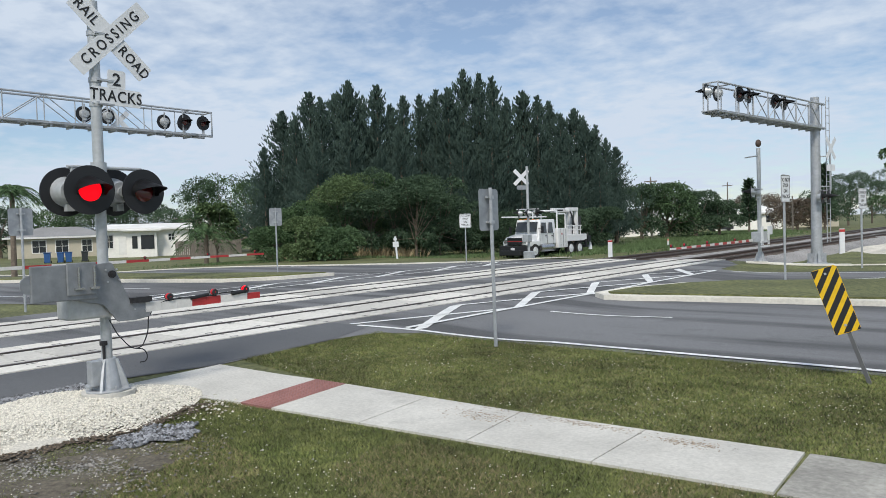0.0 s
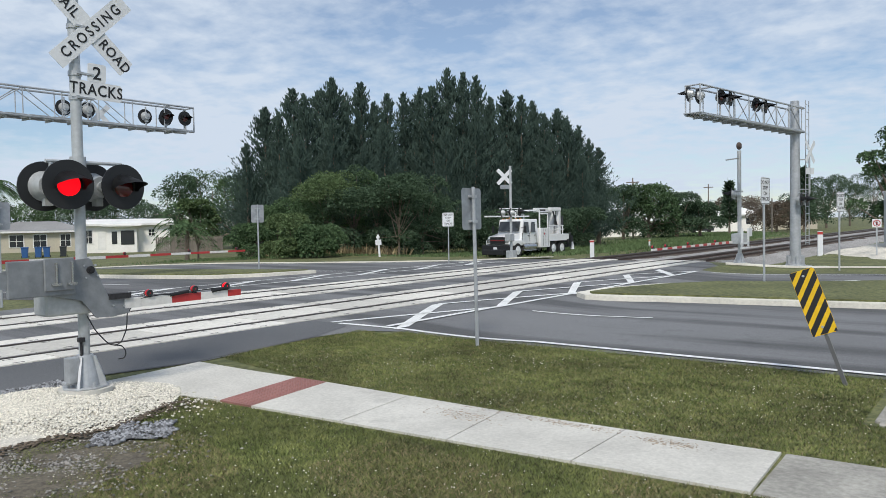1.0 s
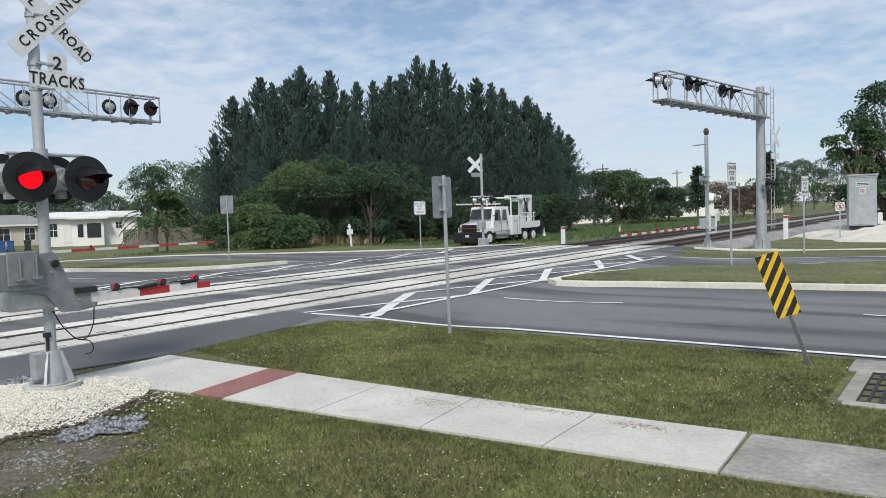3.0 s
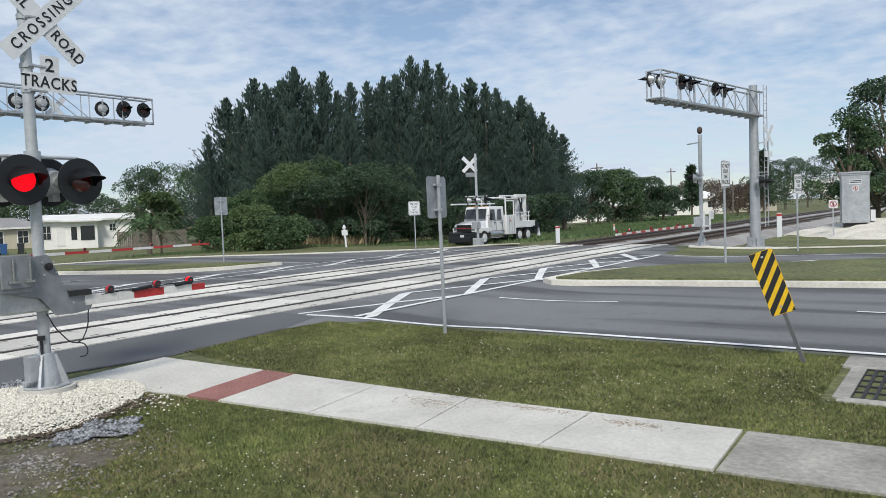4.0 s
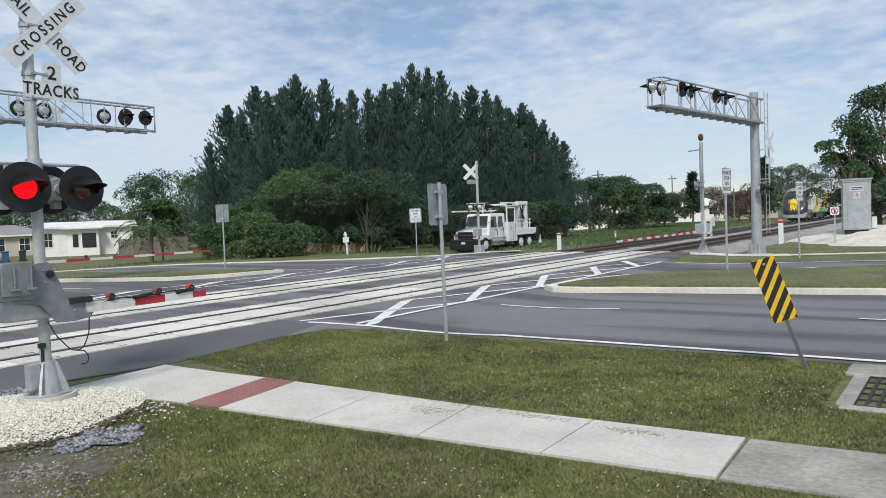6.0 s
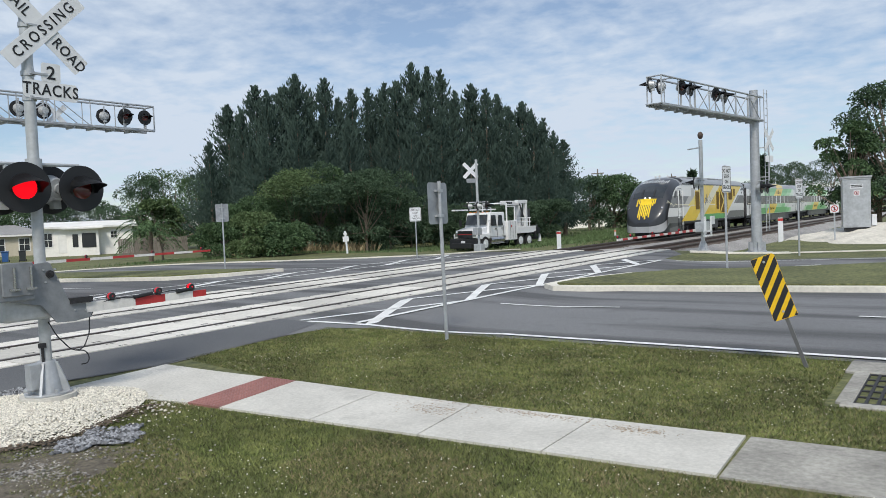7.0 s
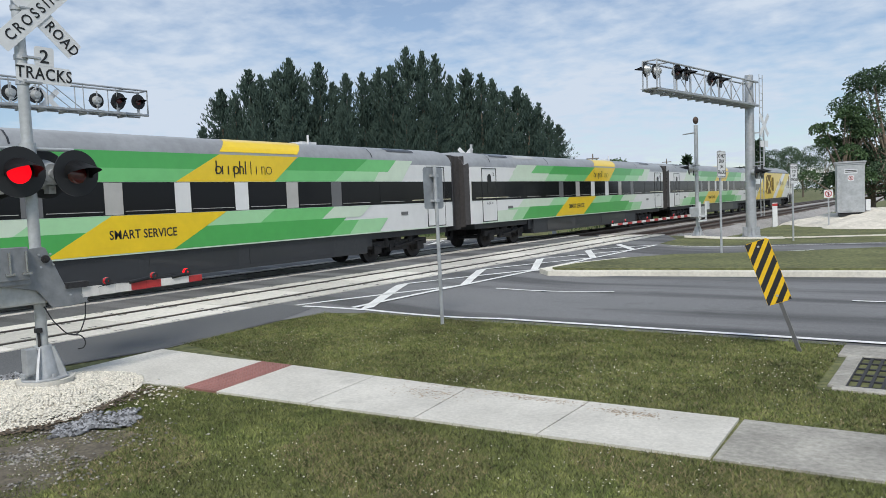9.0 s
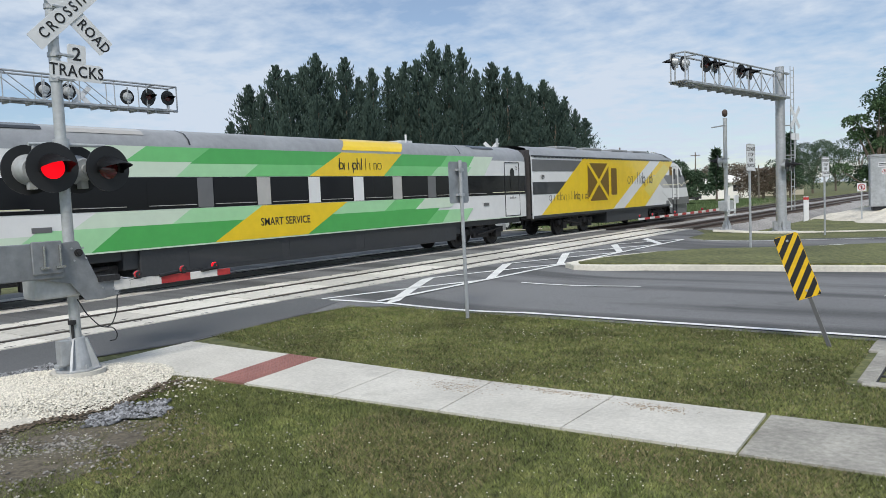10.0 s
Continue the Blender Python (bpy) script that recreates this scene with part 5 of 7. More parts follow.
    for y, dx, yaw in lamps:
        signal_lamp(g, (dx, -y, rail_b + lift), yaw, 0.3)
        bm = bmesh.new()
        rod(bm, (dx * 0.8, -y, rail_b), (dx * 0.8, -y, rail_b + 0.9), 0.03, 8)
        part("lamp_post", bm, M["galv"], g)
    return g


g1 = cantilever("signal_gantry", pose(-8.6, 38.0, -0.19, 0, 0, -8.5), 9.7, [(9.55, -0.25, 190), (8.75, -0.25, 180), (7.8, 0.2, -10), (7.1, 0.25, 10), (4.6, 0.2, -10), (3.8, 0.25, 10)],
                "galvanised cantilever mast with lattice arm and hooded red flashers", 7.45, 6.3, True, 0.82)
for sy in (-0.35, 0.35):
    signal_lamp(g1, (0.42, sy, 3.12), 8.5 + 4 * sy, 0.3)
bm = bmesh.new()
rod(bm, (0.3, -0.5, 3.42), (0.3, 0.5, 3.42), 0.03, 8)
rod(bm, (0, 0, 3.42), (0.3, 0, 3.42), 0.03, 8)
part("lamp_arm", bm, M["galv"], g1)
crossbuck(g1, (0.62, 0.15, 5.35), -2, False, 1.35, 0.23, False)
bm = board(bmesh.new(), 0.62, 0.3, 0.03)
bmesh.ops.transform(bm, matrix=Matrix.Translation((0.62, 0.15, 4.45)) @ Matrix.Rotation(radians(-12), 4, "Z"), verts=bm.verts[:])
part("plaque", bm, M["signwhite"], g1)
bm = bmesh.new()
rod(bm, (0.6, 0.15, 3.4), (0.6, 0.15, 5.5), 0.035, 8)
for z in (3.6, 5.0):
    rod(bm, (0.1, 0.1, z), (0.6, 0.15, z), 0.025, 8)
part("sign_post", bm, M["galv"], g1)
g2 = cantilever("signal_gantry", pose(-28.0, 7.6, 0, 0, 0, 180), 10.9, [(10.48, -0.3, 180), (9.95, 0.3, 0), (9.63, -0.3, 180), (9.04, 0.3, 0), (6.66, 0.3, 0), (5.77, 0.3, 0)],
                "galvanised cantilever lattice arm with red flashers over the road", 7.25, 6.2, False, 0.52)
crossbuck(g2, (0.35, -7.19, 6.62), 0, False, 1.0, 0.2, False)
gate_arm(g2, 12.6, 1.12, -1, 0.9, (0.56, 0.78, 0.965), 0.12, 0.2, -1.0, False)


def far_gate():
    g = thing("crossing_signal", "grey crossing mast with bell, flashers and lowered striped gate", "railway signal", pose(-10.68, 36.4, -0.1))
    mast_base(g)
    bm = bmesh.new()
    rod(bm, (0, 0, 0.1), (0, 0, 5.4), 0.09, 18)
    part("mast", bm, M["silver"], g, smooth=True)
    bm = bmesh.new()
    bmesh.ops.create_uvsphere(bm, u_segments=20, v_segments=12, radius=0.2, matrix=Matrix.Translation((0, 0, 5.62)) @ Matrix.Diagonal((0.6, 1, 0.9, 1)))
    part("bell", bm, M["railrust"], g, "rusty red warning bell", smooth=True)
    bm = bmesh.new()
    rod(bm, (0, 0, 5.05), (-0.2, -1.3, 4.9), 0.03, 8)
    part("bracket_arm", bm, M["galv"], g)
    bm = bmesh.new()
    rod(bm, (0, -0.7, 3.5), (0, 0.5, 3.5), 0.03, 8)
    part("cross_arm", bm, M["galv"], g)
    signal_lamp(g, (-0.2, -0.5, 3.35), 190, 0.3)
    signal_lamp(g, (-0.1, -0.2, 3.3), 200, 0.3)
    bm = bmesh.new()
    bx(bm, -0.3, 0.25, -0.3, 0.35, 1.0, 1.5)
    soften(bm, 0.04, 2)
    part("gate_motor", bm, M["silver"], g)
    for y0, y1, za, zb in ((-0.8, 0.5, 1.0, 1.08), (-0.8, 0.5, 0.8, 0.87), (-0.73, -0.67, 0.9, 1.75), (-0.53, -0.47, 0.9, 1.75), (0.27, 0.33, 0.9, 1.75), (0.42, 0.48, 0.9, 1.75), (0.5, 0.95, 1.35, 1.75)):
        bm = bmesh.new()
        bx(bm, 0.25 if zb - za < 0.1 else 0.27, 0.31, y0, y1, za, zb)
        part("bracket_bar", bm, M["signwhite"], g, "pale steel bracket bar")
    gate_arm(g, 9.6, 1.12, -1, 0.5, (0.25, 0.6, 0.85, 0.98), 0.11, 0.8, -0.1, False)


far_gate()


def far_crossbuck():
    g = thing("crossing_signal", "slender grey crossing mast with crossbuck and flashers", "railway signal", pose(-24.3, 37.7, 0))
    bm = bmesh.new()
    rod(bm, (0, 0, 0), (0, 0, 5.5), 0.08, 16)
    part("mast", bm, M["silver"], g, smooth=True)
    bm = bmesh.new()
    bx(bm, -0.25, 0.25, -0.25, 0.25, 0, 0.45)
    soften(bm, 0.03, 1)
    part("base_casting", bm, M["galv"], g)
    bm = bmesh.new()
    bx(bm, -0.18, 0.18, -0.4, 0.1, 1.0, 1.45)
    soften(bm, 0.03, 1)
    part("gate_motor", bm, M["galv"], g)
    crossbuck(g, (-0.22, -0.3, 4.85), -40, False, 1.2, 0.22, False)
    bm = board(bmesh.new(), 0.6, 0.25)
    bmesh.ops.transform(bm, matrix=Matrix.Translation((-0.2, -0.28, 4.25)) @ Matrix.Rotation(radians(-40), 4, "Z"), verts=bm.verts[:])
    part("plaque", bm, M["signback"], g)
    bm = bmesh.new()
    rod(bm, (-0.5, -0.5, 2.95), (0.5, 0.4, 2.95), 0.03, 8)
    part("cross_arm", bm, M["galv"], g)
    for p, y in (((-0.35, -0.45, 2.72), 200), ((0.1, -0.15, 2.72), 200), ((0.45, 0.3, 2.75), 10), ((-0.1, 0.1, 2.75), 20)):
        signal_lamp(g, p, y, 0.27)


far_crossbuck()


# ---- signs and posts ----
def no_stopping_sign(m, top, w, h, yaw, front=True, label="", r=0.03):
    s = thing("road_sign", label, "road sign", m, "track signs")
    bm = bmesh.new()
    rod(bm, (0, 0, -0.1), (0, 0, top + 0.02), r, 10)
    part("post", bm, M["galv"], s, smooth=True)
    b = new("sign_panel")
    b.parent = s
    b.matrix_basis = Matrix.Rotation(radians(yaw), 4, "Z") @ Matrix.Translation((0.05, 0, top - h / 2))
    part("panel_board", board(bmesh.new(), w, h, 0.04), M["signwhite"] if front else M["signback"], b, "" if front else "bare aluminium sign back")
    for z in (-h * 0.3, h * 0.3):
        bm = bmesh.new()
        bx(bm, -0.055, -0.001, -0.11, 0.11, z - 0.02, z + 0.02)
        bx(bm, -0.09, -0.04, -0.05, 0.05, z - 0.03, z + 0.03)
        part("bracket", bm, M["galv"], b)
    bm = bmesh.new()
    for a, c, z0, z1 in ((-w / 2 + 0.02, w / 2 - 0.02, h / 2 - 0.035, h / 2 - 0.02), (-w / 2 + 0.02, w / 2 - 0.02, -h / 2 + 0.02, -h / 2 + 0.035),
                         (-w / 2 + 0.02, -w / 2 + 0.035, -h / 2 + 0.02, h / 2 - 0.02), (w / 2 - 0.035, w / 2 - 0.02, -h / 2 + 0.02, h / 2 - 0.02)):
        bx(bm, 0.006, 0.009, a, c, z0, z1)
    part("border", bm, M["black"], b)
    for i, t in enumerate(("DO NOT", "STOP", "ON", "TRACKS")):
        words("sign_lettering", t, h * 0.19, Matrix.Translation((0.009, 0, h * (0.31 - 0.205 * i))) @ FACE_X, M["black"], b, squeeze=0.85)


no_stopping_sign(pose(-8.17, 11.41, -0.2, 0, -0.6, 0), 2.98, 0.61, 0.78, 180, False, "bare aluminium back of a road sign on a steel post", 0.036)
no_stopping_sign(pose(-7.13, 27.05, -0.2), 3.7, 0.61, 0.92, -13, True, "white DO NOT STOP ON TRACKS sign on a steel post", 0.04)
no_stopping_sign(pose(-6.31, 35.6, -0.2), 3.36, 0.61, 0.86, -18, True, "white DO NOT STOP ON TRACKS sign on a steel post", 0.04)
no_stopping_sign(pose(-24.42, 31.7, 0), 2.72, 0.62, 0.74, -55, True, "white DO NOT STOP ON TRACKS sign beside the far kerb", 0.03)
no_stopping_sign(pose(-29.5, 23.1, 0), 3.22, 0.6, 0.86, 150, False, "bare aluminium back of a road sign in the far median", 0.036)
no_stopping_sign(pose(-22.8, 8.85, 0), 2.97, 0.66, 0.78, 180, False, "bare aluminium back of a road sign by the far road", 0.036)


def hazard_marker():
    s = thing("object_marker", "bent yellow and black striped object marker on a leaning post", "object marker", pose(-1.95, 11.35, -0.2, 0, -19.5, 0))
    bm = bmesh.new()
    bx(bm, -0.025, 0.025, -0.02, 0.02, -0.1, 0.92)
    for z in [0.12 + 0.06 * i for i in range(13)]:
        bx(bm, -0.027, 0.027, -0.008, 0.008, z, z + 0.02)
    part("post", bm, M["trainmid"], s)
    b = new("marker_panel")
    b.parent, b.matrix_basis = s, Matrix.Translation((0.0, -0.035, 1.2)) @ Matrix.Rotation(radians(-90 + 8), 4, "Z")
    w, h = 0.33, 0.93
    part("panel_board", board(bmesh.new(), w, h, 0.03, 0.004), M["hazyellow"], b)
    for i in range(-2, 6):
        zc = -h / 2 - 0.02 + 0.205 * i
        pts = []
        lo, hi = -w / 2 + 0.004, w / 2 - 0.004
        quad = [(lo, zc), (hi, zc + w * 1.15), (hi, zc + w * 1.15 + 0.115), (lo, zc + 0.115)]
        # clip to the board
        bm = bmesh.new()
        f = bm.faces.new([bm.verts.new((0.0065, y, z)) for y, z in quad])
        for co, no in (((0, 0, h / 2 - 0.006), (0, 0, 1)), ((0, 0, -h / 2 + 0.006), (0, 0, -1))):
            bmesh.ops.bisect_plane(bm, geom=bm.verts[:] + bm.edges[:] + bm.faces[:], plane_co=co, plane_no=no, clear_outer=True)
        if bm.faces:
            part("black_stripe", bm, M["black"], b)
        else:
            bm.free()
    bm = bmesh.new()
    for z in (-0.36, 0.38):
        rod(bm, (0.003, 0, z), (0.015, 0, z), 0.018, 8)
    part("bolt", bm, M["galv"], b)


hazard_marker()


def post_marker(m, h, w, label, cap):
    s = thing("marker_post", label, "post", m, "marker posts")
    bm = bmesh.new()
    bx(bm, -w / 2, w / 2, -w / 4, w / 4, -0.1, h)
    soften(bm, 0.01, 1)
    part("post", bm, M["signwhite"], s)
    bm = bmesh.new()
    bx(bm, -w / 2 - 0.003, w / 2 + 0.003, -w / 4 - 0.003, w / 4 + 0.003, h * 0.86, h * 0.97)
    part("band", bm, cap, s)


post_marker(pose(-19.96 - 1.2, 42.0, -0.1, 0, 0, 30), 1.05, 0.26, "white flat marker post with red band beside the track", M["red"])
post_marker(pose(-10.3, 52.0, -0.3, 0, 0, 20), 1.5, 0.3, "white flat marker post with red band beside the track", M["red"])
post_marker(pose(-24.5, 59.0, -0.5, 0, 0, 20), 1.0, 0.14, "thin white marker post with orange band in the grass", M["orangepaint"])


def mile_sign():
    s = thing("whistle_post", "leaning white post with small sign plates in the grass", "post", pose(-34.0, 36.6, -0.1, 0, -4, 35))
    bm = bmesh.new()
    bx(bm, -0.06, 0.06, -0.04, 0.04, -0.1, 1.6)
    part("post", bm, M["signwhite"], s)
    bm = bmesh.new()
    bx(bm, -0.2, 0.2, -0.06, -0.042, 0.9, 1.25); bx(bm, -0.12, 0.12, -0.06, -0.042, 1.35, 1.48)
    part("plate", bm, M["signwhite"], s)


mile_sign()


def drain():
    d = thing("storm_drain", "iron grate in a pale concrete frame at the road edge", "drain", pose(0, 0, 0))
    z = -0.2
    bm = bmesh.new()
    for a in ((-1.28, 0.6, 9.28, 9.44), (-1.34, -1.16, 9.44, 11.2), (0.4, 0.65, 9.48, 11.2), (-1.46, 0.7, 11.2, 11.95)):
        bx(bm, a[0], a[1], a[2], a[3], z - 0.2, z + 0.035)
    bx(bm, -1.4, 0.6, 9.3, 11.9, z - 0.5, z - 0.42)
    soften(bm, 0.012, 1)
    part("frame", bm, M["oldconcrete"], d)
    bm = bmesh.new()
    for i in range(13):
        x = -1.18 + 0.122 * i
        bx(bm, x, x + 0.035, 9.49, 11.19, z - 0.05, z + 0.02)
    for j in range(6):
        y = 9.49 + 0.332 * j
        bx(bm, -1.19, 0.39, y, y + 0.045, z - 0.05, z + 0.018)
    part("grate", bm, M["cast"], d)
    bm = bmesh.new()
    bx(bm, -1.19, 0.39, 9.49, 11.19, z - 0.3, z - 0.25)
    part("pit", bm, M["black"], d)


drain()


def cabinet():
    c = thing("signal_cabinet", "tall bare aluminium signal cabinet on a white sand mound", "equipment cabinet", pose(-5.75, 49.9, 0.42, 0, 0, 12))
    bm = bmesh.new()
    bx(bm, -0.72, 0.72, -0.6, 0.6, 0.12, 3.0)
    soften(bm, 0.02, 2)
    part("body", bm, M["galv"], c)
    bm = bmesh.new()
    bx(bm, -0.8, 0.8, -0.68, 0.68, 3.0, 3.1)
    bx(bm, -0.76, 0.76, -0.64, 0.64, 2.9, 3.0)
    soften(bm, 0.015, 1)
    part("roof", bm, M["galv"], c)
    bm = bmesh.new()
    bx(bm, -0.6, 0.6, -0.5, 0.5, -0.1, 0.12)
    part("plinth", bm, M["black"], c)
    bm = bmesh.new()
    bx(bm, -0.5, 0.5, -0.625, -0.6, 0.2, 2.85)
    part("door", bm, M["galv"], c)
    bm = bmesh.new()
    bx(bm, -0.34, 0.34, -0.632, -0.626, 2.38, 2.64)
    part("notice", bm, M["signwhite"], c)
    for z in (2.54, 2.45):
        bm = bmesh.new()
        bx(bm, -0.3, 0.3, -0.636, -0.633, z, z + 0.05)
        part("notice_line", bm, M["black"], c)
    no_entry(c, (0.0, -0.64, 2.12), 0.32)
    bm = bmesh.new()
    bx(bm, 0.8, 1.05, -0.2, 0.2, 0.2, 0.85)
    part("side_box", bm, M["signwhite"], c)


def no_entry(parent, p, s):
    b = new("warning_sign")
    b.parent, b.location = parent, p
    bm = bmesh.new()
    bx(bm, -s / 2, s / 2, -0.005, 0.0, -s / 2, s / 2)
    part("sign_board", bm, M["signwhite"], b)
    bm = bmesh.new()
    ring = []
    for i in range(25):
        a = 2 * math.pi * i / 24
        ring.append((bm.verts.new((math.cos(a) * s * 0.4, -0.008, math.sin(a) * s * 0.4)), bm.verts.new((math.cos(a) * s * 0.31, -0.008, math.sin(a) * s * 0.31))))
    for a, c in zip(ring, ring[1:]):
        bm.faces.new((a[0], a[1], c[1], c[0]))
    bx(bm, -s * 0.34, s * 0.34, -0.01, -0.008, -s * 0.04, s * 0.04, Matrix.Rotation(radians(45), 4, "Y"))
    part("ban_ring", bm, M["red"], b)
    bm = bmesh.new()
    bx(bm, -s * 0.08, s * 0.08, -0.0075, -0.006, -s * 0.25, s * 0.2)
    part("ban_symbol", bm, M["black"], b)


cabinet()


def small_sign():
    s = thing("warning_sign", "small white no-trespassing sign on a post before the cabinet", "sign", pose(-6.55, 47.5, -0.2, 0, 0, 15))
    bm = bmesh.new()
    bx(bm, -0.04, 0.04, -0.02, 0.02, -0.1, 2.1)
    part("post", bm, M["galv"], s)
    no_entry(s, (0, -0.03, 1.9), 0.46)


small_sign()


def mound(name, cx, cy, rx, ry, h, mat, label, seed, rough=0.03, n=28, base=0.0, rot=0.0):
    """A low heap with an uneven rim."""
    random.seed(seed)
    ph = [random.uniform(0, 6.28) for _ in range(6)]
    vs, fs = [], []
    for i in range(n + 1):
        r = i / n
        for j in range(2 * n):
            a = math.pi * j / n
            rim = 1 + 0.1 * math.sin(2 * a + ph[0]) + 0.07 * math.sin(5 * a + ph[1]) + 0.04 * math.sin(11 * a + ph[2])
            lx, ly = math.cos(a) * rx * r * rim, math.sin(a) * ry * r * rim
            x = cx + lx * math.cos(rot) - ly * math.sin(rot)
            y = cy + lx * math.sin(rot) + ly * math.cos(rot)
            z = gz(x, y) + h * (1 - r * r) ** 1.2 + (noise.noise(Vector((x * 1.7, y * 1.7, seed))) * rough * (1 if r < 0.97 else 0)) - (0.03 if i == n else 0) + base
            vs.append((x, y, z))
    w = 2 * n
    fs = [(i * w + j, (i + 1) * w + j, (i + 1) * w + (j + 1) % w, i * w + (j + 1) % w) for i in range(n) for j in range(w)]
    ob = raw(name, vs, fs, mat)
    ob.data.shade_smooth()
    return tagged(ob, label, "mound", "", "structure")


mound("sand_mound", -3.0, 51.5, 7.0, 6.5, 0.95, M["sand"], "pale sand mound under the signal cabinet", 5, 0.12)
mound("gravel_mound", -9.6, 3.95, 1.0, 1.85, 0.1, M["whitebase"], "heap of white gravel round the signal mast", 9, 0.03, base=0.02, rot=0.05)
mound("dirt_patch", -7.9, 3.2, 1.35, 1.5, 0.01, M["greybase"], "patch of dark dirt and stones in the lawn", 12, 0.02, base=0.008, rot=0.15)


# ---- trees and plants ----
def tufts(points, dirs, length, width, rng, droop=0.25):
    """Leaf blades: one tapered quad at each point along its direction."""
    n = len(points)
    side = np.cross(dirs, rng.normal(size=(n, 3)))
    side /= np.linalg.norm(side, axis=1)[:, None] + 1e-9
    L = (length * rng.uniform(0.6, 1.3, n))[:, None]
    W = (width * rng.uniform(0.6, 1.3, n))[:, None]
    tip = points + dirs * L
    tip[:, 2] -= droop * L[:, 0]
    mid = points + dirs * L * 0.5
    v = np.stack([points, mid + side * W, tip, mid - side * W], 1).reshape(-1, 3)
    f = np.arange(4 * n).reshape(-1, 4)
    return v, f


def foliage(name, v, f, mat, parent):
    me = bpy.data.meshes.new(name)
    me.vertices.add(len(v)); me.vertices.foreach_set("co", v.astype(np.float32).ravel())
    me.loops.add(f.size); me.loops.foreach_set("vertex_index", f.astype(np.int32).ravel())
    me.polygons.add(len(f))
    me.polygons.foreach_set("loop_start", np.arange(0, f.size, f.shape[1], dtype=np.int32))
    me.update(calc_edges=True)
    me.materials.append(mat)
    ob = new(name, me)
    ob.parent = parent
    return ob


def casuarina(seed, label):
    """A tall feathery pine, one metre high in its own space; placed with a scale."""
    rng = np.random.default_rng(seed)
    t = thing("casuarina_tree", label, "tree", pose(0, 0, 0), "tree row")
    H, R = 16.0, 5.6
    bm = bmesh.new()
    rod(bm, (0, 0, -0.5), (0, 0, H * 0.55), 0.28, 8, 0.14)
    rod(bm, (0, 0, H * 0.55), (0.1, 0.05, H * 0.98), 0.14, 6, 0.02)
    part("trunk", bm, M["bark"], t)
    P, D = [], []
    for b in range(230):
        f = rng.uniform(0.03, 1.0) ** 0.9
        a = rng.uniform(0, 2 * np.pi)
        reach = R * (1 - f) ** 0.84 * rng.uniform(0.5, 1.25) + 0.08
        base = np.array([0, 0, H * f * 0.985])
        rise = 0.5 + 0.8 * f
        d = np.array([np.cos(a), np.sin(a), rise]); d /= np.linalg.norm(d)
        k = int(26 + 44 * (1 - f))
        s = rng.uniform(0.1, 1.0, k)
        p = base + d * (reach * 1.15 * s)[:, None] + rng.normal(size=(k, 3)) * (0.3 - 0.26 * f)
        q = d + rng.normal(size=(k, 3)) * (0.55 - 0.35 * f) + np.array([0, 0, 0.75 + 0.8 * f * f])
        P.append(p); D.append(q / np.linalg.norm(q, axis=1)[:, None])
    v, f = tufts(np.concatenate(P), np.concatenate(D), 0.4, 0.052, rng, 0.0)
    foliage("crown", v, f, M["needle"], t)
    return t


def blob_points(rng, n, rad, lumps):
    """Points on the skins of several lumps, each a squashed ball."""
    P, D = [], []
    for c, r in lumps:
        k = max(8, int(n * r * r / sum(q * q for _, q in lumps)))
        d = rng.normal(size=(k, 3)); d /= np.linalg.norm(d, axis=1)[:, None]
        d[:, 2] = np.where(d[:, 2] < -0.3, -d[:, 2], d[:, 2])
        s = rng.uniform(0.72, 1.08, k)[:, None]
        P.append(np.array(c) + d * r * s * np.array([1, 1, 0.85]))
        q = d + rng.normal(size=(k, 3)) * 0.7
        D.append(q / np.linalg.norm(q, axis=1)[:, None])
    return np.concatenate(P), np.concatenate(D)


def broadleaf(name, label, category, m, height, spread, mat, seed, n=5000, leaf=0.3, trunk=0.18, low=0.1, lumps=16, group="", open_=0.0):
    """A tree or shrub: limbs, and a crown of lumps of leaves with gaps between."""
    rng = np.random.default_rng(seed)
    t = thing(name, label, category, m, group)
    cl = []
    for i in range(lumps):
        a, f = rng.uniform(0, 2 * np.pi), rng.uniform(low, 1.0)
        rr = spread * rng.uniform(0.15, 1.0) ** 0.6 * (1.0 - 0.55 * abs(f - 0.45)) * (1 - 0.35 * f)
        r = spread * rng.uniform(0.22, 0.42) * (1 - open_ * 0.5)
        cl.append((np.array([np.cos(a) * rr, np.sin(a) * rr, min(height - r * 0.8, max(r * 0.4, height * f))]), r))
    bm = bmesh.new()
    rod(bm, (0, 0, -0.3), (0, 0, height * 0.45), trunk, 8, trunk * 0.6)
    for c, r in cl:
        rod(bm, (0, 0, height * rng.uniform(0.12, 0.45)), tuple(c), trunk * 0.4, 6, trunk * 0.1)
    part("trunk", bm, M["bark"], t)
    P, D = blob_points(rng, n, 1.0, cl)
    v, f = tufts(P, D, leaf, leaf * 0.34, rng, 0.2)
    foliage("crown", v, f, mat, t)
    return t


EYE = Vector((0.0, 0.0, 2.12))


def along(bearing, dist, z=None):
    """A place on the ground at a bearing (degrees to the left of +y) and distance from the viewer's corner of the lawn."""
    x, y = -math.sin(radians(bearing)) * dist, math.cos(radians(bearing)) * dist
    return x, y, gz(x, y) if z is None else z


pines = [casuarina(101 + i, "tall dark feathery casuarina in a dense row") for i in range(4)]
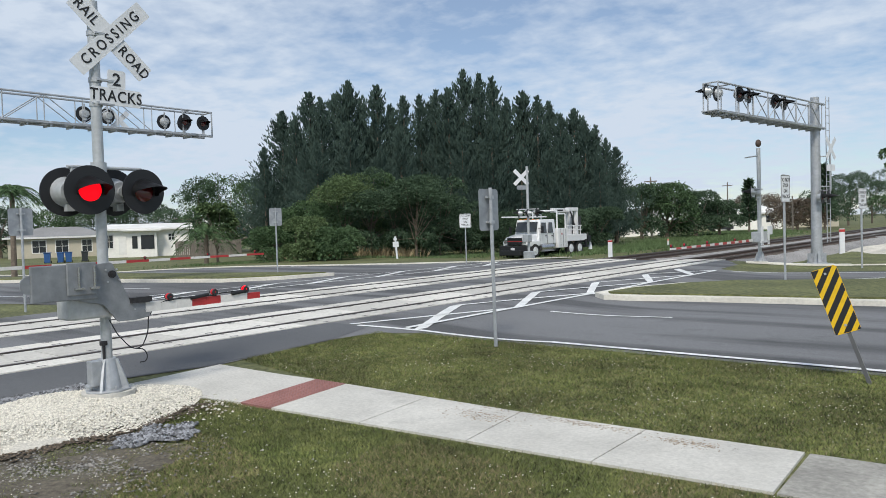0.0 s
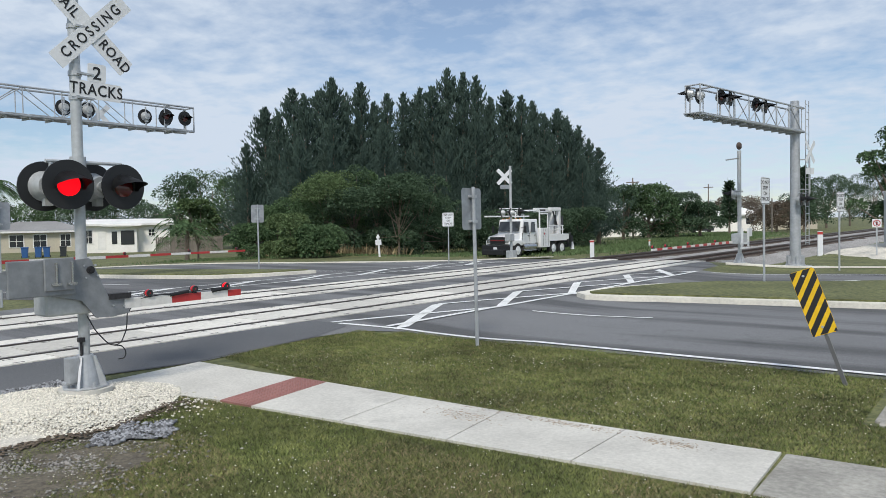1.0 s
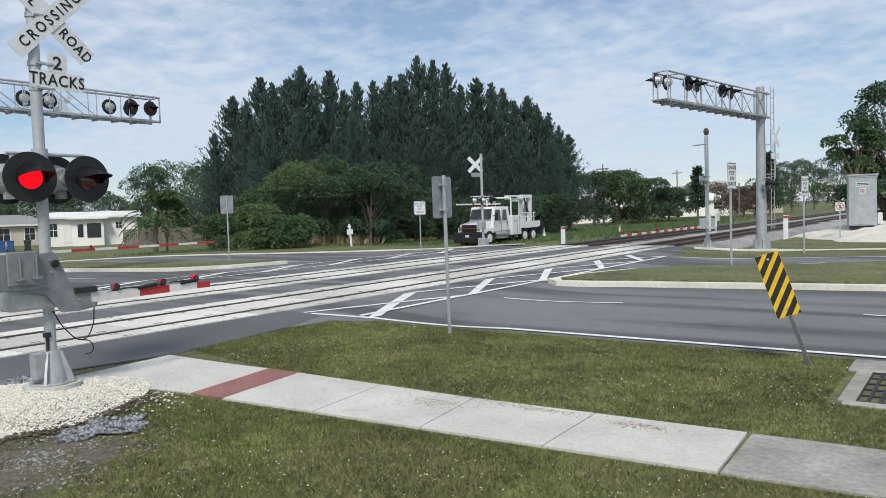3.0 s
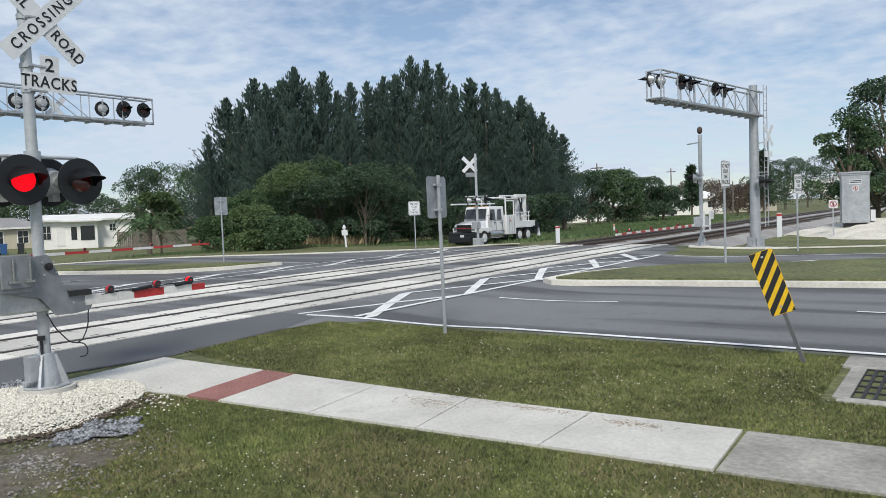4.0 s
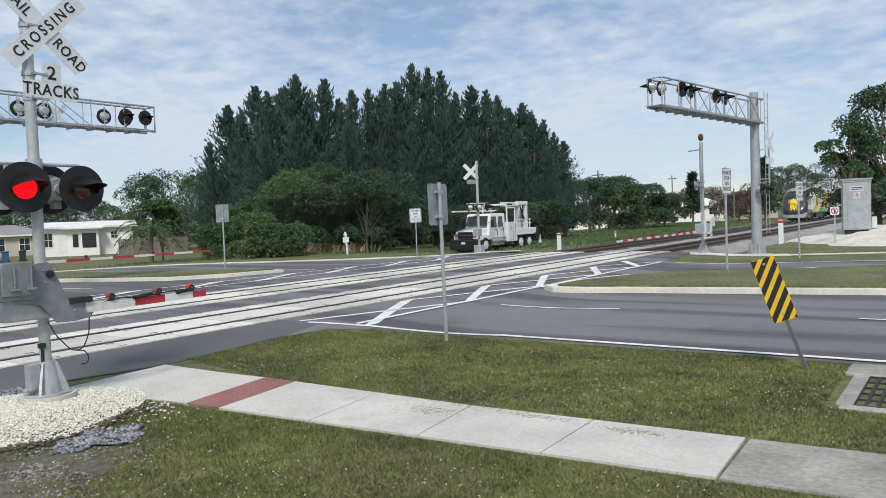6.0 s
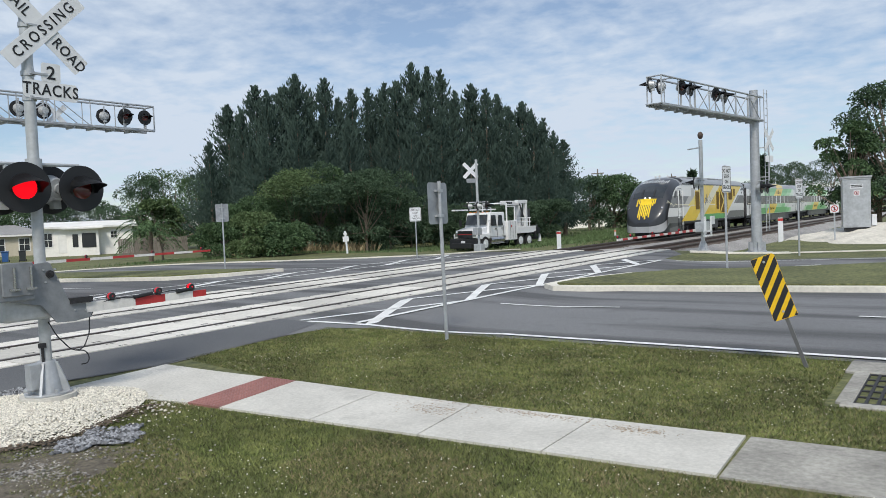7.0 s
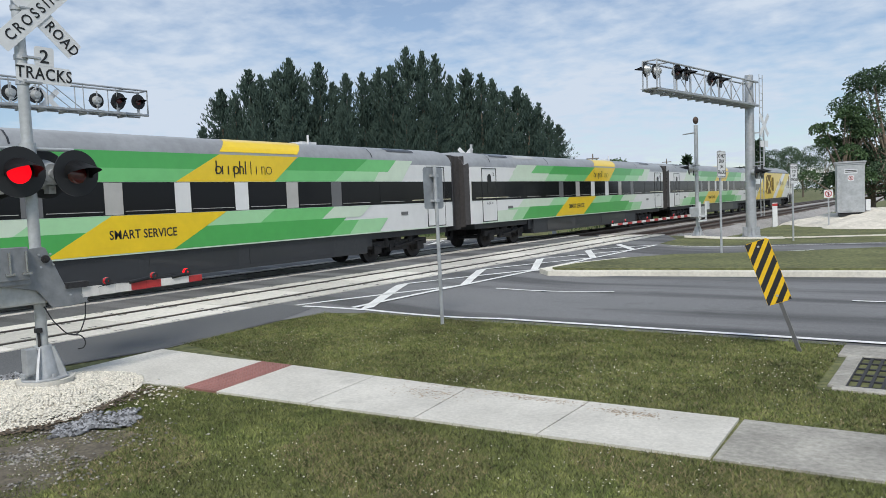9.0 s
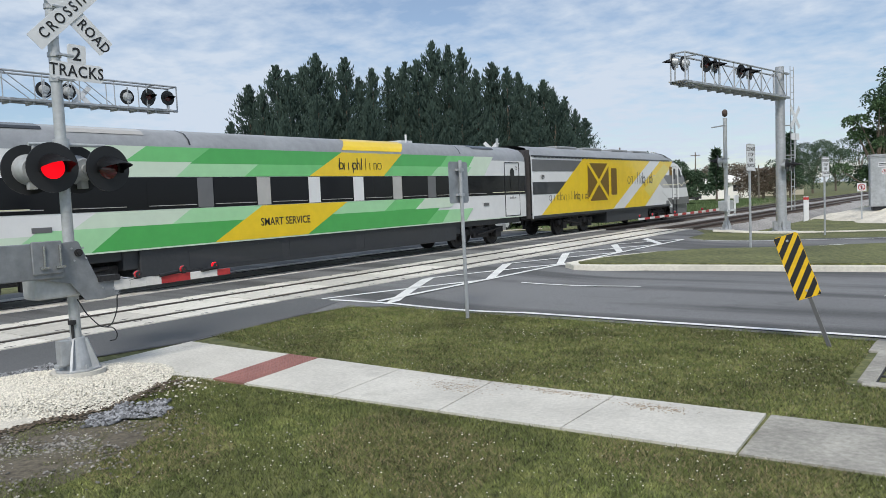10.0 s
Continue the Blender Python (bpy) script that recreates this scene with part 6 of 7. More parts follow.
# bearing, distance, height of the row's trees
ROW = [(52.6, 70, 9.9), (51.2, 74, 13.6), (50.2, 71, 12.8), (49.2, 73, 15.2), (48.3, 70, 14.2), (47.2, 74, 15.2), (46.2, 72, 15.9), (45.2, 75, 15.2), (44.1, 72, 15.5), (43.1, 76, 14.4),
       (42.1, 73, 14.6), (40.8, 74, 14.8), (39.6, 76, 15.6), (38.6, 73, 15.2), (37.5, 75, 17.2), (36.3, 74, 16.6), (35.3, 76, 16.6), (34.2, 74, 14.2), (33.0, 76, 15.1), (31.9, 75, 14.4),
       (31.0, 77, 14.2), (30.2, 75, 12.6), (29.2, 77, 13.3), (28.4, 76, 12.0), (27.6, 77, 11.6), (26.9, 76, 10.2), (26.2, 77, 9.4)]
random.seed(3)
placed = []
for i, (b, d, h) in enumerate(ROW):
    placed.append((b, d, h))
    placed.append((b + random.uniform(-0.5, 0.5), d + 4, h * random.uniform(0.7, 0.88)))
    if i % 2 == 0 and 27.5 < b < 51:
        placed.append((b + random.uniform(-0.6, 0.6), d - 4, h * random.uniform(0.6, 0.78)))
used = [False] * 4
for i, (b, d, h) in enumerate(placed):
    x, y, z = along(b, d)
    s = h / 15.45
    m = pose(x, y, z, 0, 0, random.uniform(0, 360))
    src = pines[i % 4]
    wide = random.uniform(0.8, 1.25)
    if not used[i % 4]:
        used[i % 4] = True
        src.matrix_basis = m
        ob = src
    else:
        ob = copy_thing(src, m)
    ob.scale = (s * wide, s * wide, s)

# shrubs and trees in front of the row, and round the place
SHRUBS = [(50.5, 60, 4.0, 2.6, "leaf"), (48.5, 58, 4.6, 3.0, "leaf"), (46.8, 57, 6.2, 3.4, "leaflight"), (44.8, 57, 6.8, 3.4, "leafdark"), (43.0, 58, 6.6, 3.2, "leaf"), (41.4, 56, 6.2, 3.0, "leafdark"),
          (39.6, 58, 6.4, 3.2, "leafdark"), (38.0, 60, 4.2, 2.8, "leafdark"), (36.2, 62, 3.4, 2.8, "leafdark"), (34.0, 63, 3.4, 3.0, "leafdark"), (31.8, 66, 3.2, 3.2, "leafdark"), (29.4, 68, 3.4, 3.2, "leafdark"),
          (27.6, 70, 3.6, 2.6, "leafdark"), (52.2, 58, 2.6, 2.2, "leaf"), (47.6, 52, 2.2, 2.0, "leaf"), (49.4, 53, 3.0, 2.0, "leaflight")]
for i, (b, d, h, s, key) in enumerate(SHRUBS):
    x, y, z = along(b, d)
    broadleaf("shrub", "dense dark green shrub below the casuarina row", "shrub", pose(x, y, z), h, s, M[key], 300 + i, 14000, 0.145, 0.1, 0.05, 20, "shrub belt")
FAR = [(24.4, 95, 6.6, 4.4, "leafdark"), (22.6, 98, 6.8, 4.6, "leaf"), (20.6, 102, 5.8, 4.6, "leafdark"), (19.0, 105, 4.6, 3.6, "leafdark"),
       (57.5, 108, 10.0, 6.0, "leafdark"), (55.2, 106, 10.8, 6.4, "leaf"), (53.4, 100, 9.0, 5.2, "leaf"), (60.5, 118, 7.0, 6.0, "leafdark"), (63.5, 122, 6.6, 6.0, "leafdark"), (66.5, 120, 6.6, 6.0, "leaf"), (70, 120, 7, 6, "leafdark"),
       (13.9, 135, 5.0, 5.0, "leafbrown"), (12.6, 150, 6.6, 6.0, "leafdark"), (10.8, 175, 10.5, 6.5, "leafdark"), (9.4, 205, 12.5, 7.0, "leafdark"), (8.0, 250, 15.0, 8.0, "leafdark"), (16.4, 170, 7.0, 8.0, "leafbrown"), (18.0, 175, 6.4, 8.0, "leafdark")]
for i, (b, d, h, s, key) in enumerate(FAR):
    x, y, z = along(b, d)
    broadleaf("background_tree", "rounded green tree in the distance", "tree", pose(x, y, z), h, s, M[key], 400 + i, 9500, 0.26, 0.25, 0.1, 18, "distant trees")
# the big tree by the cabinet
for i, (b, d, h, s, key, op) in enumerate([(4.3, 60, 10.2, 4.4, "leafdark", 0.6), (6.9, 58, 7.6, 2.8, "leaf", 0.9), (2.0, 64, 11.5, 4.8, "leafdark", 0.5), (5.2, 62, 5.0, 4.0, "leafdark", 0.0)]):
    x, y, z = along(b, d)
    broadleaf("roadside_tree", "large leafy tree with open drooping sprays", "tree", pose(x, y, z), h, s, M[key], 500 + i, 9000, 0.2, 0.2, 0.28, 30, "roadside trees", op)


def pale_tree(b, d, h):
    x, y, z = along(b, d)
    broadleaf("garden_tree", "small light green garden tree before the houses", "tree", pose(x, y, z), h, 2.2, M["leaflight"], 611, 2600, 0.3, 0.1, 0.35, 12, "", 0.6)


pale_tree(56.2, 66, 5.0)


def spire_pine(b, d, h, seed):
    """A thin tiered conifer."""
    rng = np.random.default_rng(seed)
    x, y, z = along(b, d)
    t = thing("norfolk_pine", "thin tiered dark pine above the distant roofs", "tree", pose(x, y, z), "distant pines")
    bm = bmesh.new()
    rod(bm, (0, 0, 0), (0, 0, h), 0.18, 8, 0.03)
    part("trunk", bm, M["bark"], t)
    P, D = [], []
    for i in range(16):
        f = 0.25 + 0.73 * i / 15
        for j in range(6):
            a = j * 1.047 + i * 0.5
            d0 = np.array([np.cos(a), np.sin(a), 0.15])
            s = np.linspace(0.1, 1, 14)
            P.append(np.array([0, 0, h * f]) + d0 * (h * 0.2 * (1.05 - f) * s)[:, None] + rng.normal(size=(14, 3)) * 0.08)
            D.append(np.tile(d0, (14, 1)) + rng.normal(size=(14, 3)) * 0.4)
    D = np.concatenate(D); D /= np.linalg.norm(D, axis=1)[:, None]
    v, f = tufts(np.concatenate(P), D, 0.7, 0.14, rng, -0.1)
    foliage("crown", v, f, M["leafdark"], t)


spire_pine(12.2, 132, 10.2, 1)
spire_pine(17.0, 120, 7.8, 2)


def palm(b, d, h, seed, fronds=22, reach=2.2, label="green palm with arching fronds"):
    rng = np.random.default_rng(seed)
    x, y, z = along(b, d)
    t = thing("palm_tree", label, "palm", pose(x, y, z), "palms")
    bm = bmesh.new()
    rod(bm, (0, 0, -0.2), (0.1, 0.05, h), 0.2, 10, 0.15)
    part("trunk", bm, M["bark"], t)
    for i in range(fronds):
        a = 2 * np.pi * i / fronds + rng.uniform(-0.2, 0.2)
        up = rng.uniform(-0.1, 1.3)
        P, D = [], []
        for s in np.linspace(0.1, 1, 26):
            p = np.array([np.cos(a) * reach * s, np.sin(a) * reach * s, h + reach * (up * s - (0.7 + 0.5 * up) * s * s)])
            for sd in (-1, 1):
                P.append(p)
                D.append(np.array([np.cos(a) * 0.6 - sd * np.sin(a), np.sin(a) * 0.6 + sd * np.cos(a), -0.25]))
        D = np.array(D); D /= np.linalg.norm(D, axis=1)[:, None]
        v, f = tufts(np.array(P), D, 0.45, 0.035, rng, 0.3)
        foliage("frond", v, f, M["leaf"], t)


palm(57.0, 64, 2.7, 4, 24, 2.5)
palm(69.3, 60, 5.9, 5, 34, 1.9, "fan palm with a ragged green head")


# ---- service truck ----
def service_truck():
    """A crew-cab utility truck with a rear crane; its length runs from the front bumper along +y."""
    t = thing("service_truck", "white crew-cab railway service truck with rear crane, parked on grass", "truck", pose(-29.3, 43.35, -0.36, 0, 0, -1))
    W = 1.2
    # bonnet
    bm = bmesh.new()
    v = bx(bm, -0.95, 0.95, 0.35, 1.75, 0.95, 1.72)
    for q in v:
        if q.co.y < 1 and q.co.z > 1.3:
            q.co.z -= 0.22
            q.co.x *= 0.86
    soften(bm, 0.07, 3)
    part("bonnet", bm, M["truckwhite"], t, smooth=True)
    bm = bmesh.new()
    bx(bm, -0.62, 0.62, 0.3, 0.36, 0.98, 1.48)
    part("grille", bm, M["black"], t)
    for i in range(5):
        bm = bmesh.new()
        bx(bm, -0.6, 0.6, 0.27, 0.31, 1.03 + 0.09 * i, 1.06 + 0.09 * i)
        part("grille_bar", bm, M["red"] if i == 2 else M["darkgrey"], t)
    for sx in (-1, 1):
        bm = bmesh.new()
        bx(bm, sx * 0.78 - 0.13, sx * 0.78 + 0.13, 0.32, 0.4, 1.08, 1.34)
        part("headlight", bm, M["chrome"], t)
        bm = bmesh.new()
        v = bx(bm, sx * 0.95 - 0.2, sx * 0.95 + 0.2, 0.5, 1.85, 0.85, 1.25)
        soften(bm, 0.08, 3)
        part("wing", bm, M["truckwhite"], t, smooth=True)
        bm = bmesh.new()
        bx(bm, sx * 1.38 - 0.09, sx * 1.38 + 0.09, 1.75, 1.8, 1.75, 2.25); rod(bm, (sx * 1.0, 1.85, 2.1), (sx * 1.38, 1.8, 2.1), 0.02, 6)
        part("mirror", bm, M["black"], t)
    bm = bmesh.new()
    bx(bm, -1.15, 1.15, 0.05, 0.32, 0.5, 0.92)
    bx(bm, -0.9, 0.9, -0.35, 0.1, 0.25, 0.6)
    soften(bm, 0.03, 1)
    part("bumper", bm, M["black"], t)
    bm = bmesh.new()
    bx(bm, -0.16, 0.16, 0.03, 0.048, 0.62, 0.78)
    part("plate", bm, M["signwhite"], t)
    # cab
    bm = bmesh.new()
    v = bx(bm, -1.08, 1.08, 1.65, 4.05, 0.95, 2.72)
    for q in v:
        if q.co.z > 2:
            q.co.x *= 0.93
            q.co.y += 0.42 if q.co.y < 2 else -0.04
    soften(bm, 0.09, 3)
    part("cab", bm, M["truckwhite"], t, smooth=True)
    bm = bmesh.new()
    poly(bm, [(-0.9, 1.72, 1.85), (0.9, 1.72, 1.85), (0.86, 1.99, 2.55), (-0.86, 1.99, 2.55)], 0.03)
    part("windscreen", bm, M["window"], t)
    for sx in (-1, 1):
        for y0, y1 in ((1.98, 2.75), (2.95, 3.6)):
            bm = bmesh.new()
            a = 1.09
            poly(bm, [(sx * a, y0, 1.75), (sx * a, y1, 1.75), (sx * (a - 0.05), y1 - 0.04, 2.5), (sx * (a - 0.05), y0 + 0.18, 2.5)], 0.02)
            part("side_window", bm, M["window"], t)
        for y in (1.9, 2.85, 3.72):
            bm = bmesh.new()
            bx(bm, sx * 1.075 - 0.012, sx * 1.075 + 0.012, y - 0.012, y + 0.012, 0.98, 1.72)
            part("door_seam", bm, M["darkgrey"], t)
        for y in (2.65, 3.5):
            bm = bmesh.new()
            bx(bm, sx * 1.1 - 0.02, sx * 1.1 + 0.02, y - 0.09, y + 0.09, 1.52, 1.57)
            part("door_handle", bm, M["black"], t)
        bm = bmesh.new()
        rod(bm, (sx * 0.98, 1.9, 0.72), (sx * 0.98, 3.6, 0.72), 0.26, 18)
        part("fuel_tank", bm, M["chrome"], t)
        bm = bmesh.new()
        bx(bm, sx * 1.12 - 0.1, sx * 1.12 + 0.1, 2.0, 3.6, 0.45, 0.5)
        part("step", bm, M["galv"], t)
    bm = bmesh.new()
    for i in range(5):
        bx(bm, -0.8 + 0.36 * i, -0.65 + 0.36 * i, 2.12, 2.22, 2.7, 2.77)
    part("marker_lights", bm, M["amber"], t)
    bm = bmesh.new()
    rod(bm, (-0.4, 2.6, 2.72), (-0.4, 2.6, 2.86), 0.1, 12)
    part("beacon", bm, M["amber"], t)
    bm = bmesh.new()
    bx(bm, -0.45, 0.45, 0.6, 8.3, 0.6, 0.86)
    part("chassis", bm, M["black"], t)
    # utility body
    for sx in (-1, 1):
        bm = bmesh.new()
        bx(bm, sx * 1.0 - 0.2, sx * 1.0 + 0.2, 4.15, 5.45, 0.62, 2.05)
        soften(bm, 0.02, 1)
        part("tool_cabinet", bm, M["truckwhite"], t)
        bm = bmesh.new()
        bx(bm, sx * 1.0 - 0.2, sx * 1.0 + 0.2, 5.47, 8.3, 1.12, 1.55)
        soften(bm, 0.02, 1)
        part("tool_cabinet", bm, M["truckwhite"], t)
        for y in (4.5, 4.85, 5.2):
            bm = bmesh.new()
            bx(bm, sx * 1.205 - 0.006, sx * 1.205 + 0.006, y - 0.008, y + 0.008, 0.7, 2.0)
            part("cabinet_seam", bm, M["darkgrey"], t)
        bm = bmesh.new()
        bx(bm, sx * 1.205 - 0.008, sx * 1.205 + 0.008, 4.6, 4.72, 1.55, 1.7)
        part("stencil_bar", bm, M["red"], t)
    bm = bmesh.new()
    bx(bm, -1.0, 1.0, 4.2, 8.35, 1.05, 1.15)
    part("bed_floor", bm, M["darkgrey"], t)
    # headboard rack, rails and crane
    bm = bmesh.new()
    for sx in (-1, 1):
        rod(bm, (sx * 1.05, 4.25, 1.95), (sx * 1.05, 4.25, 3.35), 0.06, 8)
        rod(bm, (sx * 1.05, 5.4, 1.95), (sx * 1.05, 5.4, 3.1), 0.05, 8)
        rod(bm, (sx * 1.05, 4.25, 3.1), (sx * 1.05, 5.4, 3.1), 0.05, 8)
    rod(bm, (-1.05, 4.25, 3.35), (1.05, 4.25, 3.35), 0.06, 8)
    part("rack", bm, M["truckwhite"], t)
    bm = bmesh.new()
    for z in (1.9, 2.2):
        rod(bm, (1.1, 5.5, z), (1.1, 7.7, z), 0.035, 8)
    for y in (5.6, 6.5, 7.5):
        rod(bm, (1.1, y, 1.55), (1.1, y, 2.2), 0.035, 8)
    part("side_rail", bm, M["truckwhite"], t)
    bm = bmesh.new()
    bx(bm, -0.2, 0.2, 7.6, 8.0, 1.15, 3.3)
    bx(bm, -0.16, 0.16, 5.3, 7.9, 3.22, 3.55)
    bx(bm, 0.5, 0.75, 7.6, 7.85, 1.2, 3.4)
    v = bx(bm, 0.48, 0.78, 6.4, 7.85, 3.32, 3.58)
    soften(bm, 0.03, 2)
    part("crane_boom", bm, M["truckwhite"], t)
    bm = bmesh.new()
    rod(bm, (0.62, 7.5, 2.2), (0.62, 6.9, 3.3), 0.06, 10)
    rod(bm, (0.3, 7.8, 1.4), (0.3, 7.8, 3.0), 0.07, 10)
    bx(bm, 0.55, 0.85, 7.85, 8.05, 1.9, 2.9)
    part("hydraulics", bm, M["darkgrey"], t)
    bm = bmesh.new()
    bx(bm, -0.14, 0.14, -1.0, 4.3, 2.88, 2.98)
    part("stowed_boom", bm, M["truckwhite"], t)
    bm = bmesh.new()
    bx(bm, -1.0, 1.0, 4.3, 5.2, 3.3, 3.42)
    part("boom_cradle", bm, M["black"], t)
    bm = bmesh.new()
    bx(bm, -0.9, 0.9, 8.3, 9.1, 0.5, 0.7)
    rod(bm, (0.9, 8.6, 0.6), (0.9, 9.0, 1.6), 0.09, 8); rod(bm, (0.4, 8.5, 0.7), (0.4, 9.2, 1.5), 0.12, 8); bx(bm, 0.6, 1.1, 8.7, 9.1, 0.9, 1.4)
    part("rail_gear", bm, M["black"], t)
    bm = bmesh.new()
    rod(bm, (0.9, 9.35, 0.3), (0.9, 9.35, 1.05), 0.16, 10, 0.05)
    part("traffic_cone", bm, M["signwhite"], t)
    # wheels
    for y, pair in ((1.15, 0), (6.0, 1), (7.25, 1)):
        for sx in (-1, 1):
            wh = new("wheel")
            wh.parent, wh.location = t, (sx * 1.02, y, 0.52)
            bm = bmesh.new()
            rod(bm, (-0.15, 0, 0), (0.15, 0, 0), 0.52, 32)
            soften(bm, 0.03, 1)
            part("tyre", bm, M["tyre"], wh, smooth=True)
            bm = bmesh.new()
            rod(bm, (-0.17, 0, 0), (0.17, 0, 0), 0.3, 24)
            rod(bm, (-0.22, 0, 0), (0.22, 0, 0), 0.12, 12)
            part("rim", bm, M["signwhite"], wh, smooth=True)
    for sx in (-1, 1):
        bm = bmesh.new()
        bx(bm, sx * 1.1 - 0.15, sx * 1.1 + 0.15, 5.35, 7.9, 1.06, 1.12)
        part("mudguard", bm, M["truckwhite"], t)


service_truck()


# ---- houses ----
def house(m, w, d, eave, ridge, wall, roof, label, windows, doors=(), flat=False, chimney=False):
    """A single-storey house; its front faces -y in its own space."""
    h = thing("house", label, "house", m, "houses")
    bm = bmesh.new()
    bx(bm, 0, w, 0, d, -0.6, eave)
    part("wall", bm, M[wall], h)
    o = 0.55
    bm = bmesh.new()
    a = [(-o, -o, eave), (w + o, -o, eave), (w + o, d + o, eave), (-o, d + o, eave)]
    if flat:
        top = [(-o, d / 2, ridge), (w + o, d / 2, ridge)]
    else:
        top = [(d * 0.4, d / 2, ridge), (w - d * 0.4, d / 2, ridge)]
    vs = [bm.verts.new(p) for p in a + top]
    for f in ((0, 1, 5, 4), (2, 3, 4, 5), (1, 2, 5), (3, 0, 4), (3, 2, 1, 0)):
        bm.faces.new([vs[i] for i in f])
    part("roof", bm, M[roof], h)
    bm = bmesh.new()
    bx(bm, -o - 0.03, w + o + 0.03, -o - 0.03, -o + 0.02, eave - 0.18, eave + 0.04)
    part("fascia", bm, M["roofwhite"], h)
    for u, z, ww, hh in windows:
        wi = new("window")
        wi.parent, wi.location = h, (u, 0, z)
        bm = bmesh.new()
        bx(bm, -ww / 2 - 0.09, ww / 2 + 0.09, -0.04, 0.02, -hh / 2 - 0.09, hh / 2 + 0.09)
        part("frame", bm, M["roofwhite"], wi)
        for i in (0, 1):
            for j in (0, 1):
                bm = bmesh.new()
                bx(bm, -ww / 2 + i * ww / 2 + 0.03, i * ww / 2 - 0.03, -0.06, -0.03, -hh / 2 + j * hh / 2 + 0.03, j * hh / 2 - 0.03)
                part("pane", bm, M["window"], wi)
    for u in doors:
        bm = bmesh.new()
        bx(bm, u - 0.45, u + 0.45, -0.05, 0.02, 0, 2.05)
        part("door", bm, M["roofwhite"], h)
    return h


def place(b, d):
    x, y, z = along(b, d)
    return x, y, z


x, y, z = place(69.6, 112)
house(pose(x, y, z, 0, 0, 66), 12.0, 9, 2.75, 4.1, "stuccobeige", "roofgrey", "beige bungalow with grey shingle roof behind blue bins", [(3.6, 1.5, 1.6, 1.6), (6.3, 1.5, 1.5, 1.6), (9.3, 1.5, 1.2, 1.6)])
x, y, z = place(63.9, 99)
hw = house(pose(x, y, z + 0.35, 0, 0, 61), 10.0, 8, 3.1, 3.75, "stucco", "roofwhite", "white low bungalow with shallow white roof", [(0.8, 1.6, 0.9, 1.6), (7.9, 2.0, 0.7, 0.8)], (2.3,), True)
bm = bmesh.new()
bx(bm, 2.9, 6.2, -1.2, 0.3, -0.5, 2.8)
part("bay", bm, M["stucco"], hw)
bm = bmesh.new()
bx(bm, 2.4, 6.7, -1.8, 0.3, 2.8, 2.95)
part("bay_roof", bm, M["roofwhite"], hw)
bm = bmesh.new()
bx(bm, 3.4, 4.0, -1.24, -1.18, 0.7, 2.2)
part("bay_window", bm, M["window"], hw)
bm = bmesh.new()
bx(bm, 4.4, 5.9, -1.24, -1.18, 0.6, 2.3)
part("bay_window", bm, M["window"], hw)
x, y, z = place(58.0, 84)
fence = thing("board_fence", "weathered grey board fence beside the white house", "fence", pose(x, y, z, 0, 0, 52))
fb = bmesh.new()
bx(fb, 0.01, 0.19, -0.02, 0.02, -0.1, 1.9)
fence_board = mesh_of("board", fb, M["fence"])
for i in range(34):
    q = new("board", fence_board)
    q.parent, q.location = fence, (-1.6 + 0.2 * i, random.uniform(-0.015, 0.015), random.uniform(-0.05, 0.03))
for i, (b, key, col) in enumerate(((67.3, "binblue", "blue"), (66.5, "binblue", "blue"), (66.0, "binblue", "blue"), (65.0, "bindark", "dark"))):
    x, y, z = place(b, 88)
    bn = thing("wheelie_bin", col + " plastic wheeled bin standing by the beige house", "bin", pose(x, y, z, 0, 0, 62), "bins")
    bm = bmesh.new()
    v = bx(bm, -0.32, 0.32, -0.35, 0.35, 0.05, 1.05)
    for q in v:
        if q.co.z < 0.5:
            q.co.x *= 0.8
            q.co.y *= 0.8
    soften(bm, 0.03, 2)
    part("tub", bm, M[key], bn)
    bm = bmesh.new()
    bx(bm, -0.36, 0.36, -0.4, 0.38, 1.05, 1.13)
    soften(bm, 0.03, 2)
    part("lid", bm, M[key], bn)
    for sx in (-1, 1):
        bm = bmesh.new()
        rod(bm, (sx * 0.3, 0.3, 0.12), (sx * 0.36, 0.3, 0.12), 0.12, 14)
        part("wheel", bm, M["tyre"], bn)
# roofs far along the tracks
for i, (b, d, w, wall, roof) in enumerate(((18.3, 150, 9, "stucco", "roofwhite"), (16.2, 165, 14, "stuccobeige", "roofgrey"), (19.6, 155, 7, "stucco", "roofwhite"), (26.0, 118, 6, "stucco", "roofgrey"))):
    x, y, z = place(b, d)
    house(pose(x, y, z + 0.4, 0, 0, b), w, 8, 2.7, 4.1, wall, roof, "distant low house beyond the grass field", [(2, 1.5, 1.4, 1.2), (w - 2, 1.5, 1.4, 1.2)])
for b, d, h in ((23.7, 105, 8.2), (18.4, 150, 9), (14.2, 130, 5.5)):
    x, y, z = place(b, d)
    up = thing("utility_pole", "grey wooden utility pole among distant trees", "utility pole", pose(x, y, z), "utility poles")
    bm = bmesh.new()
    rod(bm, (0, 0, 0), (0, 0, h), 0.16, 8, 0.1)
    part("pole", bm, M["fence"], up)
    bm = bmesh.new()
    bx(bm, -0.9, 0.9, -0.06, 0.06, h - 0.7, h - 0.55)
    part("crossarm", bm, M["fence"], up)
x, y, z = place(18.9, 140)
pc = thing("parked_car", "small dark parked car by the distant houses", "car", pose(x, y, z - 0.02, 0, 0, 20))
bm = bmesh.new()
bx(bm, -2.1, 2.1, -0.85, 0.85, 0.35, 0.95)
v = bx(bm, -1.2, 1.4, -0.75, 0.75, 0.95, 1.5)
for q in v:
    if q.co.z > 1.2:
        q.co.x *= 0.7
soften(bm, 0.08, 2)
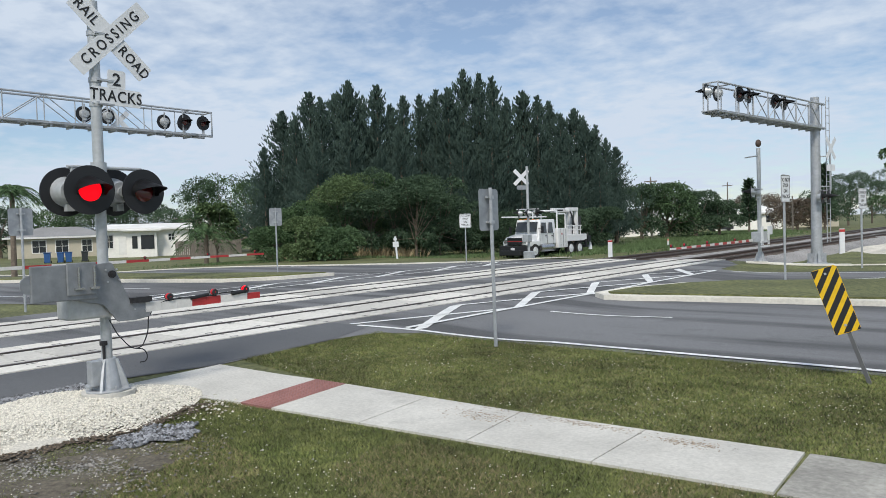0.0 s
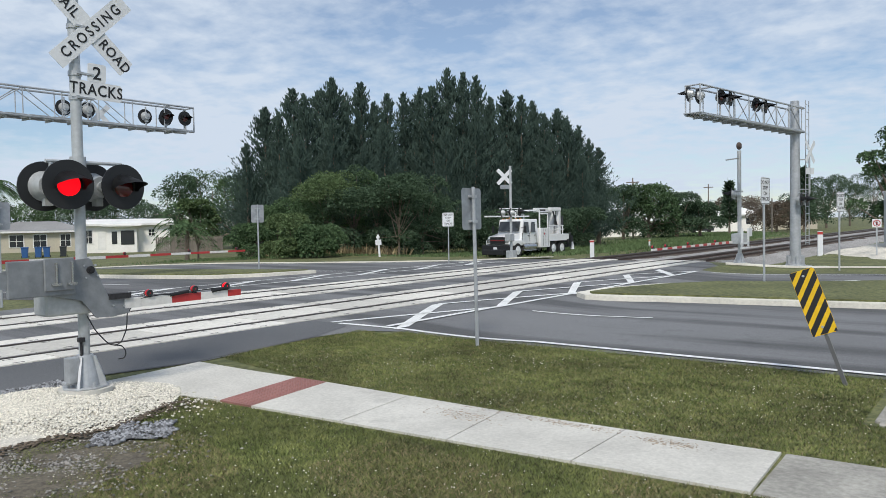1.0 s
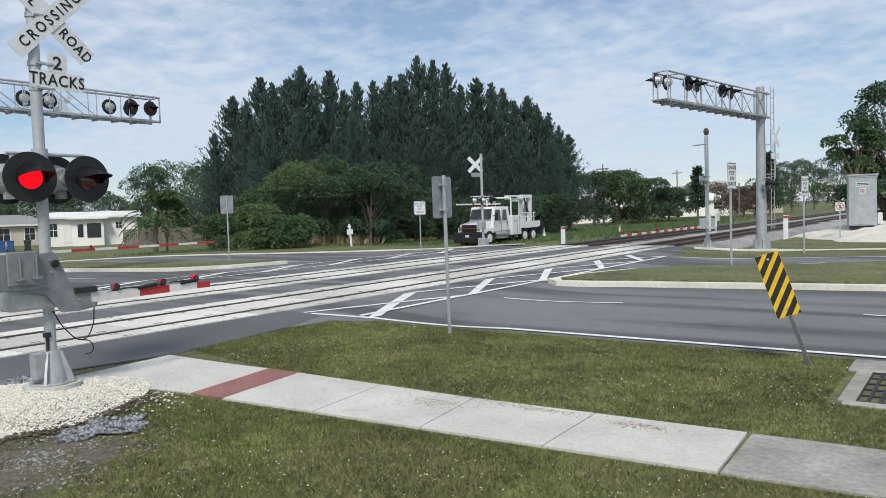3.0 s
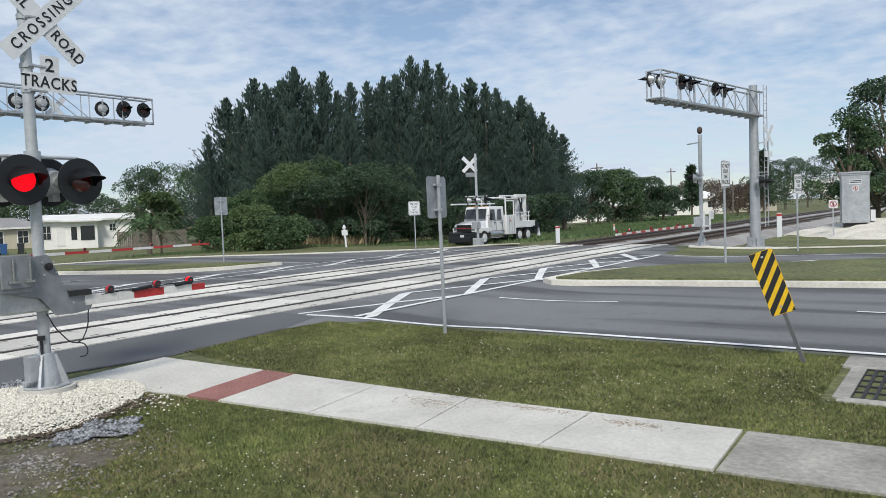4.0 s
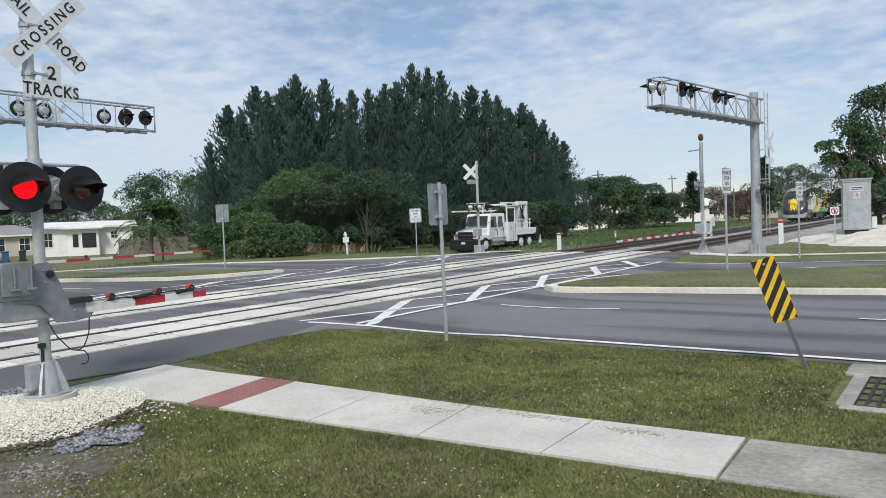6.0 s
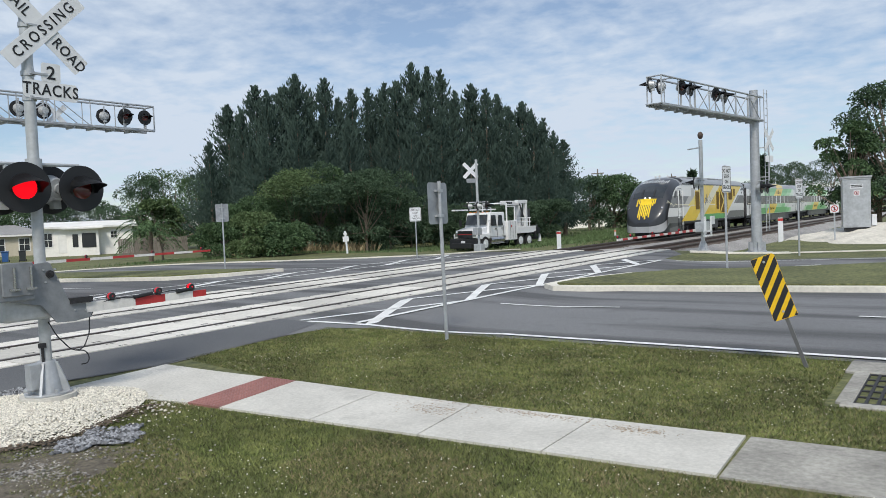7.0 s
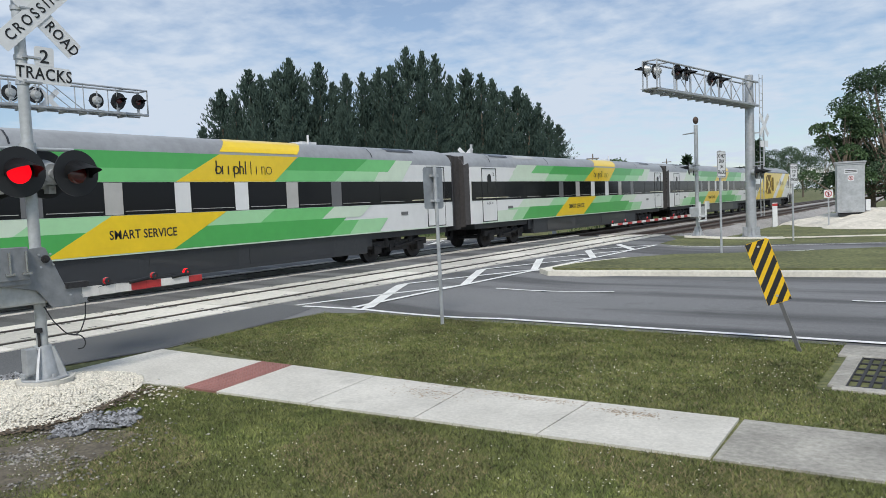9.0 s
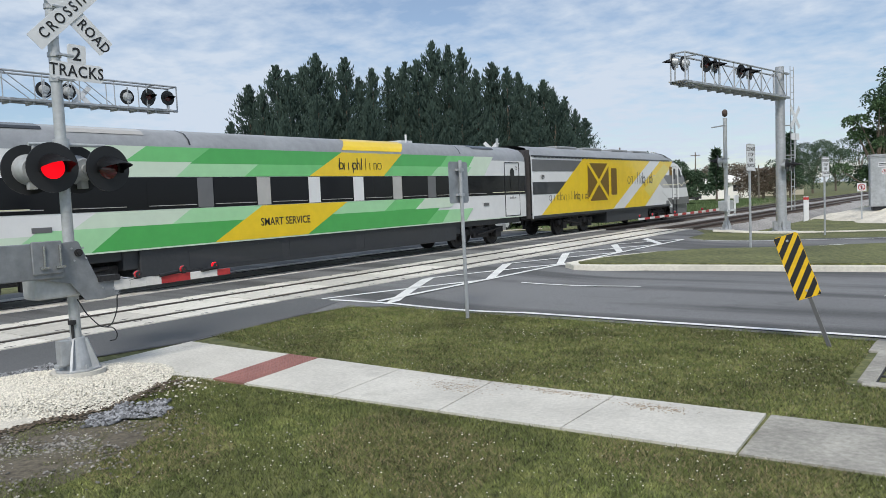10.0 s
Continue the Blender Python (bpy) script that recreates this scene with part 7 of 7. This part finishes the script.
part("body", bm, M["darkgrey"], pc)
for sx in (-1.3, 1.3):
    bm = bmesh.new()
    rod(bm, (sx, -0.88, 0.33), (sx, 0.88, 0.33), 0.33, 16)
    part("wheels", bm, M["tyre"], pc)


# ---- loose stones, grass ----
def scatter(name, label, category, mat, n, place_fn, size, seed, flat=0.7):
    """Many small stones, each an uneven eight-sided lump, as one mass."""
    rng = np.random.default_rng(seed)
    base = np.array([(1, 0, 0), (-1, 0, 0), (0, 1, 0), (0, -1, 0), (0, 0, 1), (0, 0, -0.6)], float)
    faces = np.array([(0, 2, 4), (2, 1, 4), (1, 3, 4), (3, 0, 4), (2, 0, 5), (1, 2, 5), (3, 1, 5), (0, 3, 5)])
    V, F, k = [], [], 0
    while k < n:
        p = place_fn(rng)
        if p is None:
            continue
        s = size * rng.uniform(0.5, 1.4)
        a = rng.uniform(0, 6.28)
        v = base * rng.uniform(0.7, 1.2, (6, 3)) * s * np.array([1.2, 0.9, flat])
        c, sn_ = np.cos(a), np.sin(a)
        v = np.stack([v[:, 0] * c - v[:, 1] * sn_, v[:, 0] * sn_ + v[:, 1] * c, v[:, 2]], 1) + np.array(p)
        V.append(v); F.append(faces + 6 * k)
        k += 1
    ob = foliage(name, np.concatenate(V), np.concatenate(F), mat, None)
    return tagged(ob, label, category, "", "stuff")


def white_heap(rng):
    a, r = rng.uniform(0, 6.28), rng.uniform(0, 1.06) ** 0.6
    x, y = -9.6 + math.cos(a) * 1.12 * r * (1 + 0.07 * math.sin(5 * a) + 0.05 * math.sin(9 * a)), 3.95 + math.sin(a) * 1.92 * r
    if x < -10.65 or (x + 9.97) ** 2 + (y - 4.86) ** 2 < 0.125:
        return None
    return x, y, gz(x, y) + 0.03 + 0.1 * max(0, 1 - r * r)


def grey_stones(rng):
    a, r = rng.uniform(0, 6.28), rng.uniform(0, 1) ** 0.5
    x, y = -7.95 + math.cos(a) * 0.36 * r * (1 + 0.3 * math.sin(3 * a) + 0.25 * math.sin(7 * a + 1)), 4.4 + math.sin(a) * 0.52 * r * (1 + 0.2 * math.sin(4 * a))
    return x, y, gz(x, y) + 0.03


def dirt_stones(rng):
    x, y = rng.normal(-7.6, 0.6), rng.normal(3.3, 0.6)
    if noise.noise(Vector((x * 2.2, y * 2.2, 3))) < rng.uniform(-0.3, 0.3):
        return None
    return x, y, gz(x, y) + 0.02


def shoulder_stones(rng):
    x, y = rng.uniform(-10.95, -10.5), rng.uniform(1.5, 5.0)
    return x, y, gz(x, y) + 0.025


def pebble_spill(rng):
    x, y = rng.normal(-8.75, 0.3), rng.normal(5.45, 0.25)
    return x, y, gz(x, y) + 0.03


scatter("white_stones", "loose white landscaping stones heaped round the mast", "gravel", M["stone_white"], 22000, white_heap, 0.0165, 21)
scatter("grey_stones", "pile of blue-grey ballast stones at the heap's edge", "gravel", M["stone_grey"], 900, grey_stones, 0.03, 22)
scatter("dirt_stones", "scattered grey stones in bare dirt", "gravel", M["stone_dirt"], 1500, dirt_stones, 0.016, 23)
scatter("ballast_stones", "grey ballast stones beside the asphalt", "gravel", M["stone_grey"], 3000, shoulder_stones, 0.032, 24)
scatter("spilled_stones", "white stones spilled over the footpath edge", "gravel", M["stone_white"], 90, pebble_spill, 0.022, 25)


def lawn(name, label, mat, n, seed, box, ok, h, w, lean=0.8):
    """Short grass blades as one mass."""
    rng = np.random.default_rng(seed)
    x = rng.uniform(box[0], box[1], n * 2)
    y = rng.uniform(box[2], box[3], n * 2)
    keep = ok(x, y)
    x, y = x[keep][:n], y[keep][:n]
    m = len(x)
    zz = -0.2 * np.clip((x + 12.52) / 4.5, 0, 1) ** 2 * (3 - 2 * np.clip((x + 12.52) / 4.5, 0, 1))
    p = np.stack([x, y, zz], 1)
    a = rng.uniform(0, 6.28, m)
    hh = h * rng.uniform(0.5, 1.3, m)
    side = np.stack([np.cos(a), np.sin(a), np.zeros(m)], 1) * (w * rng.uniform(0.6, 1.3, m))[:, None]
    b = rng.uniform(0, 6.28, m)
    tip = p + np.stack([np.cos(b) * hh * lean, np.sin(b) * hh * lean, hh], 1)
    v = np.stack([p - side, p + side, tip], 1).reshape(-1, 3)
    ob = foliage(name, v, np.arange(3 * m).reshape(-1, 3), mat, None)
    return tagged(ob, label, "grass", "", "stuff")


def verge_ok(x, y):
    fy = 7.53 + 0.055 * np.maximum(0, x + 5)
    drain_box = (x > -1.45) & (x < 0.7) & (y > 9.28)
    edge = np.where(x < -10.2, 11.1, np.where(x < -8.5, 11.66 + (x + 10.2) * 0.24, 12.14))
    return (y > fy) & (y < edge) & ~drain_box & (x > -10.75 - 0.05 * (y - 7))


def near_ok(x, y):
    ny = 5.92 + 0.075 * (x + 8)
    heap = ((x + 9.6) / 1.12) ** 2 + ((y - 3.95) / 1.92) ** 2 < 1.0
    dirt = (((x + 7.9) / 1.3) ** 2 + ((y - 3.2) / 1.45) ** 2 < 0.9) & (np.sin(x * 5.1) * np.sin(y * 6.3 + x) + 0.5 * np.sin(x * 23) * np.sin(y * 19) < -0.12)
    grey = ((x + 7.95) / 0.32) ** 2 + ((y - 4.4) / 0.48) ** 2 < 1
    return (y < ny - 0.02) & ~heap & ~dirt & ~grey & (x > -9.4)


def bare_ok(x, y):
    patch = np.sin(x * 1.3 + 1) * np.sin(y * 1.9 + x * 0.4) > 0.15
    return near_ok(x, y) & patch


lawn("lawn_grass", "short green lawn between footpath and road", M["blade"], 210000, 31, (-10.9, 2.4, 7.4, 12.2), verge_ok, 0.03, 0.0055)
lawn("lawn_grass", "short patchy green lawn before the footpath", M["blade"], 240000, 32, (-9.4, 2.0, 2.2, 6.8), near_ok, 0.032, 0.0045)
lawn("dry_lawn_grass", "dry straw-coloured grass in the lawn", M["drygrass"], 52000, 33, (-9.4, 2.6, 1.9, 6.8), bare_ok, 0.035, 0.004, 1.6)
lawn("dry_lawn_grass", "dry straw-coloured grass in the verge", M["drygrass"], 30000, 34, (-10.9, 3.0, 7.4, 12.0), verge_ok, 0.03, 0.004, 1.6)


def tall_grass(name, label, mat, n, seed, line, spread, h, w):
    """Rough grass along a line on the far verge."""
    rng = np.random.default_rng(seed)
    k = rng.integers(0, len(line) - 1, n)
    f = rng.uniform(0, 1, n)
    L = np.array(line)
    p2 = L[k] + (L[k + 1] - L[k]) * f[:, None] + rng.normal(size=(n, 2)) * spread
    z = np.array([gz(a, b) for a, b in p2])
    p = np.concatenate([p2, z[:, None]], 1)
    d = rng.normal(size=(n, 3)) * 0.35 + np.array([0, 0, 1])
    d /= np.linalg.norm(d, axis=1)[:, None]
    v, fc = tufts(p, d, h, w, rng, 0.1)
    return tagged(foliage(name, v, fc, mat, None), label, "grass", "", "stuff")


tall_grass("rough_grass", "rough green grass along the shrub belt", M["leaflight"], 16000, 41, [(-52, 34), (-44, 38), (-38, 42.5), (-34, 46), (-29, 52), (-26, 58), (-25, 66)], 2.2, 0.24, 0.025)
tall_grass("rough_grass", "brown seed heads in the rough grass", M["drygrass"], 1500, 42, [(-45, 37), (-41, 40), (-38, 42)], 0.8, 0.9, 0.04)
tall_grass("rough_grass", "rough green grass of the field beside the tracks", M["leaflight"], 26000, 43, [(-25, 50), (-27, 70), (-32, 95), (-38, 125)], 4.0, 0.3, 0.04)


def litter(rng):
    a = rng.uniform(-0.9, 0.85)
    r = rng.normal(1.06, 0.09)
    x, y = -9.6 + math.cos(a) * 1.12 * r, 3.95 + math.sin(a) * 1.92 * r
    return x, y, gz(x, y) + 0.035


def clover(rng):
    x, y = rng.uniform(-10, 2), rng.uniform(2.4, 11.8)
    ok = (near_ok if y < 6.5 else verge_ok)(np.array([x]), np.array([y]))[0]
    if not ok or math.sin(x * 2.1) * math.sin(y * 1.7 + x) < rng.uniform(-0.6, 0.7):
        return None
    return x, y, gz(x, y) + 0.033


def smudge(rng):
    cx, cy, sx, sy = ((-5.35, 7.1, 0.28, 0.12), (-2.92, 7.35, 0.2, 0.06), (-4.1, 7.42, 0.3, 0.05), (-5.2, 7.5, 0.5, 0.04))[rng.integers(0, 4)]
    x, y = rng.normal(cx, sx), rng.normal(cy, sy)
    if y > 7.48 + 0.055 * max(0, x + 5):
        return None
    return x, y, gz(x, y) + 0.0285


scatter("soil_specks", "tan soil smeared over the footpath slabs", "soil", M["soil"], 900, smudge, 0.012, 53, 0.12)
scatter("leaf_litter", "brown dead leaves along the gravel heap", "leaf litter", M["leafbrown"], 900, litter, 0.028, 51, 0.25)
scatter("clover_flowers", "tiny pale clover flowers in the lawn", "flowers", M["stone_white"], 1900, clover, 0.008, 52, 0.8)


motions()
